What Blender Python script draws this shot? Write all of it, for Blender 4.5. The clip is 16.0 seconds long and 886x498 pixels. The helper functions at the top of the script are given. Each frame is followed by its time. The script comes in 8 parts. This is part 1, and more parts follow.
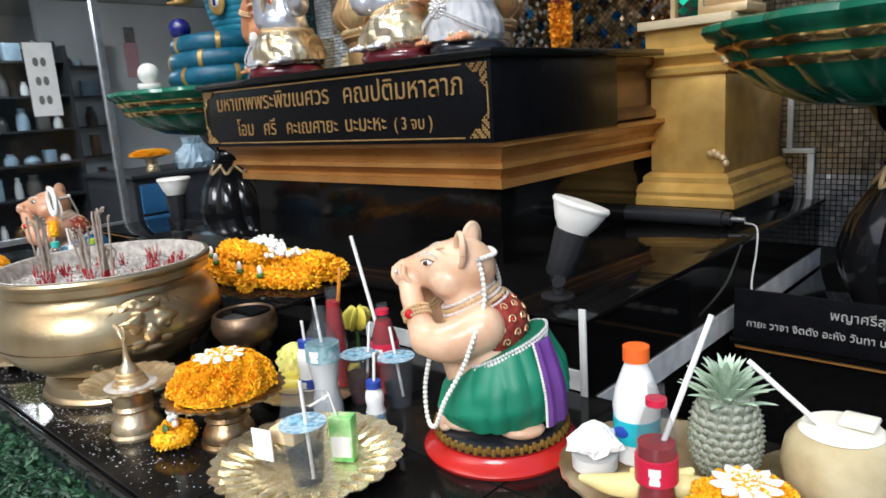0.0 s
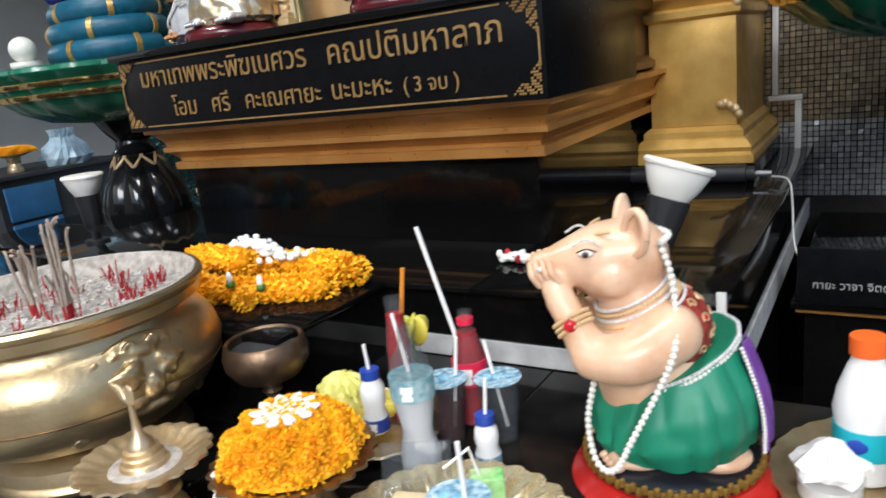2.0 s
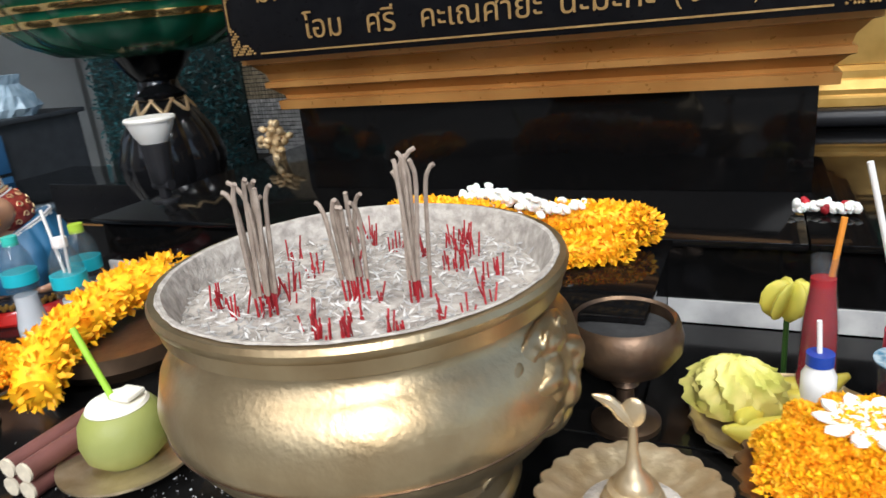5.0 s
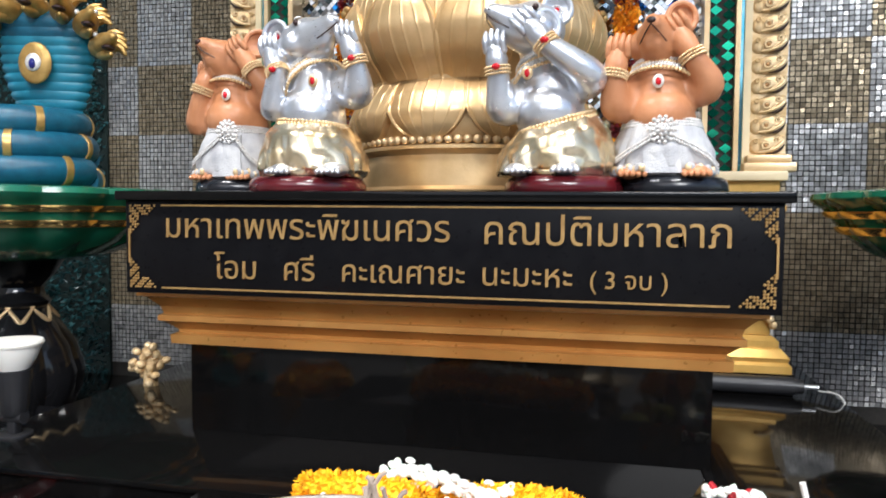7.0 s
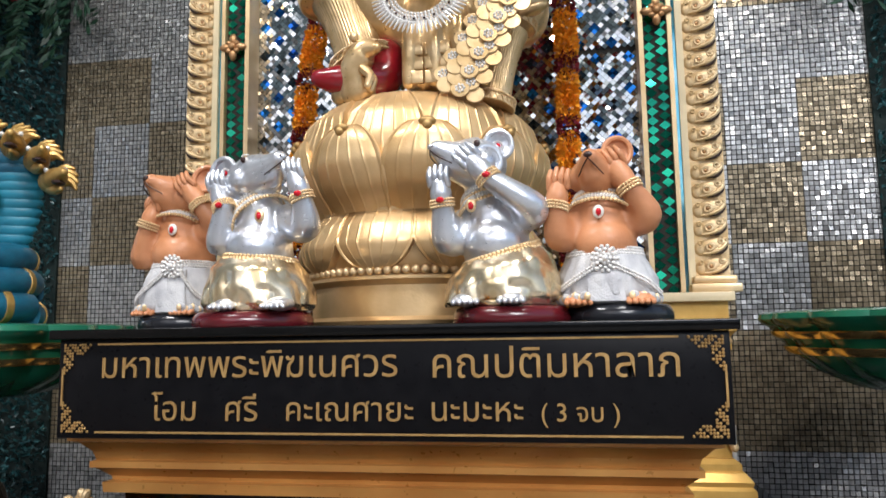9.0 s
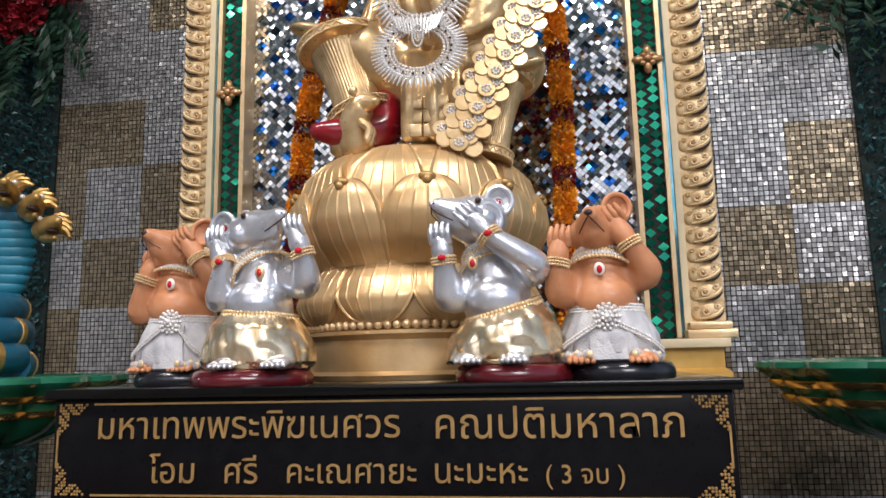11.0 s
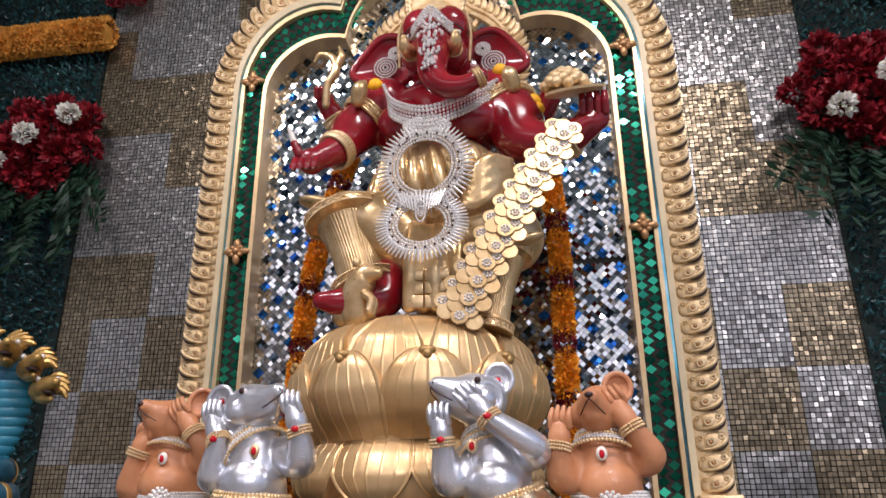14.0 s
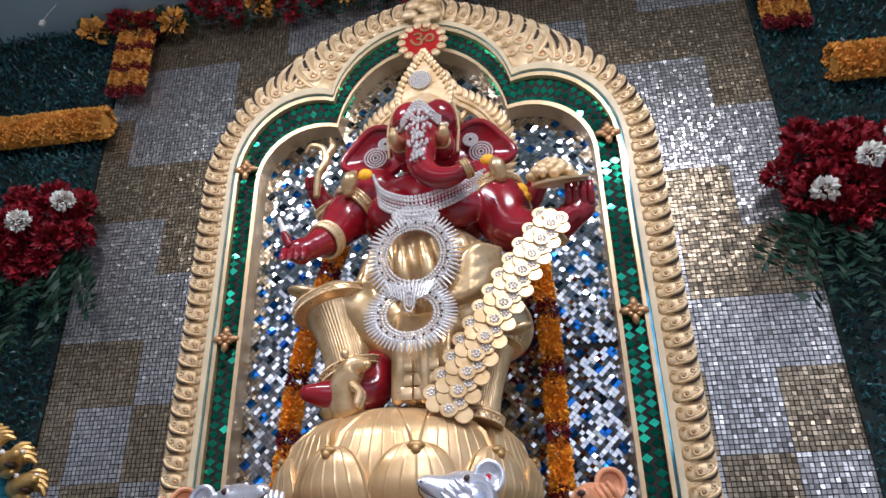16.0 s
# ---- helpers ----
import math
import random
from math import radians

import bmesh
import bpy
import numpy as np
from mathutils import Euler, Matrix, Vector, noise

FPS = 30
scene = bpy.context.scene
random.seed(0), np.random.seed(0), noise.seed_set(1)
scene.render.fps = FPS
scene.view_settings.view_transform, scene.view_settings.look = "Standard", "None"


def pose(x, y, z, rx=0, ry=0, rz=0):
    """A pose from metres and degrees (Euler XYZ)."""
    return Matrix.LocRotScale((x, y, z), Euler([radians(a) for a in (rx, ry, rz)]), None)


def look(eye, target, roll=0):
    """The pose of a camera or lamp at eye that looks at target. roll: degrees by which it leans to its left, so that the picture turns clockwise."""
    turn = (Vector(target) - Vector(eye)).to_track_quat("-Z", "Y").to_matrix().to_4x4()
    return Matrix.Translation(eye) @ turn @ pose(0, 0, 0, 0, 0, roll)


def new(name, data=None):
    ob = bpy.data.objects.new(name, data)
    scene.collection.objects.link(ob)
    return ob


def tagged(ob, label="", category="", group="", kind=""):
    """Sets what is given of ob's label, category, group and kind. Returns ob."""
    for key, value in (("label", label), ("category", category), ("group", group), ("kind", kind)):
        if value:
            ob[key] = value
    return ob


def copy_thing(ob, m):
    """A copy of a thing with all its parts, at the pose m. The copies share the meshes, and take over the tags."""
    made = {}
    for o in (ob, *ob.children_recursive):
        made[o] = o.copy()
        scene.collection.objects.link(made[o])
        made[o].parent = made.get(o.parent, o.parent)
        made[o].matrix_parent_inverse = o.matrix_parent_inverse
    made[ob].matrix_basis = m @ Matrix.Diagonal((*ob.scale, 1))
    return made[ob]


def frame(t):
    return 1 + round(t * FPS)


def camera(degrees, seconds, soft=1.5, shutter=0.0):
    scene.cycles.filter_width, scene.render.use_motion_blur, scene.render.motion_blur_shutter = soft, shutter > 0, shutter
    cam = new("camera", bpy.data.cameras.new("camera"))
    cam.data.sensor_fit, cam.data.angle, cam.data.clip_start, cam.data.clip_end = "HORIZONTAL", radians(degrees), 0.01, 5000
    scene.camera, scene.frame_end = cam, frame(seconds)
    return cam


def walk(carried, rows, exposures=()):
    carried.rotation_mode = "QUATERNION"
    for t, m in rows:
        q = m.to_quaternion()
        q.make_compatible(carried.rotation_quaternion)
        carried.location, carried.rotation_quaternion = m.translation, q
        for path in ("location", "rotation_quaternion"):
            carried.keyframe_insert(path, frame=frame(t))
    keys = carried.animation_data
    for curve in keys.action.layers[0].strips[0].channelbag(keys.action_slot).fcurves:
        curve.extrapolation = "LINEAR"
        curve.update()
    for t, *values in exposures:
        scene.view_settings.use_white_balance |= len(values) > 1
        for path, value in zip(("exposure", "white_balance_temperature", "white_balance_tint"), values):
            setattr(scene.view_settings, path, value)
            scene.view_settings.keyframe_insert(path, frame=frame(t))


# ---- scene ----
cam = camera(64.2, 16.0, 1.5, 0.35)
PATH = [
    (0, (-0.006, 0.124, 1.475), (-1.347, 1.55, 1.065), -4.0),
    (0.5, (-0.131, 0.157, 1.452), (-1.391, 1.643, 0.999), -4.2),
    (1, (-0.284, 0.206, 1.452), (-1.539, 1.705, 1.031), -4.4),
    (1.5, (-0.409, 0.201, 1.475), (-1.584, 1.787, 1.152), -2.9),
    (2, (-0.544, 0.15, 1.456), (-1.597, 1.774, 0.953), -6.8),
    (2.5, (-0.629, 0.108, 1.455), (-1.757, 1.678, 0.942), -8.5),
    (3, (-0.676, 0.083, 1.452), (-1.858, 1.618, 0.954), -8.4),
    (3.5, (-0.76, 0.062, 1.43), (-2.002, 1.532, 0.884), -5.8),
    (3.7, (-0.825, 0.076, 1.415), (-2.081, 1.527, 0.853), -5.5),
    (5.8, (-1.507, 0.103, 1.447), (-2.068, 1.928, 0.85), -5.2),
    (6, (-1.488, 0.109, 1.467), (-2.094, 1.958, 1.004), -4.6),
    (6.5, (-1.514, 0.095, 1.527), (-2.06, 2.006, 1.306), -1.8),
    (7, (-1.497, 0.107, 1.548), (-1.925, 2.058, 1.451), 0.5),
    (7.5, (-1.49, 0.119, 1.552), (-1.87, 2.082, 1.58), 0.5),
    (8, (-1.481, 0.124, 1.57), (-1.846, 2.086, 1.698), 0.6),
    (8.5, (-1.467, 0.126, 1.563), (-1.777, 2.095, 1.725), -0.2),
    (9, (-1.463, 0.129, 1.579), (-1.791, 2.088, 1.813), -0.9),
    (9.2, (-1.455, 0.129, 1.573), (-1.789, 2.082, 1.842), -1.0),
    (11.3, (-1.493, 0.106, 1.667), (-1.771, 2.059, 1.996), -1.0),
    (11.5, (-1.491, 0.091, 1.68), (-1.766, 2.039, 2.042), -0.7),
    (12, (-1.49, 0.092, 1.684), (-1.779, 2.024, 2.112), -0.9),
    (12.5, (-1.488, 0.093, 1.693), (-1.768, 2.01, 2.187), -0.8),
    (13, (-1.486, 0.099, 1.705), (-1.776, 1.997, 2.264), -0.4),
    (13.5, (-1.482, 0.086, 1.713), (-1.769, 1.963, 2.34), -0.4),
    (14, (-1.476, 0.083, 1.733), (-1.756, 1.943, 2.412), -0.6),
    (14.5, (-1.478, 0.079, 1.74), (-1.773, 1.913, 2.481), -0.9),
    (15, (-1.474, 0.088, 1.755), (-1.734, 1.904, 2.551), -1.4),
    (15.5, (-1.467, 0.085, 1.765), (-1.738, 1.868, 2.631), -1.0),
    (16, (-1.457, 0.071, 1.768), (-1.707, 1.852, 2.645), -1.3),
]
walk(cam, [(t, look(eye, target, roll)) for t, eye, target, roll in PATH],
     [(0.0, 0.5, 6100, 10), (4.0, 0.42, 6150, 10), (7.3, 0.86, 6200, 11), (9.0, 0.57, 6300, 12), (12.0, 0.27, 6500, 20), (14.5, 0.17, 6500, 24), (16.0, 0.30, 5800, 20)])

# ---- light ----
world = bpy.data.worlds.new("sky")
scene.world = world
world.use_nodes = True
wn = world.node_tree.nodes
sky = wn.new("ShaderNodeTexSky")
sky.sky_type = "NISHITA"
sky.sun_disc = False
sky.sun_elevation = radians(50)
sky.sun_rotation = radians(200)
sky.air_density = 1.2
sky.dust_density = 3.0
wn["Background"].inputs["Strength"].default_value = 0.14
world.node_tree.links.new(sky.outputs[0], wn["Background"].inputs["Color"])
sun_data = bpy.data.lights.new("sun", "SUN")
sun_data.energy = 2.4
sun_data.angle = radians(25)
sun_data.color = (1.0, 0.98, 0.95)
sun = new("sun", sun_data)
sun.matrix_world = look((3.5, -9, 8.5), (-1.5, 1.5, 1))

# ---- materials ----
def mat(name, col, rough=0.5, metal=0.0, col2=None, scale=12.0, var=0.25, bump=0.0, bscale=90.0, coat=0.0, trans=0.0, ior=1.45,
        emit=0.0, rand=0.0, sss=0.0, spec=0.5, detail=6.0, island=0.0, alpha=1.0):
    m = bpy.data.materials.new(name)
    m.use_nodes = True
    nt = m.node_tree
    b = nt.nodes["Principled BSDF"]
    L = nt.links.new
    tc = nt.nodes.new("ShaderNodeTexCoord")
    n1 = nt.nodes.new("ShaderNodeTexNoise")
    n1.inputs["Scale"].default_value = scale
    n1.inputs["Detail"].default_value = detail
    L(tc.outputs["Object"], n1.inputs["Vector"])
    ramp = nt.nodes.new("ShaderNodeValToRGB")
    c2 = col2 if col2 else tuple(c * (1 - var) for c in col)
    ramp.color_ramp.elements[0].position = 0.35
    ramp.color_ramp.elements[1].position = 0.65
    ramp.color_ramp.elements[0].color = (*c2, 1)
    ramp.color_ramp.elements[1].color = (*col, 1)
    L(n1.outputs["Fac"], ramp.inputs["Fac"])
    out = ramp.outputs["Color"]
    if rand or island:
        hsv = nt.nodes.new("ShaderNodeHueSaturation")
        mr = nt.nodes.new("ShaderNodeMapRange")
        k = rand or island
        mr.inputs["To Min"].default_value = 1 - k
        mr.inputs["To Max"].default_value = 1 + k
        if rand:
            L(nt.nodes.new("ShaderNodeObjectInfo").outputs["Random"], mr.inputs["Value"])
        else:
            L(nt.nodes.new("ShaderNodeNewGeometry").outputs["Random Per Island"], mr.inputs["Value"])
        L(mr.outputs["Result"], hsv.inputs["Value"])
        L(out, hsv.inputs["Color"])
        out = hsv.outputs["Color"]
    L(out, b.inputs["Base Color"])
    b.inputs["Metallic"].default_value = metal
    b.inputs["Alpha"].default_value = alpha
    b.inputs["IOR"].default_value = ior
    b.inputs["Transmission Weight"].default_value = trans
    b.inputs["Coat Weight"].default_value = coat
    b.inputs["Coat Roughness"].default_value = 0.08
    b.inputs["Specular IOR Level"].default_value = spec
    b.inputs["Subsurface Weight"].default_value = sss
    b.inputs["Subsurface Scale"].default_value = 0.01
    n2 = nt.nodes.new("ShaderNodeTexNoise")
    n2.inputs["Scale"].default_value = bscale
    n2.inputs["Detail"].default_value = 4
    L(tc.outputs["Object"], n2.inputs["Vector"])
    rr = nt.nodes.new("ShaderNodeMapRange")
    rr.inputs["To Min"].default_value = max(0.0, rough * 0.75)
    rr.inputs["To Max"].default_value = min(1.0, rough * 1.25)
    L(n2.outputs["Fac"], rr.inputs["Value"])
    L(rr.outputs["Result"], b.inputs["Roughness"])
    if bump:
        bp = nt.nodes.new("ShaderNodeBump")
        bp.inputs["Strength"].default_value = bump
        bp.inputs["Distance"].default_value = 0.004
        L(n2.outputs["Fac"], bp.inputs["Height"])
        L(bp.outputs["Normal"], b.inputs["Normal"])
    if emit:
        L(out, b.inputs["Emission Color"])
        b.inputs["Emission Strength"].default_value = emit
    return m


M = {}
def add(name, *a, **k):
    M[name] = mat(name, *a, **k)

add("granite", (0.005, 0.0047, 0.0047), 0.07, col2=(0.003, 0.003, 0.003), scale=60, bscale=25, spec=0.22)
add("granite_dust", (0.012, 0.0115, 0.011), 0.13, col2=(0.004, 0.004, 0.004), scale=9, bscale=40, spec=0.3, rand=0.1)
add("sign_black", (0.004, 0.004, 0.005), 0.3, col2=(0.006, 0.006, 0.007), scale=30, spec=0.1)
add("marble_white", (0.62, 0.62, 0.6), 0.3, col2=(0.42, 0.42, 0.42), scale=14)
add("grout", (0.025, 0.022, 0.018), 0.9, scale=40)
add("wood_gold", (0.54, 0.27, 0.075), 0.3, 0.3, col2=(0.42, 0.19, 0.048), scale=6, bump=0.1, bscale=60)
add("gold_paint", (0.78, 0.49, 0.14), 0.33, 0.4, col2=(0.64, 0.37, 0.09), scale=14, bump=0.12, bscale=120)
add("gold_dark", (0.20, 0.105, 0.04), 0.4, 0.35, col2=(0.13, 0.07, 0.03), scale=10, bump=0.1)
add("gold_carve", (0.78, 0.60, 0.36), 0.45, 0.35, col2=(0.58, 0.39, 0.18), scale=26, bump=0.3, bscale=150)
add("gold_bright", (0.80, 0.60, 0.35), 0.36, 0.5, col2=(0.68, 0.47, 0.24), scale=8, bump=0.06, bscale=70)
add("gold_letter", (0.46, 0.29, 0.11), 0.42, 0.5, col2=(0.34, 0.20, 0.07), scale=30)
add("brass", (0.53, 0.42, 0.25), 0.34, 0.9, col2=(0.34, 0.245, 0.13), scale=7, bump=0.16, bscale=120)
add("brass_old", (0.20, 0.13, 0.08), 0.4, 0.85, col2=(0.10, 0.065, 0.045), scale=14, bump=0.15, bscale=120)
add("bronze_mid", (0.36, 0.24, 0.12), 0.32, 0.9, col2=(0.20, 0.12, 0.06), scale=12, bump=0.2, bscale=130)
add("plate_gold", (0.84, 0.74, 0.50), 0.26, 0.75, col2=(0.66, 0.54, 0.30), scale=30, bump=0.1)
add("bronze_tray", (0.64, 0.52, 0.34), 0.34, 0.8, col2=(0.46, 0.34, 0.19), scale=22, bump=0.2, bscale=140)
add("grass", (0.026, 0.085, 0.036), 0.5, col2=(0.02, 0.055, 0.03), scale=8, island=0.5)
add("hedge", (0.032, 0.120, 0.128), 0.34, col2=(0.015, 0.062, 0.072), scale=5, island=0.5)
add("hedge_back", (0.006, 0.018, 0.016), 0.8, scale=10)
add("tile_gold", (0.35, 0.285, 0.195), 0.32, 0.7, col2=(0.27, 0.215, 0.14), scale=30, island=0.24)
add("tile_gold_piece", (0.35, 0.285, 0.195), 0.32, 0.7, col2=(0.27, 0.215, 0.14), scale=30, rand=0.32)
add("tile_silver_piece", (0.50, 0.49, 0.48), 0.32, 0.7, col2=(0.41, 0.405, 0.40), scale=30, rand=0.32)
add("tile_silver", (0.50, 0.49, 0.48), 0.32, 0.7, col2=(0.41, 0.405, 0.40), scale=30, island=0.24)
add("mirror_tile", (0.60, 0.61, 0.61), 0.06, 1.0, col2=(0.48, 0.46, 0.43), scale=3, island=0.45)
add("mirror_blue", (0.02, 0.10, 0.42), 0.06, 0.9, col2=(0.02, 0.2, 0.5), scale=3, island=0.5)
add("mirror_dark", (0.05, 0.07, 0.09), 0.06, 0.9, island=0.4)
add("mirror_green", (0.02, 0.36, 0.20), 0.06, 0.85, col2=(0.01, 0.2, 0.12), scale=6, island=0.45)
add("mirror_teal", (0.10, 0.42, 0.52), 0.08, 0.85, col2=(0.35, 0.6, 0.65), scale=20)
add("cream_paint", (0.78, 0.64, 0.40), 0.4, var=0.15)
add("concrete", (0.30, 0.29, 0.27), 0.85, col2=(0.20, 0.2, 0.19), scale=2, bump=0.2)
add("wall_paint", (0.62, 0.62, 0.60), 0.8, col2=(0.52, 0.52, 0.5), scale=1.5)
add("wall_blue", (0.42, 0.58, 0.66), 0.8, var=0.08, scale=2)
add("aluminium", (0.55, 0.56, 0.57), 0.35, 0.8, scale=20)
add("cabinet_grey", (0.07, 0.068, 0.065), 0.45, 0.3, scale=20)
add("building", (0.30, 0.28, 0.26), 0.85, col2=(0.22, 0.21, 0.2), scale=0.4)

# ---- mesh helpers ----
def finish(bm, name, mats, smooth=True):
    me = bpy.data.meshes.new(name)
    bm.to_mesh(me)
    bm.free()
    for m in (mats if isinstance(mats, (list, tuple)) else [mats]):
        me.materials.append(M[m])
    if smooth:
        for p in me.polygons:
            p.use_smooth = True
        me.set_sharp_from_angle(angle=radians(38))
    return me


def thing(name, label, category, at=(0, 0, 0), rz=0.0, group="", kind="", data=None):
    ob = new(name, data)
    ob.matrix_basis = pose(*at, 0, 0, rz)
    return tagged(ob, label, category, group, kind)


def part(name, bm, material, parent, label="", smooth=True):
    ob = new(name, finish(bm, name, material, smooth) if isinstance(bm, bmesh.types.BMesh) else bm)
    ob.parent = parent
    if label:
        ob["label"] = label
    return ob


def B():
    return bmesh.new()


def put(bm, geom, m, mi=0):
    vs = [v for v in geom if isinstance(v, bmesh.types.BMVert)]
    bmesh.ops.transform(bm, matrix=m, verts=vs)
    if mi:
        for f in {f for v in vs for f in v.link_faces}:
            f.material_index = mi


def box(bm, x0, x1, y0, y1, z0, z1, bevel=0.0, mi=0):
    r = bmesh.ops.create_cube(bm, size=1)["verts"]
    put(bm, r, Matrix.LocRotScale(((x0 + x1) / 2, (y0 + y1) / 2, (z0 + z1) / 2), None, (x1 - x0, y1 - y0, z1 - z0)), mi)
    if bevel:
        es = list({e for v in r for e in v.link_edges})
        k = bmesh.ops.bevel(bm, geom=es, offset=bevel, segments=2, affect="EDGES", profile=0.5)
        if mi:
            for f in k["faces"]:
                f.material_index = mi
    return bm


def lathe(bm, prof, seg=48, m=None, mi=0, wave=None, warp=None):
    """Turned shape from (radius, z) pairs; wave(angle, k) scales the radius."""
    rings = []
    for k, (r, z) in enumerate(prof):
        ring = []
        for i in range(seg):
            a = 2 * math.pi * i / seg
            q = r * (wave(a, k) if wave else 1)
            v = Vector((q * math.cos(a), q * math.sin(a), z))
            if warp:
                v = warp(v)
            ring.append(bm.verts.new(m @ v if m else v))
        rings.append(ring)
    for a, b in zip(rings, rings[1:]):
        for i in range(seg):
            f = bm.faces.new((a[i], a[(i + 1) % seg], b[(i + 1) % seg], b[i]))
            f.material_index = mi
    for ring, flip in ((rings[0], True), (rings[-1], False)):
        f = bm.faces.new(ring[::-1] if flip else ring)
        f.material_index = mi
    return bm


UNIT = {}
def unit_ball(seg):
    """Points and faces of a unit ball, made once for each fineness."""
    if seg not in UNIT:
        nv = max(4, seg * 2 // 3)
        P = [(0, 0, 1)]
        for j in range(1, nv):
            p = math.pi * j / nv
            P += [(math.sin(p) * math.cos(2 * math.pi * i / seg), math.sin(p) * math.sin(2 * math.pi * i / seg), math.cos(p)) for i in range(seg)]
        P.append((0, 0, -1))
        Fc = [(0, 1 + i, 1 + (i + 1) % seg) for i in range(seg)]
        for j in range(nv - 2):
            o = 1 + j * seg
            Fc += [(o + i, o + seg + i, o + seg + (i + 1) % seg, o + (i + 1) % seg) for i in range(seg)]
        o = 1 + (nv - 2) * seg
        Fc += [(o + i, len(P) - 1, o + (i + 1) % seg) for i in range(seg)]
        UNIT[seg] = (P, Fc)
    return UNIT[seg]


def ball_m(bm, m, mi=0, seg=20):
    P, Fc = unit_ball(seg)
    vs = [bm.verts.new(m @ Vector(p)) for p in P]
    for f in Fc:
        bm.faces.new([vs[i] for i in f]).material_index = mi
    return bm


def ball(bm, c, r, mi=0, seg=20, rot=(0, 0, 0)):
    r = (r, r, r) if isinstance(r, (int, float)) else r
    return ball_m(bm, Matrix.LocRotScale(c, Euler([radians(a) for a in rot]), r), mi, seg)


def tube(bm, pts, radii, seg=12, mi=0, cap=True):
    """Round limb along points, with a radius at each point."""
    pts = [Vector(p) for p in pts]
    if isinstance(radii, (int, float)):
        radii = [radii] * len(pts)
    rings = []
    prev = None
    for i, p in enumerate(pts):
        d = (pts[min(i + 1, len(pts) - 1)] - pts[max(i - 1, 0)]).normalized()
        if prev is None:
            u = d.orthogonal().normalized()
        else:
            u = (prev - d * prev.dot(d)).normalized()
        prev = u
        w = d.cross(u)
        rings.append([bm.verts.new(p + (u * math.cos(2 * math.pi * k / seg) + w * math.sin(2 * math.pi * k / seg)) * radii[i]) for k in range(seg)])
    for a, b in zip(rings, rings[1:]):
        for i in range(seg):
            f = bm.faces.new((a[i], a[(i + 1) % seg], b[(i + 1) % seg], b[i]))
            f.material_index = mi
    if cap:
        for ring, flip in ((rings[0], True), (rings[-1], False)):
            f = bm.faces.new(ring[::-1] if flip else ring)
            f.material_index = mi
    return bm


def smooth_path(pts, n=8):
    """Catmull-Rom through the points."""
    P = [Vector(p) for p in pts]
    P = [P[0] * 2 - P[1]] + P + [P[-1] * 2 - P[-2]]
    out = []
    for i in range(1, len(P) - 2):
        for k in range(n):
            t = k / n
            a, b, c, d = P[i - 1], P[i], P[i + 1], P[i + 2]
            out.append(0.5 * (2 * b + (c - a) * t + (2 * a - 5 * b + 4 * c - d) * t * t + (3 * b - a - 3 * c + d) * t ** 3))
    return out + [P[-2]]


def limb(bm, pts, radii, seg=12, mi=0, n=6):
    path = smooth_path(pts, n)
    rr = smooth_path([(r, 0, 0) for r in radii], n)
    tube(bm, path, [max(0.001, r.x) for r in rr], seg, mi)
    ball(bm, path[0], radii[0], mi, seg)
    ball(bm, path[-1], radii[-1], mi, seg)
    return bm


def extrude_profile(bm, loop, y0, y1, mi=0):
    """Closed (x, z) outline pulled from y0 to y1."""
    a = [bm.verts.new((x, y0, z)) for x, z in loop]
    b = [bm.verts.new((x, y1, z)) for x, z in loop]
    n = len(loop)
    for i in range(n):
        bm.faces.new((a[i], b[i], b[(i + 1) % n], a[(i + 1) % n])).material_index = mi
    bm.faces.new(a).material_index = mi
    bm.faces.new(b[::-1]).material_index = mi
    return bm


def band(bm, inner, outer, y0, y1, mi=0):
    """Strip between two open (x, z) lines of equal count, with depth."""
    rows = []
    for (xi, zi), (xo, zo) in zip(inner, outer):
        rows.append([bm.verts.new(p) for p in ((xi, y0, zi), (xo, y0, zo), (xo, y1, zo), (xi, y1, zi))])
    for a, b in zip(rows, rows[1:]):
        for k in range(4):
            bm.faces.new((a[k], a[(k + 1) % 4], b[(k + 1) % 4], b[k])).material_index = mi
    bm.faces.new(rows[0][::-1])
    bm.faces.new(rows[-1])
    return bm


def mesh_np(name, verts, faces, mats, idx=None, smooth=False):
    me = bpy.data.meshes.new(name)
    me.from_pydata([tuple(v) for v in verts], [], [tuple(f) for f in faces])
    for m in (mats if isinstance(mats, (list, tuple)) else [mats]):
        me.materials.append(M[m])
    if idx is not None:
        me.polygons.foreach_set("material_index", np.asarray(idx, dtype=np.int32))
    if smooth:
        for p in me.polygons:
            p.use_smooth = True
    me.update()
    return me


def blend(src, voxel, rounds=6):
    """Melts overlapping limbs into one smooth skin and returns a fresh bmesh of it."""
    me = bpy.data.meshes.new("blend_source")
    src.to_mesh(me)
    src.free()
    tmp = bpy.data.objects.new("blend_source", me)
    scene.collection.objects.link(tmp)
    rm = tmp.modifiers.new("melt", "REMESH")
    rm.mode, rm.voxel_size = "VOXEL", voxel
    sm = tmp.modifiers.new("soften", "SMOOTH")
    sm.factor, sm.iterations = 0.5, rounds
    bpy.context.view_layer.update()
    out = bpy.data.meshes.new_from_object(tmp.evaluated_get(bpy.context.evaluated_depsgraph_get()))
    bpy.data.objects.remove(tmp)
    bm = B()
    bm.from_mesh(out)
    for f in bm.faces:
        f.material_index = 0
    return bm


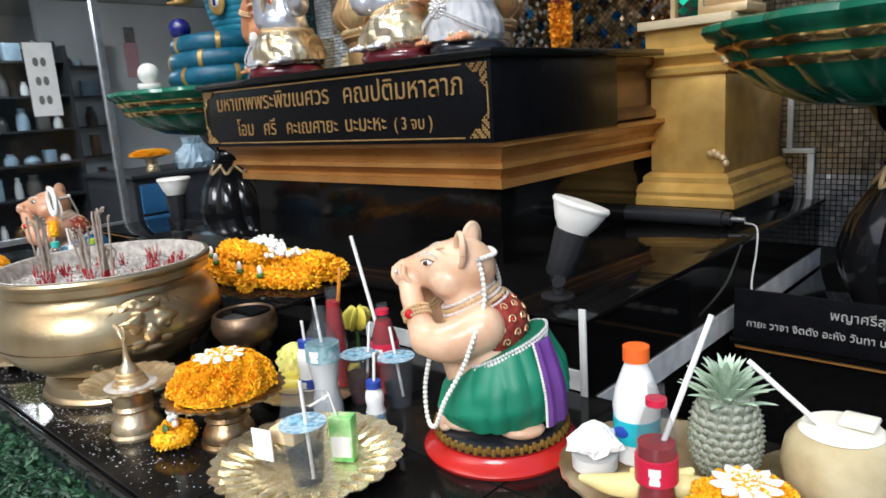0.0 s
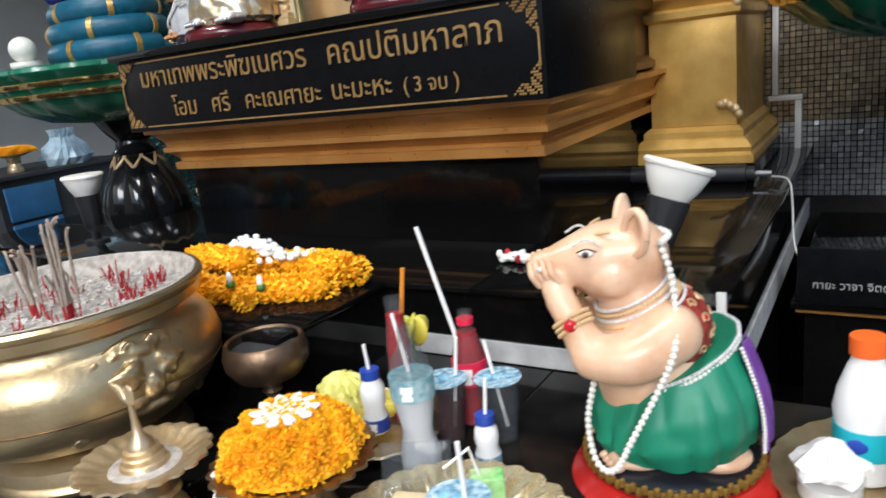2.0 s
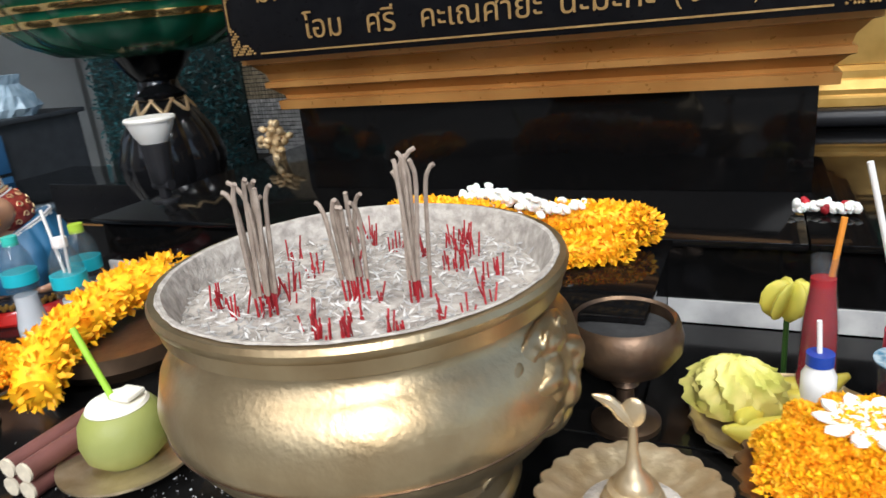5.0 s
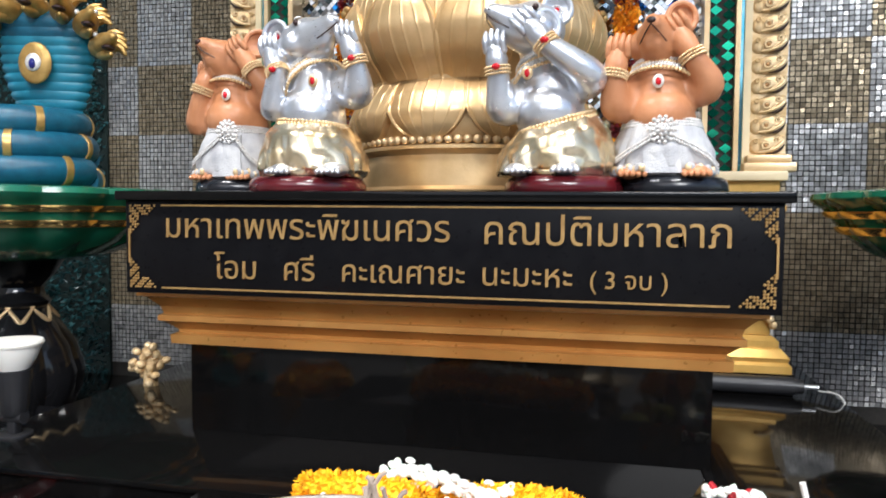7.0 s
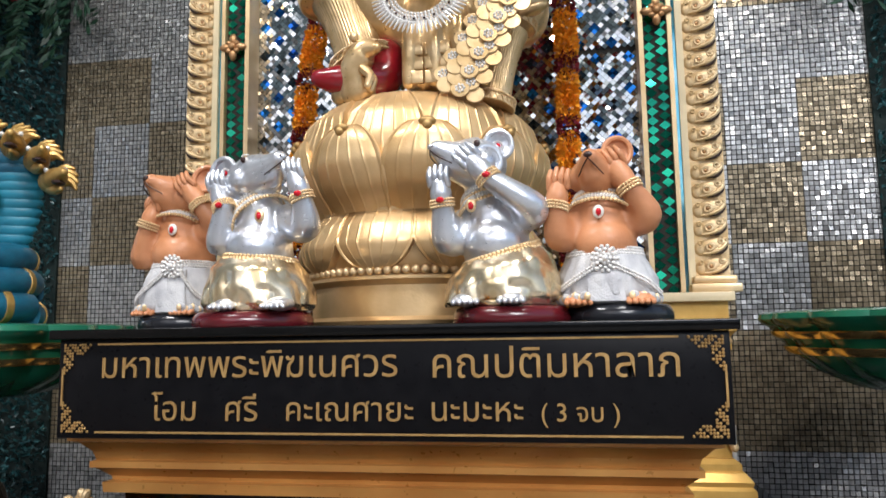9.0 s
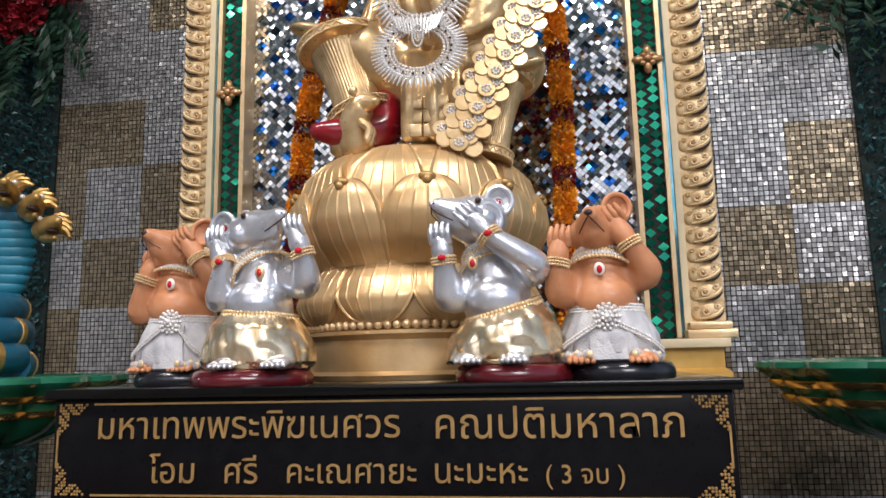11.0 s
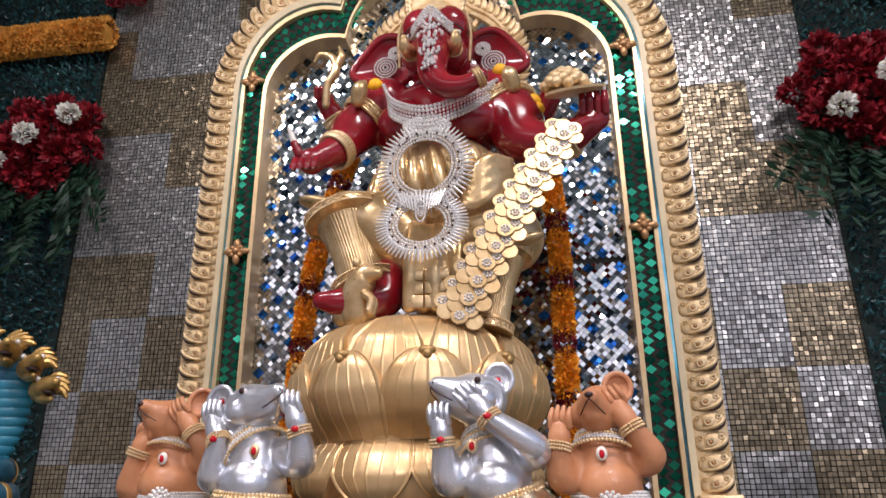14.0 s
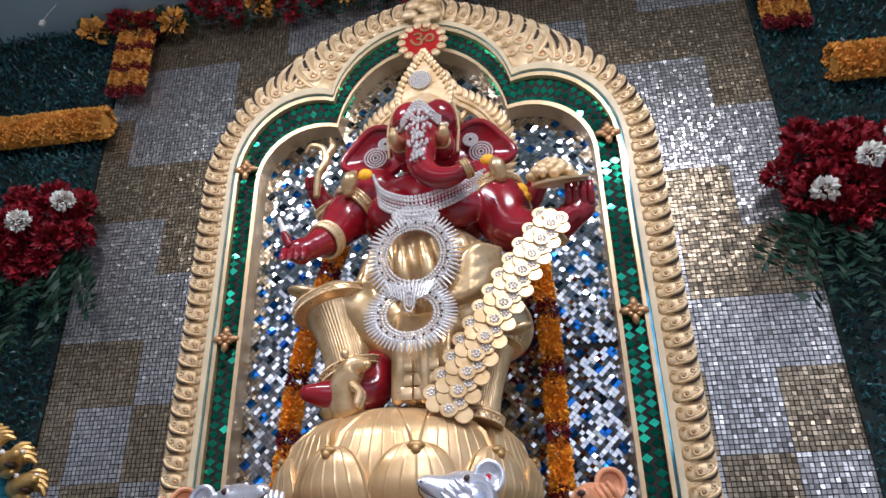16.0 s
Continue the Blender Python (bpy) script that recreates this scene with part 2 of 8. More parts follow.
RNG = np.random.default_rng(7)
def petals(pos, nrm, length, width, spread=0.5, fold=0.0):
    """Many small leaf quads at pos, pointing along nrm with scatter. Returns verts and faces."""
    pos, nrm = np.asarray(pos, float), np.asarray(nrm, float)
    n = len(pos)
    d = nrm + RNG.normal(0, spread, (n, 3))
    d /= np.linalg.norm(d, axis=1)[:, None]
    s = np.cross(d, RNG.normal(0, 1, (n, 3)))
    s /= np.linalg.norm(s, axis=1)[:, None] + 1e-9
    up = np.cross(s, d)
    L = length * RNG.uniform(0.7, 1.25, n)[:, None]
    W = width * RNG.uniform(0.7, 1.25, n)[:, None]
    v = np.stack([pos, pos + d * L * 0.55 + s * W * 0.5 + up * fold * L, pos + d * L, pos + d * L * 0.55 - s * W * 0.5 + up * fold * L], 1).reshape(-1, 3)
    f = np.arange(4 * n).reshape(n, 4)
    return v, f


def merge(*vf):
    V, F, o = [], [], 0
    for v, f in vf:
        V.append(v)
        F.append(np.asarray(f) + o)
        o += len(v)
    return np.concatenate(V), np.concatenate(F)

# ---- the setting ----
XC = -1.88
def setting(name, label, category, bm, mats, smooth=False):
    ob = new(name, finish(bm, name, mats, smooth))
    return tagged(ob, label, category, kind="structure")

setting("ground", "grey concrete forecourt round the shrine", "ground", box(B(), -60, 60, -60, 60, -0.2, 0), "concrete")
setting("ceiling", "pale blue painted roof soffit over the shrine", "ceiling", box(B(), -9, 1.95, -3.2, 6, 5.03, 5.22), "wall_blue")
setting("wall_shrine", "backing wall of the mosaic panel", "wall", box(B(), -4.35, 1.8, 3.17, 3.32, 0, 5.2), "grout")
setting("wall_west", "plain far side wall of the shop", "wall", box(B(), -9.15, -9, 0.9, 6.0, 0, 5.2), "wall_paint")
setting("wall_north", "off-white rear wall of the shop", "wall", box(B(), -9, -4.35, 5.5, 5.65, 0, 5.2), "wall_paint")
# Out-of-view wall, added to cut sky light and darken reflections on the left.
setting("wall_street", "unseen added wall blocking sky light from the left", "wall", box(B(), -6.2, -6.0, -14, 0.1, 0, 5.1), "building")
# Added behind the camera to close the street side and darken mirror reflections.
setting("backdrop", "unseen plain grey block added across the street", "building", box(B(), -30, 30, -22, -21, 0, 6), "building")

# offering table with tiled top
table = thing("altar_table", "long black granite offering table with tiled top", "altar")
part("body", box(B(), -4.3, 0.9, 0.5795, 1.4, 0, 0.814), "granite", table)
part("edge_trim", box(B(), -4.3, 0.9, 0.553, 0.563, 0.79, 0.826, 0.002), "granite_dust", table, "dusty dark edge strip")
tile_me = None
for i, x in enumerate(np.arange(-4.3, 0.9, 0.4)):
    for j, (y0, y1) in enumerate(((0.5645, 0.96), (0.963, 1.36))):
        if tile_me is None or j == 1 and i == 0:
            tm = finish(box(B(), 0.0015, 0.3985, 0, y1 - y0, 0, 0.018, 0.0015), "tile", "granite_dust", False)
            tile_me = tm
            meshes = [tm] if j == 0 else [meshes[0], tm]
        t = part("tile", meshes[j], None, table)
        t.matrix_basis = pose(x, y0, 0.8145)

tier = thing("altar_tier", "black polished granite altar tier with pale marble kick", "altar")
part("body", box(B(), -2.95, -0.79, 1.375, 3.16, 0.4, 0.985), "granite", tier)
part("front_step", box(B(), -2.24, -1.5, 1.02, 1.374, 0.833, 0.985), "granite", tier)
part("front_top", box(B(), -2.255, -1.488, 1.005, 1.352, 0.986, 1.0, 0.002), "granite", tier)
part("top_slab", box(B(), -2.965, -1.27, 1.355, 3.16, 0.986, 1.0, 0.002), "granite", tier)
part("top_slab", box(B(), -1.268, -0.775, 1.355, 3.16, 0.986, 1.0, 0.002), "granite", tier)
part("kick", box(B(), -1.499, -0.786, 1.368, 1.3745, 0.833, 0.878), "marble_white", tier, "pale marble kick strip")
part("kick", box(B(), -2.954, -2.241, 1.368, 1.3745, 0.833, 0.878), "marble_white", tier, "pale marble kick strip")
part("kick", box(B(), -0.7899, -0.784, 1.376, 3.15, 0.73, 0.80), "marble_white", tier, "pale marble kick strip")

part("plinth", box(B(), -2.495, -1.25, 1.70, 3.1, 1.001, 1.222), "granite", tier, "black granite plinth")

def moulding(bm, x0, x1, y0, y1, prof):
    """Stepped moulding round three sides: (outset, z) pairs."""
    rings = [[bm.verts.new(p) for p in ((x0 - o, y1, z), (x0 - o, y0 - o, z), (x1 + o, y0 - o, z), (x1 + o, y1, z))] for o, z in prof]
    for a, b in zip(rings, rings[1:]):
        for k in range(4):
            bm.faces.new((a[k], a[(k + 1) % 4], b[(k + 1) % 4], b[k]))
    bm.faces.new(rings[0][::-1])
    bm.faces.new(rings[-1])
    return bm

corn = thing("cornice", "gilded wooden cornice moulding below the inscribed slab", "moulding")
part("moulding", moulding(B(), -2.495, -1.25, 1.70, 2.85,
     [(0.0, 1.223), (0.034, 1.223), (0.036, 1.246), (0.020, 1.249), (0.022, 1.258), (0.046, 1.279), (0.056, 1.282), (0.056, 1.296), (0.046, 1.299), (0.052, 1.318), (0.074, 1.342), (0.09, 1.346), (0.09, 1.3595), (0.0, 1.3595)]), "wood_gold", corn, smooth=False)

slab = thing("inscribed_slab", "black slab with gold Thai inscription and corner scrolls", "altar")
part("body", box(B(), -2.575, -1.15, 1.56, 2.2, 1.36, 1.575, 0.002), "sign_black", slab)
part("top", box(B(), -2.592, -1.133, 1.543, 2.5, 1.5755, 1.597, 0.003), "granite", slab)
part("rear_block", moulding(B(), -2.5, -1.225, 2.202, 2.6, [(0, 1.36), (0.03, 1.37), (0.03, 1.39), (0, 1.41), (0, 1.53), (0.03, 1.55), (0.04, 1.5745)]), "gold_dark", slab, smooth=False)

YS = 1.5575
def strip(x0, x1, z0, z1, parent, name="rule"):
    part(name, box(B(), x0, x1, YS - 0.001, YS + 0.0015, z0, z1), "gold_letter", parent, smooth=False)
strip(-2.48, -1.245, 1.562, 1.566, slab)
strip(-2.48, -1.245, 1.372, 1.376, slab)
strip(-2.566, -2.562, 1.43, 1.51, slab)
strip(-1.163, -1.159, 1.43, 1.51, slab)

def letters(body, width, at, parent, rx=90, rz=0, material="gold_letter", depth=0.0012):
    cu = bpy.data.curves.new("lettering", "FONT")
    cu.body = body
    cu.size = 1.0
    cu.extrude = 0.1
    cu.resolution_u = 3
    tmp = bpy.data.objects.new("lettering_source", cu)
    scene.collection.objects.link(tmp)
    bpy.context.view_layer.update()
    me = bpy.data.meshes.new_from_object(tmp.evaluated_get(bpy.context.evaluated_depsgraph_get()))
    bpy.data.objects.remove(tmp)
    xs = [v.co.x for v in me.vertices]
    k = width / (max(xs) - min(xs))
    x0 = min(xs)
    for v in me.vertices:
        v.co = ((v.co.x - x0) * k, v.co.y * k, v.co.z * depth / 0.1)
    me.materials.clear()
    me.materials.append(M[material])
    ob = new("lettering", me)
    ob.parent = parent
    ob.matrix_basis = pose(*at, rx, 0, rz)
    return ob
for word, x0, x1, z in (("มหาเทพพระพิฆเนศวร", -2.467, -1.801, 1.491), ("คณปติมหาลาภ", -1.727, -1.245, 1.488), ("โอม", -2.346, -2.244, 1.400), ("ศรี", -2.175, -2.104, 1.400),
                        ("คะเณศายะ", -2.039, -1.769, 1.401), ("นะมะหะ", -1.730, -1.547, 1.402), ("( 3 จบ )", -1.511, -1.361, 1.402)):
    letters(word, x1 - x0, (x0, YS, z), slab)
for sx, sz in ((0, 0), (0, 1), (1, 0), (1, 1)):
    bm = B()
    for i in range(11):
        for j in range(11 - i):
            if (i * 7 + j * 5) % 4 == 3 or (i > 3 and j > 3):
                continue
            px, pz = 0.005 + i * 0.0062, 0.005 + j * 0.0062
            x = -2.566 + px if sx == 0 else -1.159 - px
            z = 1.370 + pz if sz == 0 else 1.568 - pz
            bmesh.ops.create_cone(bm, cap_ends=True, segments=6, radius1=0.0034, radius2=0.002, depth=0.0025,
                                  matrix=Matrix.Translation((x, YS, z)) @ pose(0, 0, 0, 90, 30 * (i + j)) )
    part("corner_scroll", bm, "gold_letter", slab, "gold filigree corner ornament", smooth=False)
# ---- mosaic wall ----
wall_panel = thing("mosaic_wall", "wall of small gold and silver glass mosaic tiles in patches", "wall", kind="structure")
part("backing", box(B(), -3.85, -0.19, 3.14, 3.169, 0.0, 5.19), "grout", wall_panel)
P = 0.0205
def patch_kind(x, z):
    i, j = math.floor((x + 0.777) / 0.288), math.floor((z - 2.25) / 0.338)
    k = (i + j + 1) % 2
    if z < 1.56:
        return 0 if z > 1.1 else 1
    return k if z < 2.59 else (1 if (i * 5 + j * 3) % 7 in (0, 1, 3, 5) else 0)
def tile_grid(x0, x1, z0, z1, skip, y, tilt):
    V, F, I = [], [], []
    for x in np.arange(x0, x1, P):
        for z in np.arange(z0, z1, P):
            if skip(x, z):
                continue
            k = patch_kind(x, z)
            a, b = RNG.normal(0, tilt, 2)
            h = P * 0.405
            o = len(V)
            jx, jz = RNG.normal(0, 0.0006, 2)
            for sx, sz in ((-1, -1), (1, -1), (1, 1), (-1, 1)):
                V.append((x + jx + sx * h, y - 0.003 + (sx * a + sz * b) * h, z + jz + sz * h))
            for sx, sz in ((-1, -1), (1, -1), (1, 1), (-1, 1)):
                V.append((x + jx + sx * h, y + 0.004, z + jz + sz * h))
            F += [(o, o + 1, o + 2, o + 3), (o, o + 4, o + 5, o + 1), (o + 2, o + 6, o + 7, o + 3), (o + 1, o + 5, o + 6, o + 2), (o + 3, o + 7, o + 4, o)]
            I += [k] * 5
    return V, F, I
near_zone = lambda x, z: -0.78 < x < -0.49 and 2.25 < z < 2.66
behind = lambda x, z: (-2.72 < x < -1.06 and z < 3.9) or near_zone(x, z)
V, F, I = tile_grid(-3.84, -0.2, 0.82, 5.15, behind, 3.136, 0.055)
tagged(part("tile_field", mesh_np("tile_field", V, F, ["tile_gold", "tile_silver"], I), None, wall_panel), kind="stuff")
tile_q = []
for mname in ("tile_gold_piece", "tile_silver_piece"):
    V, F, I = tile_grid(0, 0.01, 0, 0.01, lambda x, z: False, 0, 0.05)
    tile_q.append(mesh_np("tile", V, F, [mname]))
for x in np.arange(-3.84, -0.2, P):
    for z in np.arange(0.82, 5.15, P):
        if near_zone(x, z):
            t = part("tile", tile_q[patch_kind(x, z)], None, wall_panel)
            t.matrix_basis = pose(x, 3.136, z, RNG.normal(0, 3.5), 0, RNG.normal(0, 3.5))

# dark leaf panels either side
def leaf_panel(name, x0, x1, y, z0, z1, n, label):
    pos = np.stack([RNG.uniform(x0, x1, n), y + RNG.uniform(-0.02, 0.01, n), RNG.uniform(z0, z1, n)], 1)
    v, f = petals(pos, np.tile((0, -0.8, 0.25), (n, 1)), 0.032, 0.016, 0.6, 0.15)
    ob = thing(name, label, "foliage wall", kind="stuff")
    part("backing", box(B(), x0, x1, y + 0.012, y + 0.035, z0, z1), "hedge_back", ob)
    part("leaves", mesh_np("leaves", v, f, "hedge"), None, ob)
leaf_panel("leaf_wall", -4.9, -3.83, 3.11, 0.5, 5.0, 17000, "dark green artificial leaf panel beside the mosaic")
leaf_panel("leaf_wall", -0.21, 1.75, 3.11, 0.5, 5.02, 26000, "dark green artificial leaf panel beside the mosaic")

# ---- pilasters ----
def pilaster(x0, x1, sign):
    ob = thing("pilaster", "gilded square pilaster with stepped base and carved scrolls", "pilaster", group="altar pilasters")
    part("plinth", box(B(), x0 - 0.06, x1 + 0.06, 2.5, 3.13, 1.001, 1.05), "granite", ob)
    part("base", moulding(B(), x0, x1, 2.56, 3.13, [(0.055, 1.051), (0.055, 1.075), (0.045, 1.085), (0.05, 1.10), (0.03, 1.125), (0.022, 1.13), (0.022, 1.15), (0.005, 1.165)]), "gold_paint", ob, smooth=False)
    part("shaft", box(B(), x0, x1, 2.56, 3.13, 1.1655, 1.50, 0.004), "gold_paint", ob)
    part("capital", moulding(B(), x0, x1, 2.56, 3.13, [(0.0, 1.5005), (0.015, 1.51), (0.015, 1.53), (0.005, 1.54), (0.02, 1.56), (0.03, 1.57), (0.03, 1.585), (0.012, 1.60), (0.012, 1.665)]), "gold_paint", ob, smooth=False)
    part("band", box(B(), x0 - 0.03, x1 + 0.03, 2.52, 3.13, 1.6655, 1.695, 0.003), "cream_paint", ob, "pale cream band")
    for z in (1.20, 1.535):
        bm = B()
        for k in range(7):
            a = k * 0.8
            ball(bm, (x1 - 0.012 - 0.004 * k + 0.018 * math.cos(a), 2.552, z + 0.008 * k + 0.012 * math.sin(a)), (0.014, 0.012, 0.014), 0, 10)
        part("scroll", bm, "gold_carve", ob)
    return ob
pilaster(-1.215, -0.945, 1)
pilaster(-2.855, -2.585, -1)
orn = thing("carved_ornament", "gilded carved scroll ornament beside the plinth", "ornament", (-2.87, 2.06, 1.0))
bm = B()
for k in range(26):
    a = k * 2.4
    r = 0.012 + 0.0021 * k
    ball(bm, (r * math.cos(a) * 0.9, 0.02 * math.sin(k), 0.075 + r * math.sin(a)), (0.016, 0.014, 0.012), 0, 8, (0, k * 50, 0))
box(bm, -0.02, 0.02, 0.0, 0.02, 0.0, 0.08)
part("carving", bm, "gold_carve", orn)

# ---- arched niche ----
AX, AY = -1.90, 2.62
def arch_line(half, zs, cx, cz, apex, n=14):
    """Cusped arch from the left foot up over the top and down: shoulder arcs into a cusp, then an ogee to the apex."""
    L = [(-half, 1.70 + (zs - 1.70) * i / 24) for i in range(25)]
    for i in range(1, n + 1):
        a = math.pi * i / n * 0.60
        L.append((-half + (half - cx) * (1 - math.cos(a)) / (1 - math.cos(math.pi * 0.60)), zs + (cz - zs) * math.sin(a) / math.sin(math.pi * 0.60)))
    for i in range(1, n + 1):
        t = i / n
        L.append((-cx * (0.25 * (1 - t) + 0.75 * math.cos(t * math.pi / 2)), cz + (apex - cz) * (0.94 * math.sin(t * math.pi / 2) + 0.06 * t)))
    R = [(-x, z) for x, z in L[-2::-1]]
    return [(AX + x, z) for x, z in L + R]
def leaf_line(half, zs, apex, n=28):
    L = [(-half, 1.70 + (zs - 1.70) * i / 24) for i in range(25)]
    for i in range(1, n + 1):
        t = i / n
        a = t * math.pi / 2
        L.append((-half + half * (0.55 * (1 - math.cos(a)) + 0.45 * t ** 1.35), zs + (apex - zs) * (0.62 * math.sin(a) + 0.38 * t)))
    R = [(-x, z) for x, z in L[-2::-1]]
    return [(AX + x, z) for x, z in L + R]
L0 = arch_line(0.735, 3.42, 0.385, 3.68, 4.075)
L1 = arch_line(0.752, 3.43, 0.388, 3.70, 4.095)
L2 = arch_line(0.835, 3.46, 0.41, 3.83, 4.20)
L3 = arch_line(0.850, 3.465, 0.413, 3.85, 4.22)
L4 = arch_line(0.885, 3.47, 0.42, 3.90, 4.26)
L5 = leaf_line(1.0, 3.52, 4.42)
arch = thing("arched_niche", "cusped gilded arch frame with green mirror band", "niche")
part("inner_rim", band(B(), L0, L1, AY - 0.005, AY + 0.09), "gold_bright", arch, smooth=False)
part("green_bed", band(B(), L1, L2, AY + 0.02, AY + 0.08), "grout", arch, smooth=False)
part("outer_rim", band(B(), L2, L3, AY - 0.005, AY + 0.08), "gold_bright", arch, smooth=False)
part("teal_line", band(B(), L3, arch_line(0.862, 3.467, 0.415, 3.865, 4.232), AY + 0.004, AY + 0.08), "mirror_teal", arch, "strip of pale blue mirror", smooth=False)
part("cream_edge", band(B(), arch_line(0.8625, 3.467, 0.415, 3.866, 4.2325), L4, AY - 0.006, AY + 0.08), "cream_paint", arch, smooth=False)
bed = part("leaf_bed", band(B(), L4, L5, AY + 0.014, AY + 0.1), "gold_carve", arch, "gilded carved ground", smooth=False)
for k in (0, 1):
    bmx = B()
    x = AX - 1.02 if k == 0 else AX + 0.86
    box(bmx, x, x + 0.16, AY - 0.06, AY + 0.12, 1.696, 1.725, 0.004)
    box(bmx, x + 0.01, x + 0.15, AY - 0.045, AY + 0.12, 1.726, 1.752, 0.008)
    part("foot_step", bmx, "gold_bright", arch)

def along(A, Bl, step):
    """Places, directions and widths along the middle of two lines."""
    mid = [((a[0] + b[0]) / 2, (a[1] + b[1]) / 2, math.hypot(a[0] - b[0], a[1] - b[1])) for a, b in zip(A, Bl)]
    out, left = [], 0.0
    for p, q in zip(mid, mid[1:]):
        d = math.hypot(q[0] - p[0], q[1] - p[1])
        while left < d and d > 1e-6:
            t = left / d
            out.append((p[0] + (q[0] - p[0]) * t, p[1] + (q[1] - p[1]) * t, math.atan2(q[1] - p[1], q[0] - p[0]), p[2] + (q[2] - p[2]) * t))
            left += step
        left -= d
    return out

def flame():
    """One unit of the carved border: swollen leaf with a ringed boss, a curled lip, small lobes and a dark tube for the
    painted, shaded slit.
    """
    bm = B()
    ball(bm, (0.006, 0.004, 0.0), (0.050, 0.016, 0.032), 0, 16, (0, -14, 0))
    ball(bm, (-0.036, 0.004, -0.006), (0.022, 0.013, 0.026), 0, 12)
    ball(bm, (0.040, 0.002, 0.014), (0.020, 0.013, 0.016), 0, 12, (0, -35, 0))
    for cx, cz, r, th in ((-0.006, -0.002, 0.014, 0.0042), (-0.038, 0.012, 0.0075, 0.003), (0.030, 0.016, 0.0085, 0.003)):
        tube(bm, [(cx + r * (1 - q / 26) * math.cos(q), -0.012, cz + r * (1 - q / 26) * math.sin(q)) for q in np.linspace(0.4, 8.6, 18)], th, 6, 0)
    ball(bm, (-0.006, -0.010, -0.002), (0.0072, 0.006, 0.0072), 1, 10)
    lip = smooth_path([(-0.030, -0.006, -0.026), (0.004, -0.013, -0.022), (0.034, -0.011, -0.008), (0.050, -0.006, 0.012), (0.044, -0.008, 0.026)], 5)
    tube(bm, lip, [0.003 + 0.004 * math.sin(math.pi * i / (len(lip) - 1)) for i in range(len(lip))], 8, 0)
    # Raised tube stands for a groove; its paint and shade share one dark brown.
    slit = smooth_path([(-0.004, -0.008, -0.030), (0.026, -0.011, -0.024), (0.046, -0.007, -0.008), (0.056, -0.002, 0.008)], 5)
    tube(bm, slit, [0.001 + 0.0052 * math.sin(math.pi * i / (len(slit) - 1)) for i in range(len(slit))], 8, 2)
    for q in range(3):
        tube(bm, smooth_path([(0.012 + 0.010 * q, -0.012, -0.012 + 0.010 * q), (0.024 + 0.008 * q, -0.010, -0.004 + 0.008 * q), (0.040 + 0.004 * q, -0.006, 0.004 + 0.007 * q)], 3), 0.0022, 5, 0)
    return finish(bm, "carved_leaf", ["gold_carve", "copper", "slit_paint_shade"])
add("copper", (0.62, 0.36, 0.18), 0.35, 0.6, col2=(0.45, 0.24, 0.1), scale=60)
add("slit_paint_shade", (0.045, 0.022, 0.014), 0.6, scale=40)
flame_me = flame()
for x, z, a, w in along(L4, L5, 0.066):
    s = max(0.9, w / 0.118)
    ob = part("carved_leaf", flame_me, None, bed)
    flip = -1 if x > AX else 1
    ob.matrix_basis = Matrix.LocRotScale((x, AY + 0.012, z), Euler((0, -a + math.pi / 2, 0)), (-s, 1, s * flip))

# green mirror tiles in the band
V, F = [], []
for x, z, a, w in along(L1, L2, 0.034):
    d = Vector((math.cos(a), 0, math.sin(a)))
    n = Vector((-d.z, 0, d.x))
    k = max(2, round(w / 0.042))
    for i in range(k):
        c = Vector((x, AY + 0.016, z)) + n * w * ((i + 0.5) / k - 0.5)
        hw, hd = w / k * 0.40, 0.0130
        ta, tb = RNG.normal(0, 0.12, 2)
        sh = d * (0.017 if i % 2 else 0)
        o = len(V)
        for sx, sz in ((-1, 0), (0, -1), (1, 0), (0, 1)):
            V.append(tuple(c + sh + n * sx * hw * 1.25 + d * sz * hd * 1.3 + Vector((0, (sx * ta + sz * tb) * 0.01, 0))))
        F.append((o, o + 1, o + 2, o + 3))
tagged(part("green_tiles", mesh_np("green_tiles", V, F, "mirror_green"), None, arch, "green mirror mosaic band"), kind="stuff")

# rosettes on the band
def rosette():
    bm = B()
    for k in range(4):
        a = math.pi / 2 * k
        ball(bm, (0.03 * math.cos(a), 0, 0.03 * math.sin(a)), (0.026, 0.012, 0.015), 0, 10, (0, -90 * k, 0))
    for k in range(4):
        a = math.pi / 2 * k + math.pi / 4
        ball(bm, (0.022 * math.cos(a), -0.004, 0.022 * math.sin(a)), (0.013, 0.01, 0.01), 0, 8)
    ball(bm, (0, -0.01, 0), (0.015, 0.012, 0.015), 0, 12)
    return finish(bm, "rosette", ["copper"])
ro = rosette()
for sx in (-1, 1):
    for z in (2.70, 3.50):
        o = part("rosette", ro, None, arch, "four-petalled gilt rosette")
        o.matrix_basis = pose(AX + sx * 0.80, AY - 0.008, z)

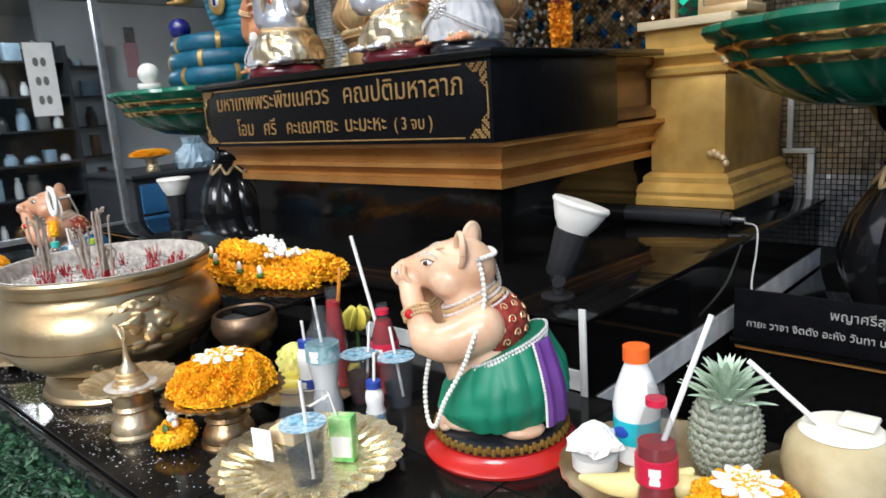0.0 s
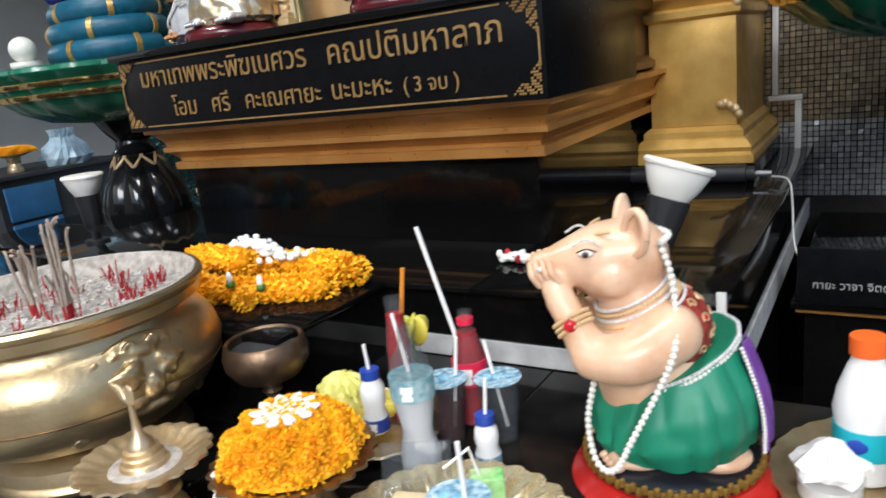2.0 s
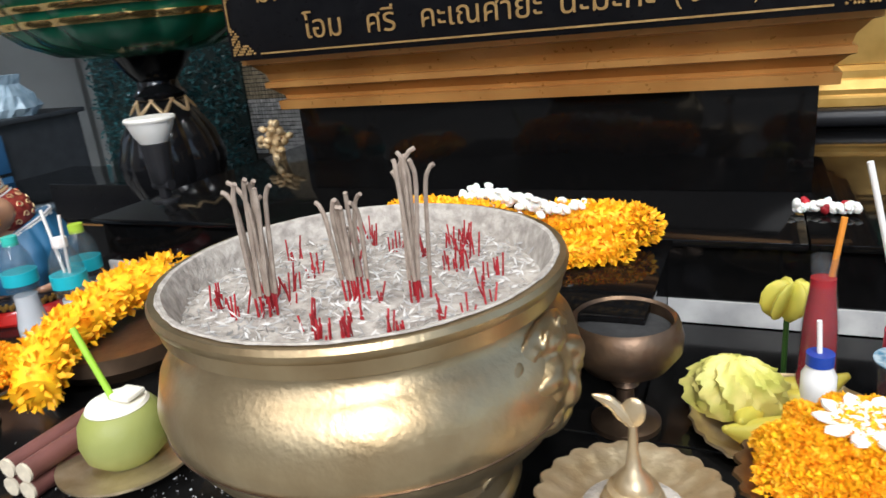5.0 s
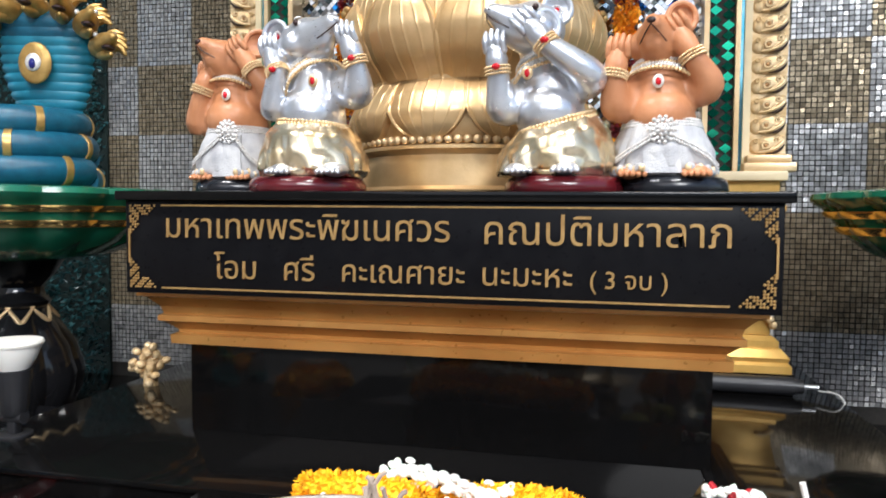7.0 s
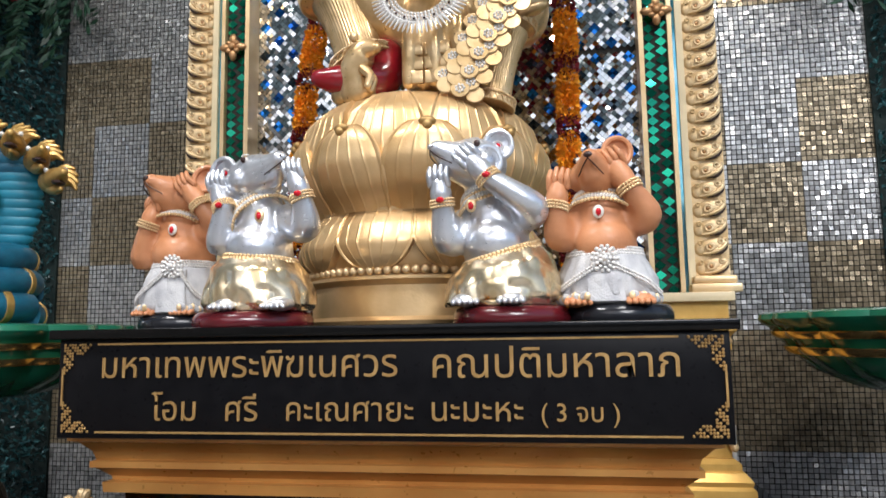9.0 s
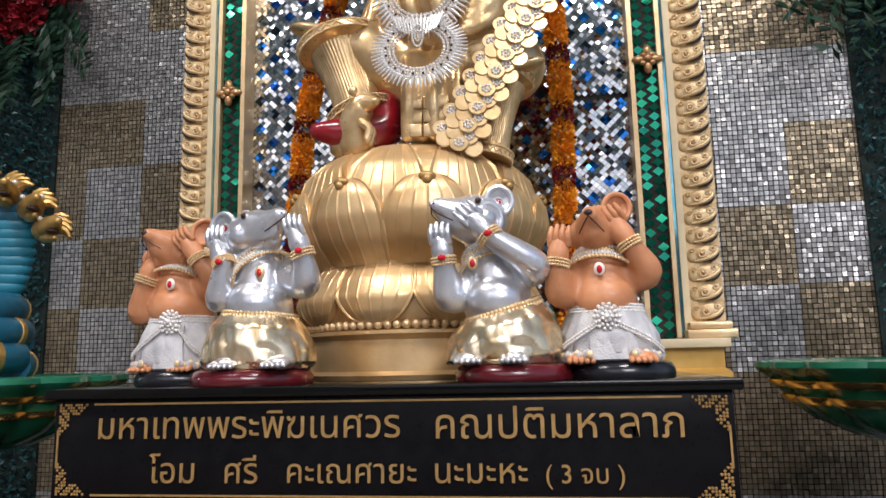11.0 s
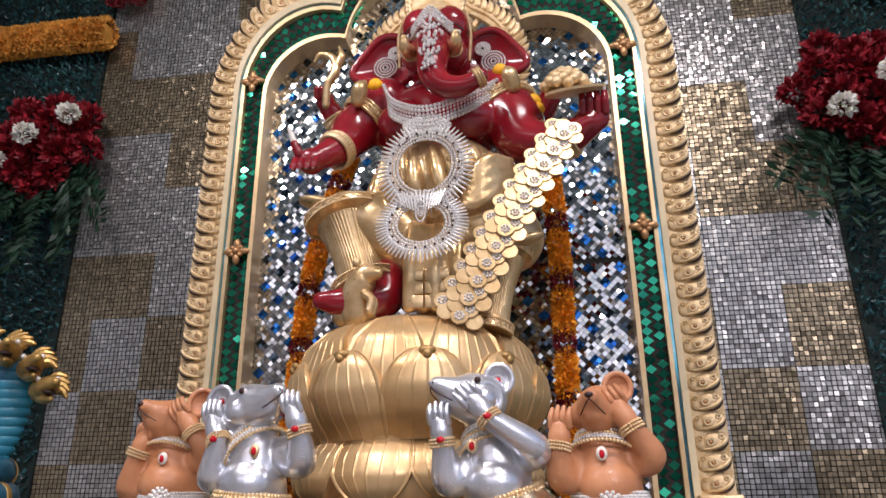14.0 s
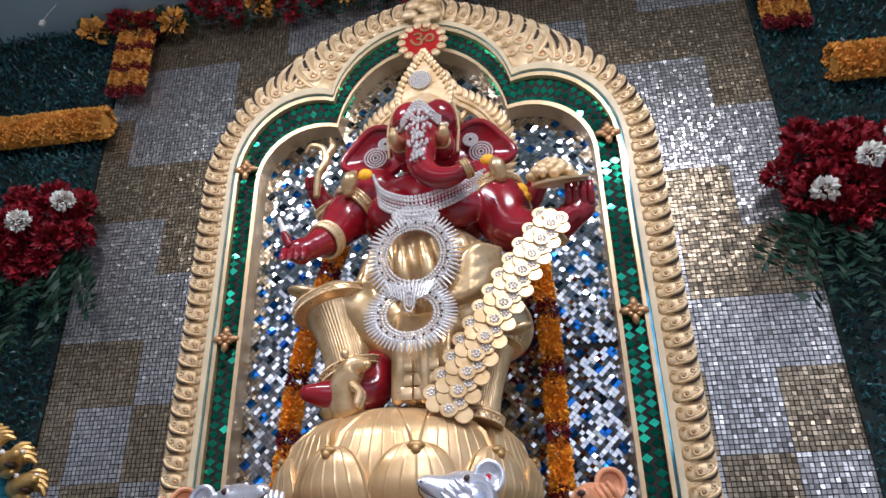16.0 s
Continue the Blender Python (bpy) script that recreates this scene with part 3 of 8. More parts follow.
# mirror diamonds on the niche back
back = thing("niche_mosaic", "niche back of mirror diamonds with blue and dark flower tiles", "mosaic", kind="structure")
part("backing", box(B(), AX - 0.76, AX + 0.76, AY + 0.095, AY + 0.12, 1.6, 4.12), "grout", back)
def inside(x, z):
    dx = abs(x - AX)
    if z < 3.42:
        return dx < 0.735
    if z < 3.69:
        return dx < 0.735 - max(0, (z - 3.56)) * 1.2
    return dx < 0.385 * max(0.0, 1 - ((z - 3.68) / 0.395) ** 2) ** 0.55 if z < 4.07 else False
D = 0.0118
V, F, I, near = [], [], [], []
rows = int((4.08 - 1.62) / D)
for r in range(rows):
    z = 1.62 + r * D
    for c in range(-66, 67):
        x = AX + c * 2 * D + (D if r % 2 else 0)
        if not inside(x, z):
            continue
        u, v = (c + r // 2 + (r % 2)), (r // 2 - c)
        fu, fv = u % 5, v % 5
        kind = 0
        if fu in (0, 1) and fv in (0, 1):
            kind = 1 if ((u // 5) * 2 + (v // 5) * 3) % 3 else 2
            kind = 2 if abs(x - AX) < 0.45 and kind == 1 and (u // 5) % 2 else kind
        if x - AX > 0.45 and 2.30 < z < 2.62:
            near.append((x, z, kind))
            continue
        ta, tb = RNG.normal(0, 0.07, 2)
        o = len(V)
        for sx, sz in ((-1, 0), (0, -1), (1, 0), (0, 1)):
            V.append((x + sx * D * 0.94, AY + 0.088 + (sx * ta + sz * tb) * D, z + sz * D * 0.94))
        F.append((o, o + 1, o + 2, o + 3))
        I.append(kind)
tagged(part("diamond_field", mesh_np("diamond_field", V, F, ["mirror_tile", "mirror_blue", "mirror_dark"], I), None, back), kind="stuff")
dm = [mesh_np("diamond", [(-D * .94, 0, 0), (0, 0, -D * .94), (D * .94, 0, 0), (0, 0, D * .94), (-D * .94, .006, 0), (0, .006, -D * .94), (D * .94, .006, 0), (0, .006, D * .94)],
              [(0, 1, 2, 3), (0, 4, 5, 1), (1, 5, 6, 2), (2, 6, 7, 3), (3, 7, 4, 0)], [m]) for m in ("mirror_tile", "mirror_blue", "mirror_dark")]
for x, z, k in near[:300]:
    o = part("diamond", dm[k], None, back)
    o.matrix_basis = pose(x, AY + 0.088, z, RNG.normal(0, 5), 0, RNG.normal(0, 5))
# ---- offerings ----
Z = 0.833
add("marigold", (0.96, 0.53, 0.008), 0.6, col2=(0.92, 0.40, 0.006), scale=60, island=0.14, sss=0.1)
add("marigold_deep", (0.95, 0.42, 0.02), 0.6, col2=(0.9, 0.33, 0.01), scale=40, island=0.2)
add("jasmine", (0.86, 0.85, 0.78), 0.55, var=0.1, island=0.08, sss=0.1)
add("leaf_green", (0.06, 0.16, 0.03), 0.45, island=0.3)
add("ash", (0.46, 0.42, 0.37), 0.95, col2=(0.27, 0.24, 0.21), scale=60, bump=0.6, bscale=160)
add("ash_flake", (0.55, 0.53, 0.5), 0.95, island=0.3)
add("stick_red", (0.40, 0.012, 0.02), 0.6, rand=0.2)
add("stick_grey", (0.36, 0.29, 0.23), 0.9, col2=(0.26, 0.2, 0.16), scale=80)
add("ash_dark", (0.03, 0.03, 0.03), 0.9, scale=40, bump=0.4)
add("plastic_clear", (0.14, 0.155, 0.165), 0.05, var=0.05, spec=0.9, alpha=0.14)
add("water_clear", (0.10, 0.12, 0.14), 0.03, var=0.05, spec=0.6, alpha=0.14)
add("drink_dark", (0.07, 0.004, 0.008), 0.05, var=0.2, spec=0.3, alpha=0.72)
add("label_clear", (0.42, 0.62, 0.66), 0.25, col2=(0.16, 0.42, 0.50), scale=90, alpha=0.6)
add("sweet_wrap", (0.72, 0.62, 0.20), 0.45, col2=(0.50, 0.50, 0.10), scale=30, bump=0.1)
add("water_cloudy", (0.93, 0.96, 0.99), 0.2, var=0.08, scale=30, alpha=0.86)
add("soda_red", (0.46, 0.008, 0.016), 0.1, var=0.35, spec=0.3, alpha=0.93)
add("label_red", (0.62, 0.02, 0.06), 0.35, var=0.1)
add("label_blue", (0.10, 0.38, 0.60), 0.35, col2=(0.35, 0.6, 0.7), scale=60)
add("label_teal", (0.02, 0.42, 0.50), 0.35, var=0.1)
add("white_plastic", (0.80, 0.80, 0.78), 0.3, var=0.05)
add("paper_white", (0.82, 0.81, 0.78), 0.7, var=0.08)
add("cap_orange", (0.85, 0.14, 0.02), 0.4, var=0.1)
add("cap_blue", (0.02, 0.06, 0.35), 0.35, var=0.1)
add("yellow_fruit", (0.80, 0.62, 0.08), 0.45, col2=(0.55, 0.5, 0.08), scale=9, sss=0.05)
add("banana", (0.82, 0.72, 0.35), 0.5, col2=(0.62, 0.5, 0.2), scale=10)
add("green_box", (0.10, 0.48, 0.10), 0.4, col2=(0.6, 0.75, 0.4), scale=30)
add("coconut_husk", (0.60, 0.51, 0.32), 0.65, col2=(0.38, 0.30, 0.15), scale=9, bump=0.3, bscale=50)
add("coconut_green", (0.27, 0.29, 0.09), 0.5, col2=(0.24, 0.26, 0.06), scale=9, bump=0.2)
add("coconut_flesh", (0.82, 0.78, 0.66), 0.6, var=0.08)
add("pineapple_skin", (0.13, 0.155, 0.10), 0.55, col2=(0.40, 0.41, 0.34), scale=55, island=0.3)
add("pineapple_leaf", (0.26, 0.36, 0.24), 0.5, col2=(0.42, 0.52, 0.40), scale=25, island=0.2)
add("cane_end", (0.66, 0.58, 0.44), 0.8, scale=80)
add("cane_skin", (0.16, 0.06, 0.05), 0.5, scale=20)
add("straw_white", (0.82, 0.80, 0.76), 0.4, var=0.04)
add("straw_green", (0.35, 0.62, 0.05), 0.4, var=0.1)
add("straw_orange", (0.70, 0.25, 0.03), 0.4, var=0.1)
add("cake", (0.76, 0.60, 0.36), 0.8, bump=0.4)
add("lacquer_red", (0.46, 0.018, 0.014), 0.22, var=0.12, coat=0.35)

def sphere_pts(n):
    i = np.arange(n) + 0.5
    ph = np.arccos(1 - 2 * i / n)
    th = np.pi * (1 + 5 ** 0.5) * i
    return np.stack([np.cos(th) * np.sin(ph), np.sin(th) * np.sin(ph), np.cos(ph)], 1)


def pompom(r, n):
    d = sphere_pts(n)
    d = d[d[:, 2] > -0.5]
    return petals(d * r * 0.55, d, r * 0.55, r * 0.42, 0.35, 0.1)


def flowers_at(centres, r, n=70):
    """Marigold heads at the centres, as joined petals."""
    out = []
    for c in centres:
        v, f = pompom(r * RNG.uniform(0.85, 1.15), n)
        out.append((v + np.asarray(c), f))
    return merge(*out)


def path_pts(pts, step):
    P = smooth_path(pts, 10)
    out, left = [], 0.0
    for a, b in zip(P, P[1:]):
        d = (b - a).length
        while left < d:
            out.append(tuple(a.lerp(b, left / d)))
            left += step
        left -= d
    return out


def garland_mesh(pts, r, step, n=80):
    n = int(n * 1.6)
    # thick rope of petals along a path
    C = np.array(path_pts(pts, step))
    d = np.concatenate([sphere_pts(n) for _ in C])
    c = np.repeat(C, n, 0)
    return petals(c + d * r * 0.66, d, r * 0.34, r * 0.24, 0.5, 0.1)


def daisy(bm, c, r, n=9, mi=0, tilt=(0, 0, 0)):
    for k in range(n):
        a = 2 * math.pi * k / n
        m = Matrix.Translation(c) @ Euler([radians(t) for t in tilt]).to_matrix().to_4x4()
        ball_m(bm, m @ Matrix.LocRotScale((r * 0.55 * math.cos(a), r * 0.55 * math.sin(a), 0.002), Euler((0, -0.2, a)), (r * 0.45, r * 0.2, r * 0.10)), mi, 8)


def straw(parent, a, b, r=0.0032, m="straw_white", bend=None):
    part("straw", tube(B(), [a, b] if bend is None else [a, bend, b], r, 10), m, parent)

# -- incense bowl
bowl = thing("incense_bowl", "large round brass incense bowl full of ash and joss sticks", "incense burner", (-1.80, 0.800, Z))
bowl.scale = (0.96, 0.96, 1.0)
part("body", lathe(B(), [(0.0, 0.055), (0.13, 0.055), (0.15, 0.062), (0.20, 0.082), (0.245, 0.115), (0.272, 0.155), (0.278, 0.185), (0.268, 0.22), (0.25, 0.245), (0.238, 0.257), (0.236, 0.268),
     (0.25, 0.276), (0.256, 0.279), (0.258, 0.296), (0.263, 0.30), (0.265, 0.308), (0.262, 0.314), (0.248, 0.313), (0.240, 0.30), (0.232, 0.28), (0.22, 0.25), (0.0, 0.245)], 96), "brass", bowl)
part("ash_crust", lathe(B(), [(0.2315, 0.276), (0.2395, 0.299), (0.2475, 0.3135), (0.2535, 0.3148), (0.2515, 0.3166), (0.246, 0.3152), (0.2375, 0.300), (0.2295, 0.277)], 96, wave=lambda a, k: 1 + 0.003 * math.sin(a * 17 + k) + 0.002 * math.sin(a * 41)), "ash", bowl, "pale ash crusted inside the rim")
part("foot", lathe(B(), [(0.0, 0.0), (0.186, 0.0), (0.189, 0.008), (0.186, 0.016), (0.181, 0.02), (0.176, 0.042), (0.162, 0.052), (0.148, 0.060), (0.0, 0.060)], 72), "brass", bowl)
part("seam", lathe(B(), [(0.27, 0.1545), (0.2735, 0.1565), (0.2745, 0.1585), (0.27, 0.1605)], 96), "brass_old", bowl)
V, F = [], []
for i in range(26):
    for j in range(64):
        r, a = 0.231 * i / 25, 2 * math.pi * j / 64
        x, y = r * math.cos(a), r * math.sin(a)
        V.append((x, y, 0.272 + 0.012 * noise.noise((x * 14, y * 14, 2)) + 0.006 * noise.noise((x * 60, y * 60, 5)) - 0.008 * (1 - r / 0.231)))
for i in range(25):
    for j in range(64):
        F.append((i * 64 + j, (i + 1) * 64 + j, (i + 1) * 64 + (j + 1) % 64, i * 64 + (j + 1) % 64))
part("ash", mesh_np("ash", V, F, "ash", smooth=True), None, bowl, "grey incense ash")
n = 2600
a, r = RNG.uniform(0, 6.28, n), 0.228 * np.sqrt(RNG.uniform(0, 1, n))
v, f = petals(np.stack([r * np.cos(a), r * np.sin(a), np.full(n, 0.274) + RNG.uniform(0, 0.010, n)], 1), np.stack([RNG.normal(0, 1, n), RNG.normal(0, 1, n), RNG.normal(0.1, 0.25, n)], 1), 0.016, 0.003, 0.3)
tagged(part("ash_curls", mesh_np("ash_curls", v, f, "ash_flake"), None, bowl, "pale curls of burnt incense"), kind="stuff")
stub = finish(tube(B(), [(0, 0, 0), (0, 0, 0.045)], 0.0013, 5), "incense_stub", "stick_red")
k = 0
while k < 46:
    a, r = RNG.uniform(0, 6.28), 0.20 * math.sqrt(RNG.uniform(0, 1))
    for q in range(int(RNG.integers(3, 7))):
        o = part("incense_stub", stub, None, bowl)
        o.matrix_basis = pose(r * math.cos(a) + RNG.normal(0, 0.005), r * math.sin(a) + RNG.normal(0, 0.005), 0.262, RNG.normal(0, 9), RNG.normal(0, 9)) @ Matrix.Diagonal((1, 1, RNG.uniform(0.6, 1.15), 1))
    k += 1
for bx, by, h, q in ((0.10, -0.03, 0.175, 9), (-0.07, -0.11, 0.16, 9), (0.015, -0.05, 0.13, 8), (-0.02, 0.02, 0.07, 5)):
    for i in range(q):
        bm = B()
        x, y = bx + RNG.normal(0, 0.0075), by + RNG.normal(0, 0.0075)
        t = RNG.normal(0, 0.008, 2)
        hh = h * RNG.uniform(0.88, 1.05)
        tube(bm, [(x, y, 0.26), (x + t[0] * 0.3, y + t[1] * 0.3, 0.305)], 0.0016, 6, 0)
        c = RNG.normal(0, 0.008, 2)
        tube(bm, smooth_path([(x + t[0] * 0.3, y + t[1] * 0.3, 0.305), (x + t[0], y + t[1], 0.262 + hh * 0.9), (x + t[0] + c[0] * 0.5, y + t[1] + c[1] * 0.5, 0.27 + hh), (x + t[0] + c[0], y + t[1] + c[1], 0.272 + hh + 0.004)], 4), 0.0028, 6, 1)
        part("incense_stick", bm, ["stick_red", "stick_grey"], bowl)
# cast lion mask on the bowl's side
bm = B()
for x, z, y, s, rt in ((0, 0, 0, (0.085, 0.03, 0.06), 0), (-0.038, 0.032, -0.016, (0.03, 0.02, 0.013), -20), (0.038, 0.032, -0.016, (0.03, 0.02, 0.013), 20), (0, 0.0, -0.024, (0.02, 0.02, 0.024), 0),
                       (-0.035, 0.014, -0.026, (0.014, 0.010, 0.011), 0), (0.035, 0.014, -0.026, (0.014, 0.010, 0.011), 0), (0, -0.036, -0.014, (0.05, 0.02, 0.012), 0), (-0.03, -0.02, -0.022, (0.022, 0.012, 0.014), 0),
                       (0.03, -0.02, -0.022, (0.022, 0.012, 0.014), 0), (-0.085, 0.04, 0.004, (0.03, 0.014, 0.012), -35), (0.085, 0.04, 0.004, (0.03, 0.014, 0.012), 35), (0, 0.056, -0.006, (0.03, 0.016, 0.012), 0)):
    ball(bm, (x, y, z), s, 0, 14, (0, rt, 0))
for sx in (-1, 1):
    for k in range(5):
        c = Vector((sx * (0.02 + 0.022 * k), -0.004 + 0.004 * k, 0.062 - 0.012 * k))
        tube(bm, [c + Vector((0.011 * math.cos(q), -0.008, 0.011 * math.sin(q))) * (1 - q / 14) for q in np.linspace(0, 11, 18)], 0.0035, 6)
        c = Vector((sx * (0.07 + 0.01 * k), 0.004, -0.005 - 0.015 * k))
        tube(bm, [c + Vector((0.010 * math.cos(q), -0.006, 0.010 * math.sin(q))) * (1 - q / 14) for q in np.linspace(0, 11, 18)], 0.0032, 6)
ball(bm, (0, 0.006, 0.0), (0.105, 0.022, 0.078), 0, 24)
for sx in (-1, 1):
    limb(bm, [(sx * 0.012, -0.022, 0.012), (sx * 0.040, -0.026, 0.030), (sx * 0.066, -0.016, 0.026)], [0.009, 0.012, 0.006], 10)
    ball(bm, (sx * 0.095, 0.0, -0.02), (0.022, 0.016, 0.03), 0, 12)
bm = blend(bm, 0.0032, 2)
for v in bm.verts:
    v.co.y += 1.9 * v.co.x ** 2 + 2.2 * v.co.z ** 2
mask = part("lion_mask", bm, "brass", bowl, "cast lion mask with curled mane")
mask.matrix_basis = pose(0, 0, 0, 0, 0, -4) @ pose(0.250, 0, 0.178, 6, 0, 90) @ Matrix.Diagonal((1.05, 0.85, 1.05, 1))

# scattered ash on the table top
n = 1300
pos = np.stack([RNG.normal(-1.68, 0.26, n), 0.575 + 0.22 * RNG.beta(1.1, 1.6, n), np.full(n, Z + 0.0012)], 1)
v, f = petals(pos, np.stack([RNG.normal(0, 1, n), RNG.normal(0, 1, n), np.full(n, 0.05)], 1), 0.0050, 0.0020, 0.05)
thing("fallen_ash", "pale flakes of fallen incense ash on the black table", "ash", kind="stuff", data=mesh_np("fallen_ash", v, f, "ash_flake"))

# -- footed trays
def scallop(n, amp):
    return lambda a, k: 1 + amp * abs(math.sin(a * n / 2))

def footed_tray(label, at, r, h, foot, m, lobes=16, trays=True):
    ob = thing("footed_tray", label, "tray", at, group="footed offering trays")
    part("stem", lathe(B(), [(0.0, 0.0), (foot, 0.0), (foot * 1.02, 0.006), (foot * 0.92, 0.012), (foot * 0.95, 0.02), (foot * 0.86, 0.034), (foot * 0.72, 0.045), (foot * 0.68, h * 0.55), (foot * 0.8, h * 0.62), (foot * 0.72, h * 0.7), (foot * 0.82, h - 0.004), (0.0, h - 0.003)], 48), m, ob)
    part("dish", lathe(B(), [(0.0, h - 0.002), (foot * 0.9, h - 0.002), (r * 0.72, h + 0.006), (r * 0.9, h + 0.018), (r, h + 0.02), (r * 0.99, h + 0.024), (r * 0.86, h + 0.022), (r * 0.7, h + 0.012), (0.0, h + 0.006)], 96,
         wave=lambda a, k: 1 + (0.085 * abs(math.sin(a * lobes / 2)) if 3 <= k <= 6 else 0)), m, ob)
    return ob
candle = footed_tray("scalloped brass footed tray with a bell-shaped finial", (-1.452, 0.682, Z), 0.092, 0.098, 0.054, "bronze_tray", 22)
part("finial", lathe(B(), [(0.0, 0.105), (0.038, 0.106), (0.034, 0.116), (0.03, 0.118), (0.03, 0.126), (0.026, 0.128), (0.026, 0.135), (0.02, 0.137), (0.018, 0.145), (0.008, 0.158), (0.005, 0.18), (0.004, 0.205), (0.0, 0.206)], 32), "bronze_tray", candle)
bm = B()
ball(bm, (0, 0, 0.218), (0.012, 0.004, 0.017), 0, 12, (0, 12, 0))
tube(bm, smooth_path([(0, 0, 0.205), (-0.02, 0, 0.226), (-0.038, 0, 0.232)], 5), [0.004, 0.005, 0.007, 0.007, 0.006, 0.006, 0.006, 0.005, 0.004, 0.003, 0.001], 8)
part("leaf_tip", bm, "bronze_tray", candle)
part("ash", lathe(B(), [(0.0, 0.106), (0.056, 0.1065), (0.05, 0.110), (0.0, 0.111)], 32), "ash", candle)

flowers = footed_tray("dark brass footed tray under a marigold mound", (-1.245, 0.778, Z), 0.112, 0.09, 0.056, "bronze_mid", 26)
def mound(name_label, at, r, h, parent=None):
    """Dome of marigold petals with a white flower on top."""
    n = int(11000 * (r / 0.105) ** 2)
    u = RNG.uniform(0, 1, n)
    a = RNG.uniform(0, 6.28, n)
    rr = np.sqrt(u)
    zz = h * np.sqrt(np.maximum(0, 1 - rr ** 2.4))
    lump = 1 + 0.06 * np.sin(a * 9 + rr * 14)
    pos = np.stack([r * rr * np.cos(a) * lump, r * rr * np.sin(a) * lump, zz * lump], 1)
    nr = pos / np.array([r * r, r * r, h * h])
    nr /= np.linalg.norm(nr, axis=1)[:, None]
    v, f = petals(pos - nr * 0.002, nr, 0.0080, 0.0078, 0.7, 0.15)
    ob = thing("marigold_mound", name_label, "flowers", at)
    part("petals", mesh_np("petals", v, f, "marigold"), None, ob)
    part("bed", lathe(B(), [(r * 0.93, 0.0)] + [(r * 0.94 * t, h * 0.92 * math.sqrt(1 - t ** 2.4)) for t in (0.97, 0.9, 0.8, 0.65, 0.5, 0.3, 0.1)], 48), "marigold", ob)
    bm = B()
    for ring, (k, q) in enumerate(((10, 0.052), (8, 0.036), (6, 0.018))):
        daisy(bm, (0, 0, h * (0.97 + 0.04 * ring)), q * 1.0, k)
    part("white_blossom", bm, "jasmine", ob, "white jasmine blossom")
    return ob
mound("mound of orange marigold petals with white blossom", (-1.245, 0.778, Z + 0.112), 0.100, 0.068)

def small_garland(label, at, pts, r, rz=0):
    ob = thing("marigold_garland", label, "garland", at, rz)
    v, f = garland_mesh(pts, r, r * 0.7, 60)
    part("petals", mesh_np("petals", v, f, "marigold"), None, ob)
    core = smooth_path(pts, 8)
    part("cord", tube(B(), core, [r * 0.1] + [r * 0.66] * (len(core) - 2) + [r * 0.1], 14), "marigold", ob)
    return ob
g = small_garland("small marigold garland with a jasmine tassel hanging by the tray", (-1.318, 0.70, Z), [(-0.03, 0, 0.028), (0, -0.03, 0.024), (0.032, 0.0, 0.028), (0.0, 0.026, 0.03), (-0.03, 0, 0.028)], 0.022)
bm = B()
for k in range(12):
    ball(bm, (0.006 * math.cos(k * 2.2), 0.006 * math.sin(k * 2.2), 0.05 + 0.0055 * k), (0.007, 0.007, 0.008), 0, 8)
part("tassel", bm, "jasmine", g, "white jasmine tassel")
part("leaf", ball(B(), (0.004, -0.02, 0.042), (0.012, 0.006, 0.014), 0, 10), "leaf_green", g)

# large garland heap on the front step
gh = thing("garland_heap", "heap of fresh marigold garlands with white jasmine on the altar step", "garland", (-1.795, 1.245, 1.0))
gh.scale = (0.9, 0.9, 0.78)
v, f = merge(garland_mesh([(-0.24, -0.06, 0.03), (-0.08, -0.1, 0.035), (0.06, -0.09, 0.03), (0.27, 0.0, 0.03)], 0.05, 0.03, 110), garland_mesh([(-0.22, 0.05, 0.04), (-0.05, 0.04, 0.05), (0.12, 0.06, 0.04), (0.29, 0.07, 0.05)], 0.05, 0.03, 110),
             garland_mesh([(-0.2, 0.0, 0.085), (-0.1, -0.02, 0.10), (0.02, -0.02, 0.09)], 0.046, 0.03, 110), garland_mesh([(0.10, 0.03, 0.075), (0.2, 0.05, 0.075), (0.28, 0.05, 0.07)], 0.045, 0.03, 110), garland_mesh([(0.1, -0.12, 0.03), (0.14, -0.16, 0.025)], 0.034, 0.03, 90))
part("petals", mesh_np("petals", v, f, "marigold"), None, gh)
for line in ([(-0.24, -0.06, 0.03), (-0.08, -0.1, 0.035), (0.06, -0.09, 0.03), (0.27, 0.0, 0.03)], [(-0.22, 0.05, 0.04), (-0.05, 0.04, 0.05), (0.12, 0.06, 0.04), (0.29, 0.07, 0.05)], [(-0.2, 0.0, 0.085), (-0.1, -0.02, 0.10), (0.02, -0.02, 0.09)], [(0.10, 0.03, 0.075), (0.2, 0.05, 0.075), (0.28, 0.05, 0.07)]):
    core = smooth_path(line, 8)
    part("cord", tube(B(), core, [0.004] + [0.031] * (len(core) - 2) + [0.004], 14), "marigold", gh)
bm = B()
for k in range(110):
    t = k / 109
    ball(bm, (-0.06 + 0.24 * t + RNG.normal(0, 0.008), 0.02 + 0.02 * math.sin(t * 7) + RNG.normal(0, 0.018), 0.135 - 0.03 * t + RNG.normal(0, 0.008)), (0.011, 0.008, 0.007), 0, 8, (RNG.uniform(0, 90), RNG.uniform(0, 90), 0))
part("jasmine_string", bm, "jasmine", gh, "string of white jasmine")
for x, y, z in ((-0.06, -0.13, 0.10), (0.06, -0.12, 0.08), (0.14, -0.10, 0.07), (-0.14, -0.10, 0.11)):
    part("bud", ball(ball(B(), (x, y, z), (0.008, 0.008, 0.02), 0, 10), (x, y, z - 0.018), (0.012, 0.012, 0.012), 1, 10), ["jasmine", "leaf_green"], gh)

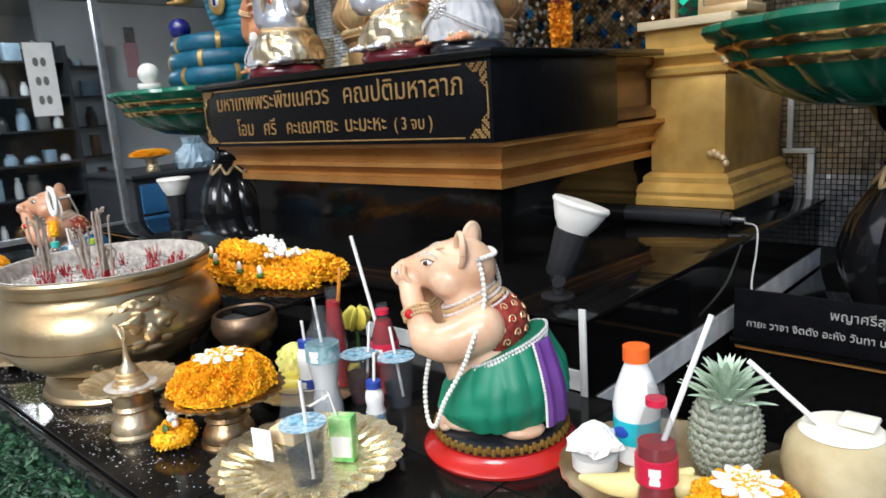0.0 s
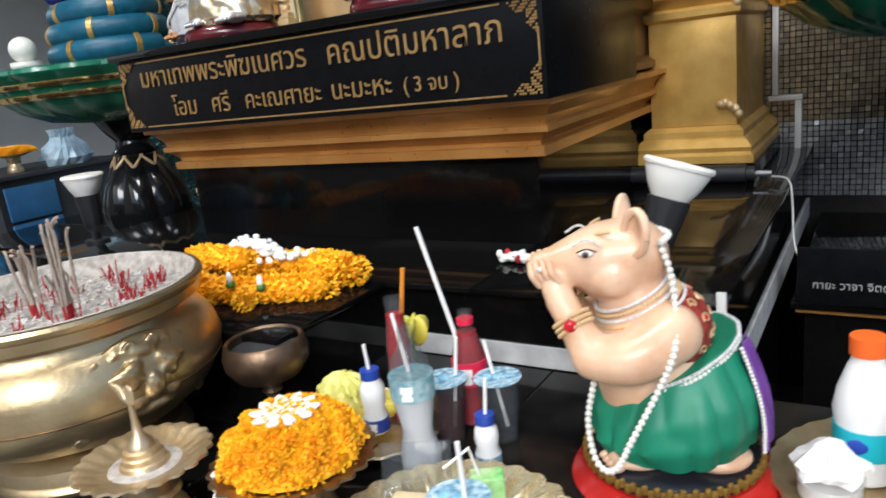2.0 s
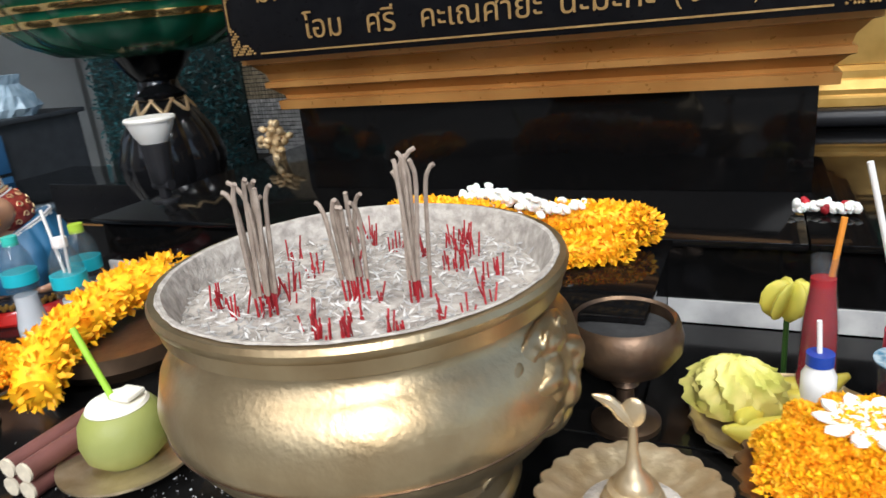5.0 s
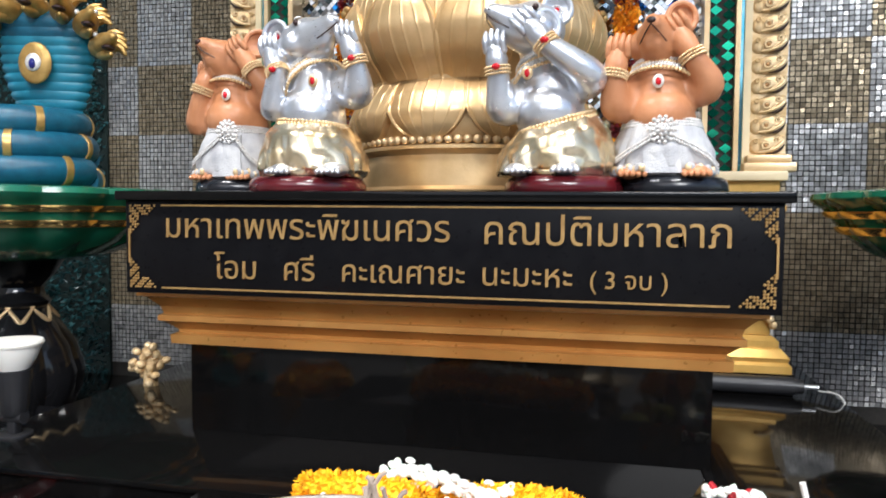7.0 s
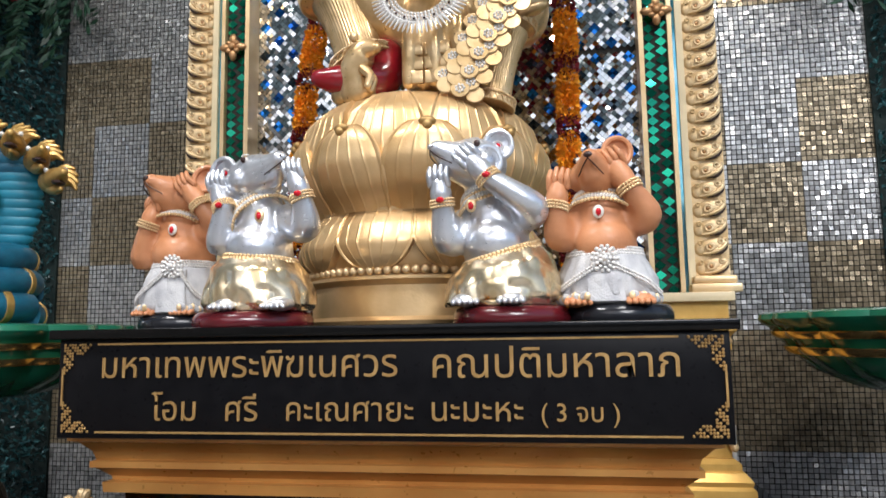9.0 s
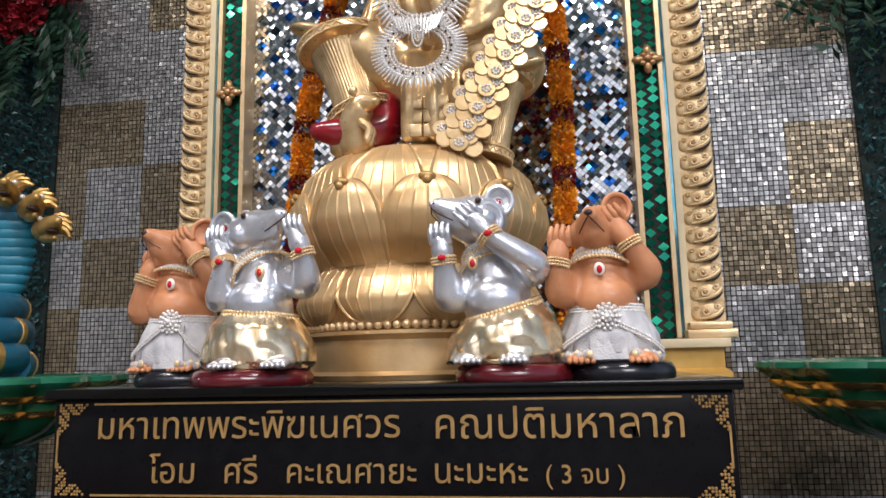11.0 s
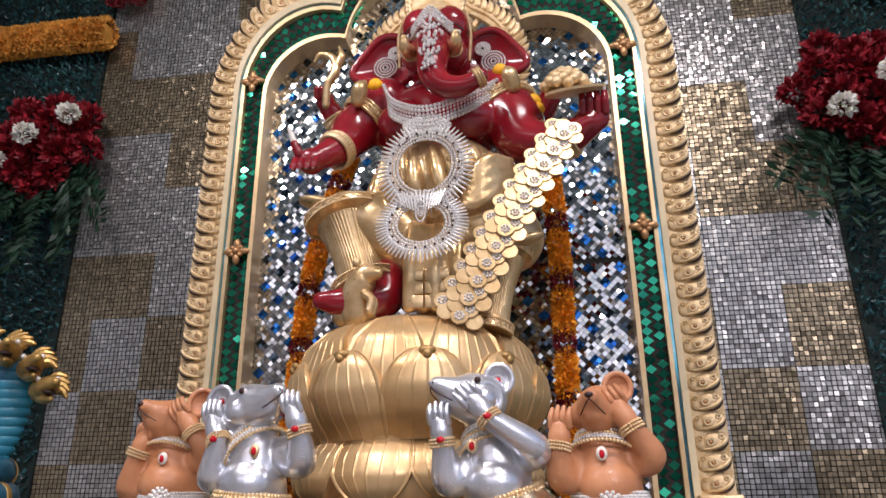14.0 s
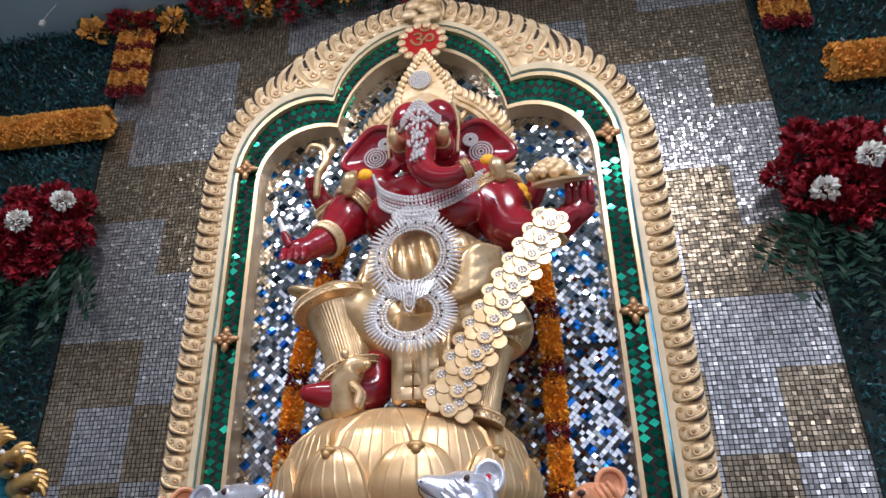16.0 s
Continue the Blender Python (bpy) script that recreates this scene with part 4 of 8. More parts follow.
# stemmed bronze cup
sc = thing("stem_cup", "dark bronze stemmed bowl of burnt ash", "bowl", (-1.515, 1.0, Z))
part("bowl", lathe(B(), [(0.0, 0.085), (0.03, 0.085), (0.06, 0.10), (0.078, 0.125), (0.08, 0.145), (0.074, 0.168), (0.07, 0.172), (0.066, 0.168), (0.068, 0.15), (0.0, 0.148)], 56), "brass_old", sc)
part("stem", lathe(B(), [(0.0, 0.0), (0.05, 0.0), (0.05, 0.008), (0.03, 0.016), (0.014, 0.03), (0.012, 0.06), (0.02, 0.068), (0.014, 0.076), (0.025, 0.086), (0.0, 0.086)], 40), "brass_old", sc)
part("ash", lathe(B(), [(0.0, 0.152), (0.066, 0.152), (0.05, 0.156), (0.0, 0.157)], 32), "ash_dark", sc)

# -- drinks
def drink_cup(label, at, fill, liquid, rz=0, straws=((0.01, 0.0, 0.02, -0.02, 0.02, 0.17),), seal="label_blue", scale=1.0):
    ob = thing("drink_cup", label, "cup", at, rz, group="sealed plastic cups")
    s = scale
    part("wall", lathe(B(), [(0.0, 0.001), (0.026 * s, 0.001), (0.027 * s, 0.004), (0.037 * s, 0.106), (0.041 * s, 0.107), (0.041 * s, 0.110), (0.0362 * s, 0.110), (0.0262 * s, 0.005), (0.0, 0.004)], 40), "plastic_clear", ob)
    k = 0.0264 + 0.0095 * fill
    part("liquid", lathe(B(), [(0.0, 0.0055), (0.0255 * s, 0.0056), (k * s - 0.0006, 0.006 + 0.1 * fill), (0.0, 0.006 + 0.1 * fill)], 40), liquid, ob)
    film = part("film_lid", lathe(B(), [(0.0, 0.1105), (0.0405 * s, 0.1105), (0.0405 * s, 0.112), (0.0, 0.1125)], 40), "film", ob, "pale blue printed sealing film")
    for i in range(3):
        part("lid_print", box(B(), -0.024 + 0.018 * i, -0.012 + 0.018 * i, -0.012 + 0.004 * i, 0.010 - 0.003 * i, 0.1126, 0.1131, 0.0004), seal, film)
    for x0, y0, z0, x1, y1, z1 in straws:
        straw(ob, (x0, y0, z0), (x1, y1, z1))
    return ob
add("film", (0.62, 0.78, 0.86), 0.25, col2=(0.10, 0.30, 0.46), scale=110, alpha=0.7)
drink_cup("sealed clear plastic cup half full of water", (-1.08, 1.095, Z), 0.45, "water_clear", 20)
drink_cup("sealed clear plastic cup half full of dark red drink", (-1.165, 1.062, Z), 0.6, "drink_dark", 50, ((0.01, 0.0, 0.02, 0.03, 0.0, 0.18),))

def bottle(label, at, prof, liquid_top, liquid, cap, wrap, rz=0, shell="plastic_clear", wrap_mat="label_red", cap_mat="label_red", inset=0.0016, bars=True):
    ob = thing("drink_bottle", label, "bottle", at, rz, group="drink bottles")
    inner = [(max(0.0, r - inset), z) for r, z in prof][::-1]
    part("shell", lathe(B(), [(0.0, 0.0)] + prof + inner[:-1] + [(0.0, 0.003)], 40), shell, ob)
    liq = [(max(0.001, r - inset - 0.0006), max(z, 0.004)) for r, z in prof if z < liquid_top]
    part("liquid", lathe(B(), [(0.0, 0.0035)] + liq + [(liq[-1][0], liquid_top), (0.0, liquid_top)], 40), liquid, ob)
    if cap:
        r, z0, z1 = cap
        part("cap", lathe(B(), [(r * 0.9, z0), (r, z0), (r, z1), (r * 0.9, z1)], 32), cap_mat, ob)
    if wrap:
        r, z0, z1 = wrap
        wp = part("wrap", lathe(B(), [(r + 0.0004, z0), (r + 0.001, z0), (r + 0.001, z1), (r + 0.0004, z1)], 40), wrap_mat, ob, "printed label")
        if bars:
            for i, (w, zz) in enumerate(((0.55, 0.62), (0.4, 0.4), (0.5, 0.22))):
                bm = B()
                q = [(math.cos(t), math.sin(t)) for t in np.linspace(-1.2 - w / 2, -1.2 + w / 2, 7)]
                z = z0 + (z1 - z0) * zz
                hh = (z1 - z0) * (0.10 if i else 0.16)
                A = [[bm.verts.new(((r + e) * c, (r + e) * s, z + d)) for c, s in q] for e, d in ((0.0011, -hh), (0.0016, -hh), (0.0016, hh), (0.0011, hh))]
                for u in range(4):
                    for w2 in range(6):
                        bm.faces.new((A[u][w2], A[u][w2 + 1], A[(u + 1) % 4][w2 + 1], A[(u + 1) % 4][w2]))
                part("print_bar", bm, "paper_white", wp)
    return ob
soda_prof = [(0.024, 0.0), (0.029, 0.004), (0.030, 0.03), (0.027, 0.05), (0.030, 0.075), (0.031, 0.12), (0.028, 0.14), (0.02, 0.165), (0.013, 0.185), (0.0125, 0.21)]
rb = bottle("open red soda bottle with a white straw", (-1.153, 1.131, Z), soda_prof, 0.172, "soda_red", (0.0150, 0.186, 0.197), (0.031, 0.078, 0.122), 0)
straw(rb, (0.006, 0.0, 0.06), (-0.07, -0.011, 0.36), 0.0042)
water_prof = [(0.028, 0.0), (0.034, 0.005), (0.034, 0.03), (0.026, 0.075), (0.034, 0.125), (0.0345, 0.165), (0.03, 0.19), (0.018, 0.212), (0.0135, 0.224), (0.0135, 0.245)]
wb = bottle("clear plastic bottle of cloudy water with a teal label", (-1.158, 0.962, Z), water_prof, 0.135, "water_cloudy", None, (0.0346, 0.132, 0.168), 0, wrap_mat="label_clear")
straw(wb, (0.01, 0, 0.1), (-0.028, 0.01, 0.26))
sb = bottle("tall glass bottle of red syrup with an orange stick", (-1.268, 1.085, Z + 0.006), [(0.026, 0.0), (0.029, 0.004), (0.0285, 0.03), (0.0275, 0.035), (0.0275, 0.06), (0.026, 0.065), (0.025, 0.10), (0.0235, 0.14), (0.018, 0.19), (0.0155, 0.21), (0.017, 0.222), (0.017, 0.235)], 0.205, "soda_red", None, None)
straw(sb, (0, 0, 0.12), (0.02, 0.015, 0.285), 0.0042, "straw_orange")
tray = thing("fruit_tray", "round woven-edge brass tray of yellow fruit", "tray", (-1.30, 1.03, Z))
part("dish", lathe(B(), [(0.0, 0.0), (0.095, 0.0), (0.125, 0.02), (0.13, 0.022), (0.128, 0.025), (0.094, 0.005), (0.0, 0.005)], 64, wave=lambda a, k: 1 + (0.02 * math.sin(a * 40) if 2 <= k <= 4 else 0)), "bronze_tray", tray)
for i, (x, y, z, rx, rz, m) in enumerate(((-0.03, -0.04, 0.024, 20, 30, 0), (-0.05, 0.0, 0.03, 0, 80, 0), (-0.02, 0.03, 0.03, 0, 10, 0), (0.02, 0.06, 0.04, 60, 20, 0))):
    fr = thing("banana", "small ripe yellow banana on the brass tray", "fruit", (-1.30 + x, 1.03 + y, Z + z), rz, group="bananas on the tray")
    part("fruit", limb(B(), [(-0.055, 0, 0.012), (-0.02, 0, 0), (0.02, 0, 0.0), (0.055, 0, 0.015)], [0.006, 0.018, 0.018, 0.006], 12), "yellow_fruit", fr)
yf = thing("folded_blossom", "folded yellow petal blossom behind the tray", "flower", (-1.305, 1.178, Z + 0.0))
part("stem", tube(B(), [(0, 0, 0), (0, 0, 0.12)], 0.004, 8), "leaf_green", yf)
bm = B()
for k in range(6):
    a = k * 1.05
    ball(bm, (0.014 * math.cos(a), 0.014 * math.sin(a), 0.138), (0.024, 0.008, 0.032), 0, 10, (18 * math.sin(a), 18 * math.cos(a), k * 60))
part("petals", bm, "yellow_fruit", yf)
mg = thing("yellow_cloth", "crumpled yellow and green wrapped sweets", "sweets", (-1.37, 1.045, Z + 0.03))
bm = B()
def crumple(a, t):
    fold = abs(math.sin(a * 4 + 5 * t)) + 0.6 * abs(math.sin(a * 7 - 9 * t + 1)) + 0.4 * math.sin(a * 13 + 17 * t)
    return 0.8 + 0.32 * fold * math.sin(math.pi * min(1, 0.12 + t * 0.85))
cols, rws = 56, 16
ringv = []
for j in range(rws + 1):
    t = j / rws
    ringv.append([bm.verts.new((0.062 * math.cos(t * 1.5) * crumple(a, t) * math.cos(a), 0.038 * math.cos(t * 1.5) * crumple(a, t) * math.sin(a), 0.085 * math.sin(t * 1.55) * (0.75 + 0.25 * crumple(a + 2, t)) - 0.012)) for a in np.linspace(0, 2 * math.pi, cols, endpoint=False)])
for j in range(rws):
    for i in range(cols):
        bm.faces.new((ringv[j][i], ringv[j][(i + 1) % cols], ringv[j + 1][(i + 1) % cols], ringv[j + 1][i]))
bm.faces.new(ringv[rws])
bm.faces.new(ringv[0][::-1])
part("wrapping", bm, "sweet_wrap", mg)
yo = bottle("small white yoghurt bottle with a blue cap", (-1.272, 1.0, Z + 0.026), [(0.018, 0), (0.021, 0.004), (0.021, 0.03), (0.018, 0.045), (0.021, 0.06), (0.021, 0.085), (0.014, 0.10), (0.014, 0.112)], 0.05, "white_plastic", (0.0165, 0.10, 0.116), (0.0212, 0.005, 0.028), shell="white_plastic", cap_mat="cap_blue", wrap_mat="cap_blue")
straw(yo, (0, 0, 0.1), (-0.004, 0, 0.16))
pk = bottle("small pale pink bottle with a blue cap", (-1.062, 1.01, Z), [(0.017, 0), (0.02, 0.004), (0.02, 0.025), (0.017, 0.035), (0.02, 0.05), (0.018, 0.066), (0.012, 0.074), (0.012, 0.082)], 0.03, "white_plastic", (0.0155, 0.075, 0.09), (0.0202, 0.006, 0.022), shell="white_plastic", cap_mat="cap_blue", wrap_mat="film")
straw(pk, (0, 0, 0.07), (0.006, 0.004, 0.15))

# lotus plate with snacks
plate = thing("lotus_plate", "wide scalloped gold plate of sealed snacks and drinks", "plate", (-1.005, 0.795, Z))
part("dish", lathe(B(), [(0.0, 0.0), (0.08, 0.0), (0.09, 0.006), (0.13, 0.024), (0.165, 0.036), (0.166, 0.039), (0.13, 0.029), (0.088, 0.011), (0.0, 0.007)], 128, wave=lambda a, k: 1 + (0.06 * abs(math.sin(a * 14)) if 3 <= k <= 6 else 0)), "plate_gold", plate)
rib = finish(ball(B(), (0.128, 0, 0.029), (0.03, 0.008, 0.006), 0, 8, (0, -15, 0)), "petal_rib", "plate_gold")
for k in range(28):
    o = part("petal_rib", rib, None, plate)
    o.matrix_basis = pose(0, 0, 0, 0, 0, 360 / 28 * (k + 0.5))
drink_cup("sealed clear cup of water on the gold plate", (-0.962, 0.762, Z + 0.012), 0.55, "water_clear", 10, ((0.012, 0, 0.01, 0.01, -0.005, 0.19),))
jb = thing("juice_box", "small green and white juice carton with a bent straw", "carton", (-0.975, 0.855, Z + 0.012), 30)
part("carton", box(B(), -0.022, 0.022, -0.016, 0.016, 0, 0.085, 0.002), "green_box", jb)
part("print", box(B(), -0.018, 0.018, -0.0168, -0.016, 0.01, 0.05, 0.0003), "paper_white", jb)
straw(jb, (-0.01, 0, 0.085), (-0.055, -0.01, 0.105), 0.0025, "straw_white", (-0.02, 0, 0.125))
cb = thing("clamshell_box", "clear plastic clamshell box with a small cake", "box", (-1.062, 0.80, Z + 0.012), 25)
part("tub", box(B(), -0.05, 0.05, -0.04, 0.04, 0, 0.035, 0.006), "plastic_clear", cb)
lid = part("lid", box(B(), -0.05, 0.05, -0.002, 0.002, 0, 0.075, 0.0015), "plastic_clear", cb)
lid.matrix_basis = pose(0, 0.042, 0.036, -20)
ck = thing("cake_slice", "pale sponge cake slices on paper", "cake", (-1.055, 0.79, Z + 0.05), 15)
part("cake", box(B(), -0.03, 0.03, -0.02, 0.02, 0, 0.03, 0.006), "cake", ck)
part("paper", box(B(), -0.045, 0.0, -0.045, -0.042, -0.02, 0.04, 0.001), "paper_white", ck)

# -- offerings by the rat statue
tr = thing("offering_tray", "round bronze tray of fruit and drinks", "tray", (-0.50, 1.15, Z))
part("dish", lathe(B(), [(0.0, 0.0), (0.13, 0.0), (0.165, 0.016), (0.172, 0.018), (0.17, 0.022), (0.13, 0.006), (0.0, 0.006)], 72, wave=lambda a, k: 1 + (0.012 * math.sin(a * 44) if 2 <= k <= 4 else 0)), "bronze_tray", tr)
mk = bottle("white milk bottle with an orange screw cap", (-0.553, 1.165, Z + 0.007), [(0.034, 0), (0.039, 0.005), (0.039, 0.085), (0.041, 0.10), (0.036, 0.13), (0.024, 0.165), (0.02, 0.175), (0.02, 0.185)], 0.06, "white_plastic", (0.0225, 0.182, 0.207), (0.0392, 0.04, 0.082), shell="white_plastic", cap_mat="cap_orange", wrap_mat="label_teal", bars=False)
part("cap_top", lathe(B(), [(0.0, 0.2), (0.0222, 0.2), (0.0215, 0.2075), (0.0, 0.208)], 24), "cap_orange", mk)
part("badge", ball(B(), (-0.008, -0.0395, 0.062), (0.014, 0.0015, 0.011), 0, 12), "cap_blue", mk)
r2 = bottle("open red soda bottle with a thick white straw", (-0.452, 1.032, Z + 0.004), soda_prof, 0.12, "soda_red", (0.0155, 0.180, 0.190), (0.031, 0.06, 0.10), 0)
straw(r2, (0.0, 0.0, 0.09), (0.045, 0.09, 0.30), 0.0045)
pot = thing("covered_pot", "clear jar of white cream covered with tissue", "jar", (-0.59, 1.085, Z + 0.006))
part("jar", lathe(B(), [(0.0, 0), (0.03, 0), (0.04, 0.008), (0.042, 0.04), (0.037, 0.05), (0.037, 0.055), (0.0, 0.055)], 36), "plastic_clear", pot)
part("cream", lathe(B(), [(0.0, 0.004), (0.028, 0.004), (0.038, 0.012), (0.039, 0.034), (0.0, 0.036)], 36), "white_plastic", pot)
bm = lathe(B(), [(0.045, 0.05), (0.042, 0.06), (0.03, 0.07), (0.018, 0.084), (0.006, 0.092), (0.0, 0.093)], 24, wave=lambda a, k: 1 + 0.16 * math.sin(a * 5 + k) + 0.08 * math.sin(a * 11))
part("tissue", bm, "paper_white", pot, "crumpled white tissue", smooth=False)
for x, y, rz in ((-0.43, 1.10, 20), (-0.50, 1.06, 40)):
    o = thing("banana", "pale ripe banana on the bronze tray", "fruit", (x, y, Z + 0.025), rz, group="pale bananas on the tray")
    part("fruit", limb(B(), [(-0.085, 0, 0.014), (-0.03, 0, 0), (0.03, 0, 0.0), (0.085, 0, 0.018)], [0.007, 0.019, 0.019, 0.007], 12), "banana", o)
pa = thing("pineapple", "ripe pineapple with a spiky grey-green crown", "fruit", (-0.415, 1.205, Z + 0.006))
part("core", lathe(B(), [(0.0, 0), (0.035, 0.002), (0.05, 0.03), (0.054, 0.065), (0.05, 0.105), (0.036, 0.135), (0.0, 0.142)], 32), "pineapple_skin", pa)
eye = finish(ball(ball(B(), (0, 0, 0), (0.0098, 0.0045, 0.0085), 0, 8), (0, -0.004, 0.001), (0.003, 0.004, 0.003), 0, 6), "pineapple_eye", "pineapple_skin")
for i in range(10):
    z = 0.012 + 0.0128 * i
    r = float(np.interp(z, [0, 0.03, 0.065, 0.105, 0.135], [0.035, 0.05, 0.054, 0.05, 0.036]))
    k = max(8, round(2 * math.pi * r / 0.0185))
    for j in range(k):
        a = 2 * math.pi * (j + 0.5 * (i % 2)) / k
        o = part("eye", eye, None, pa)
        o.matrix_basis = pose(r * math.cos(a), r * math.sin(a), z, 0, 0, math.degrees(a) + 90)
def leaf_mesh(length, width, curl):
    bm = B()
    rows = []
    for i in range(7):
        t = i / 6
        w = width * (1 - t) ** 0.8 * (0.6 + 0.8 * t if t < 0.5 else 1)
        c = Vector((0, -curl * t * t * length, length * t))
        rows.append([bm.verts.new(c + Vector((-w, 0.15 * w, 0))), bm.verts.new(c + Vector((0, -0.3 * w - 0.0005, 0))), bm.verts.new(c + Vector((w, 0.15 * w, 0))), bm.verts.new(c + Vector((0, 0.35 * w + 0.001, 0)))])
    for a, b in zip(rows, rows[1:]):
        for k in range(4):
            bm.faces.new((a[k], a[(k + 1) % 4], b[(k + 1) % 4], b[k]))
    return bm
pl = finish(leaf_mesh(0.058, 0.015, 0.35), "crown_leaf", "pineapple_leaf")
for k in range(46):
    a = k * 2.4
    t = k / 45
    o = part("crown_leaf", pl, None, pa)
    s = 1.0 - 0.35 * abs(t - 0.4)
    o.matrix_basis = pose(0.03 * (1 - t) * math.cos(a), 0.03 * (1 - t) * math.sin(a), 0.125 + 0.035 * t, 0, 0, math.degrees(a) + 90) @ pose(0, 0, 0, 50 * (1 - t) + 4) @ Matrix.Diagonal((s, s, s, 1))

def coconut(label, at, r, h, m, top=True):
    ob = thing("coconut", label, "fruit", at)
    part("husk", lathe(B(), [(0.0, 0), (r * 0.62, 0.0), (r * 0.92, h * 0.22), (r, h * 0.5), (r * 0.93, h * 0.8), (r * 0.8, h * 0.94), (r * 0.72, h), (0.0, h)], 40, wave=lambda a, k: 1 + 0.02 * math.sin(a * 3)), m, ob)
    part("cut_top", lathe(B(), [(0.0, h + 0.001), (r * 0.71, h + 0.001), (r * 0.66, h + 0.006), (0.0, h + 0.01)], 40), "coconut_flesh", ob, "pale cut flesh")
    part("lid_flap", box(B(), -r * 0.05, r * 0.55, -r * 0.15, r * 0.42, h + 0.011, h + 0.02, 0.004), "coconut_flesh", ob)
    return ob
ct = thing("offering_tray", "bronze tray under a trimmed coconut", "tray", (-0.245, 1.23, Z))
part("dish", lathe(B(), [(0.0, 0.0), (0.10, 0.0), (0.135, 0.016), (0.138, 0.02), (0.1, 0.006), (0.0, 0.006)], 64), "bronze_tray", ct)
cc = coconut("trimmed young coconut with a white straw", (-0.25, 1.22, Z + 0.007), 0.083, 0.115, "coconut_husk")
straw(cc, (0.01, -0.02, 0.10), (-0.13, -0.02, 0.205), 0.0042)
mound("mound of orange marigold petals with white blossom", (-0.33, 1.06, Z + 0.012), 0.085, 0.07)

# -- offerings beyond the incense bowl
pl2 = footed_tray("dark brass footed tray under marigolds", (-2.57, 0.70, Z), 0.12, 0.06, 0.055, "brass_old", 20)
mound("flat mound of marigolds with a white blossom", (-2.57, 0.70, Z + 0.084), 0.115, 0.045)
g2 = small_garland("thick marigold garland lying beside sugarcane", (-2.47, 0.84, Z), [(-0.02, 0.30, 0.12), (-0.05, 0.2, 0.125), (-0.05, 0.08, 0.10), (0.0, -0.04, 0.09), (0.05, -0.10, 0.055)], 0.058)
fg = thing("folded_tray", "low dark tray under the marigold garland", "tray", (-2.50, 0.99, Z))
part("dish", lathe(B(), [(0.0, 0.0), (0.12, 0.0), (0.15, 0.03), (0.15, 0.06), (0.0, 0.06)], 40), "brass_old", fg)
for i, (x, z) in enumerate(((0, 0.016), (0.034, 0.016), (0.004, 0.047), (0.038, 0.046))):
    cn = thing("sugarcane_piece", "short cut length of sugarcane with a pale end", "sugarcane", (-2.30 + x, 0.60, Z + z), group="sugarcane bundle")
    part("skin", tube(B(), [(0, 0.002, 0), (0.0, 0.14, 0.0)], 0.0155, 18), "cane_skin", cn)
    part("cut_end", lathe(B(), [(0.0, 0), (0.0145, 0), (0.0145, 0.004), (0.0, 0.004)], 18, pose(0, 0.0015, 0, 90)), "cane_end", cn)
lt = thing("footed_plate", "low brass plate under a green coconut", "plate", (-2.175, 0.70, Z))
part("dish", lathe(B(), [(0.0, 0.016), (0.07, 0.016), (0.10, 0.026), (0.10, 0.03), (0.07, 0.022), (0.0, 0.022)], 48), "bronze_tray", lt)
for k in range(3):
    a = k * 2.1 + 0.4
    part("leg", tube(B(), [(0.06 * math.cos(a), 0.06 * math.sin(a), 0), (0.06 * math.cos(a), 0.06 * math.sin(a), 0.018)], 0.005, 8), "bronze_tray", lt)
c2 = coconut("young green coconut with a bright green straw", (-2.175, 0.70, Z + 0.023), 0.062, 0.085, "coconut_green")
straw(c2, (0, 0, 0.08), (-0.05, 0.0, 0.20), 0.005, "straw_green")
for x, y, m, top in ((-2.72, 1.12, "cap_green", 0), (-2.80, 1.02, "cap_teal", 0), (-2.66, 1.03, "straw_white", 1)):
    if m not in M:
        add(m, {"cap_green": (0.45, 0.65, 0.05), "cap_teal": (0.05, 0.55, 0.45)}[m], 0.4)
    b = bottle("clear plastic drink bottle beside the rat statue", (x, y, Z), water_prof[:-1], 0.10, "water_cloudy", (0.0155, 0.212, 0.232), (0.0346, 0.128, 0.155), wrap_mat="label_teal", cap_mat=m, bars=False)
    if top:
        straw(b, (0, 0, 0.1), (-0.03, 0, 0.29))
        straw(b, (0, 0, 0.1), (0.02, 0, 0.28))
b2 = thing("wooden_bowl", "dark turned bowl of marigold garlands", "bowl", (-3.02, 0.80, Z))
part("bowl", lathe(B(), [(0.0, 0), (0.09, 0), (0.16, 0.03), (0.185, 0.07), (0.185, 0.10), (0.175, 0.10), (0.15, 0.05), (0.0, 0.04)], 48), "brass_old", b2)
ft2 = footed_tray("dark brass footed tray inside a turned bowl", (-3.02, 0.80, Z + 0.041), 0.115, 0.085, 0.06, "brass_old", 18)
mound("mound of marigolds with a white blossom", (-3.02, 0.80, Z + 0.15), 0.11, 0.05)
small_garland("small marigold garland on the turned bowl", (-2.88, 0.74, Z + 0.10), [(-0.03, 0, 0.02), (0, -0.03, 0.03), (0.03, 0, 0.02), (0, 0.03, 0.01), (-0.03, 0, 0.02)], 0.03)

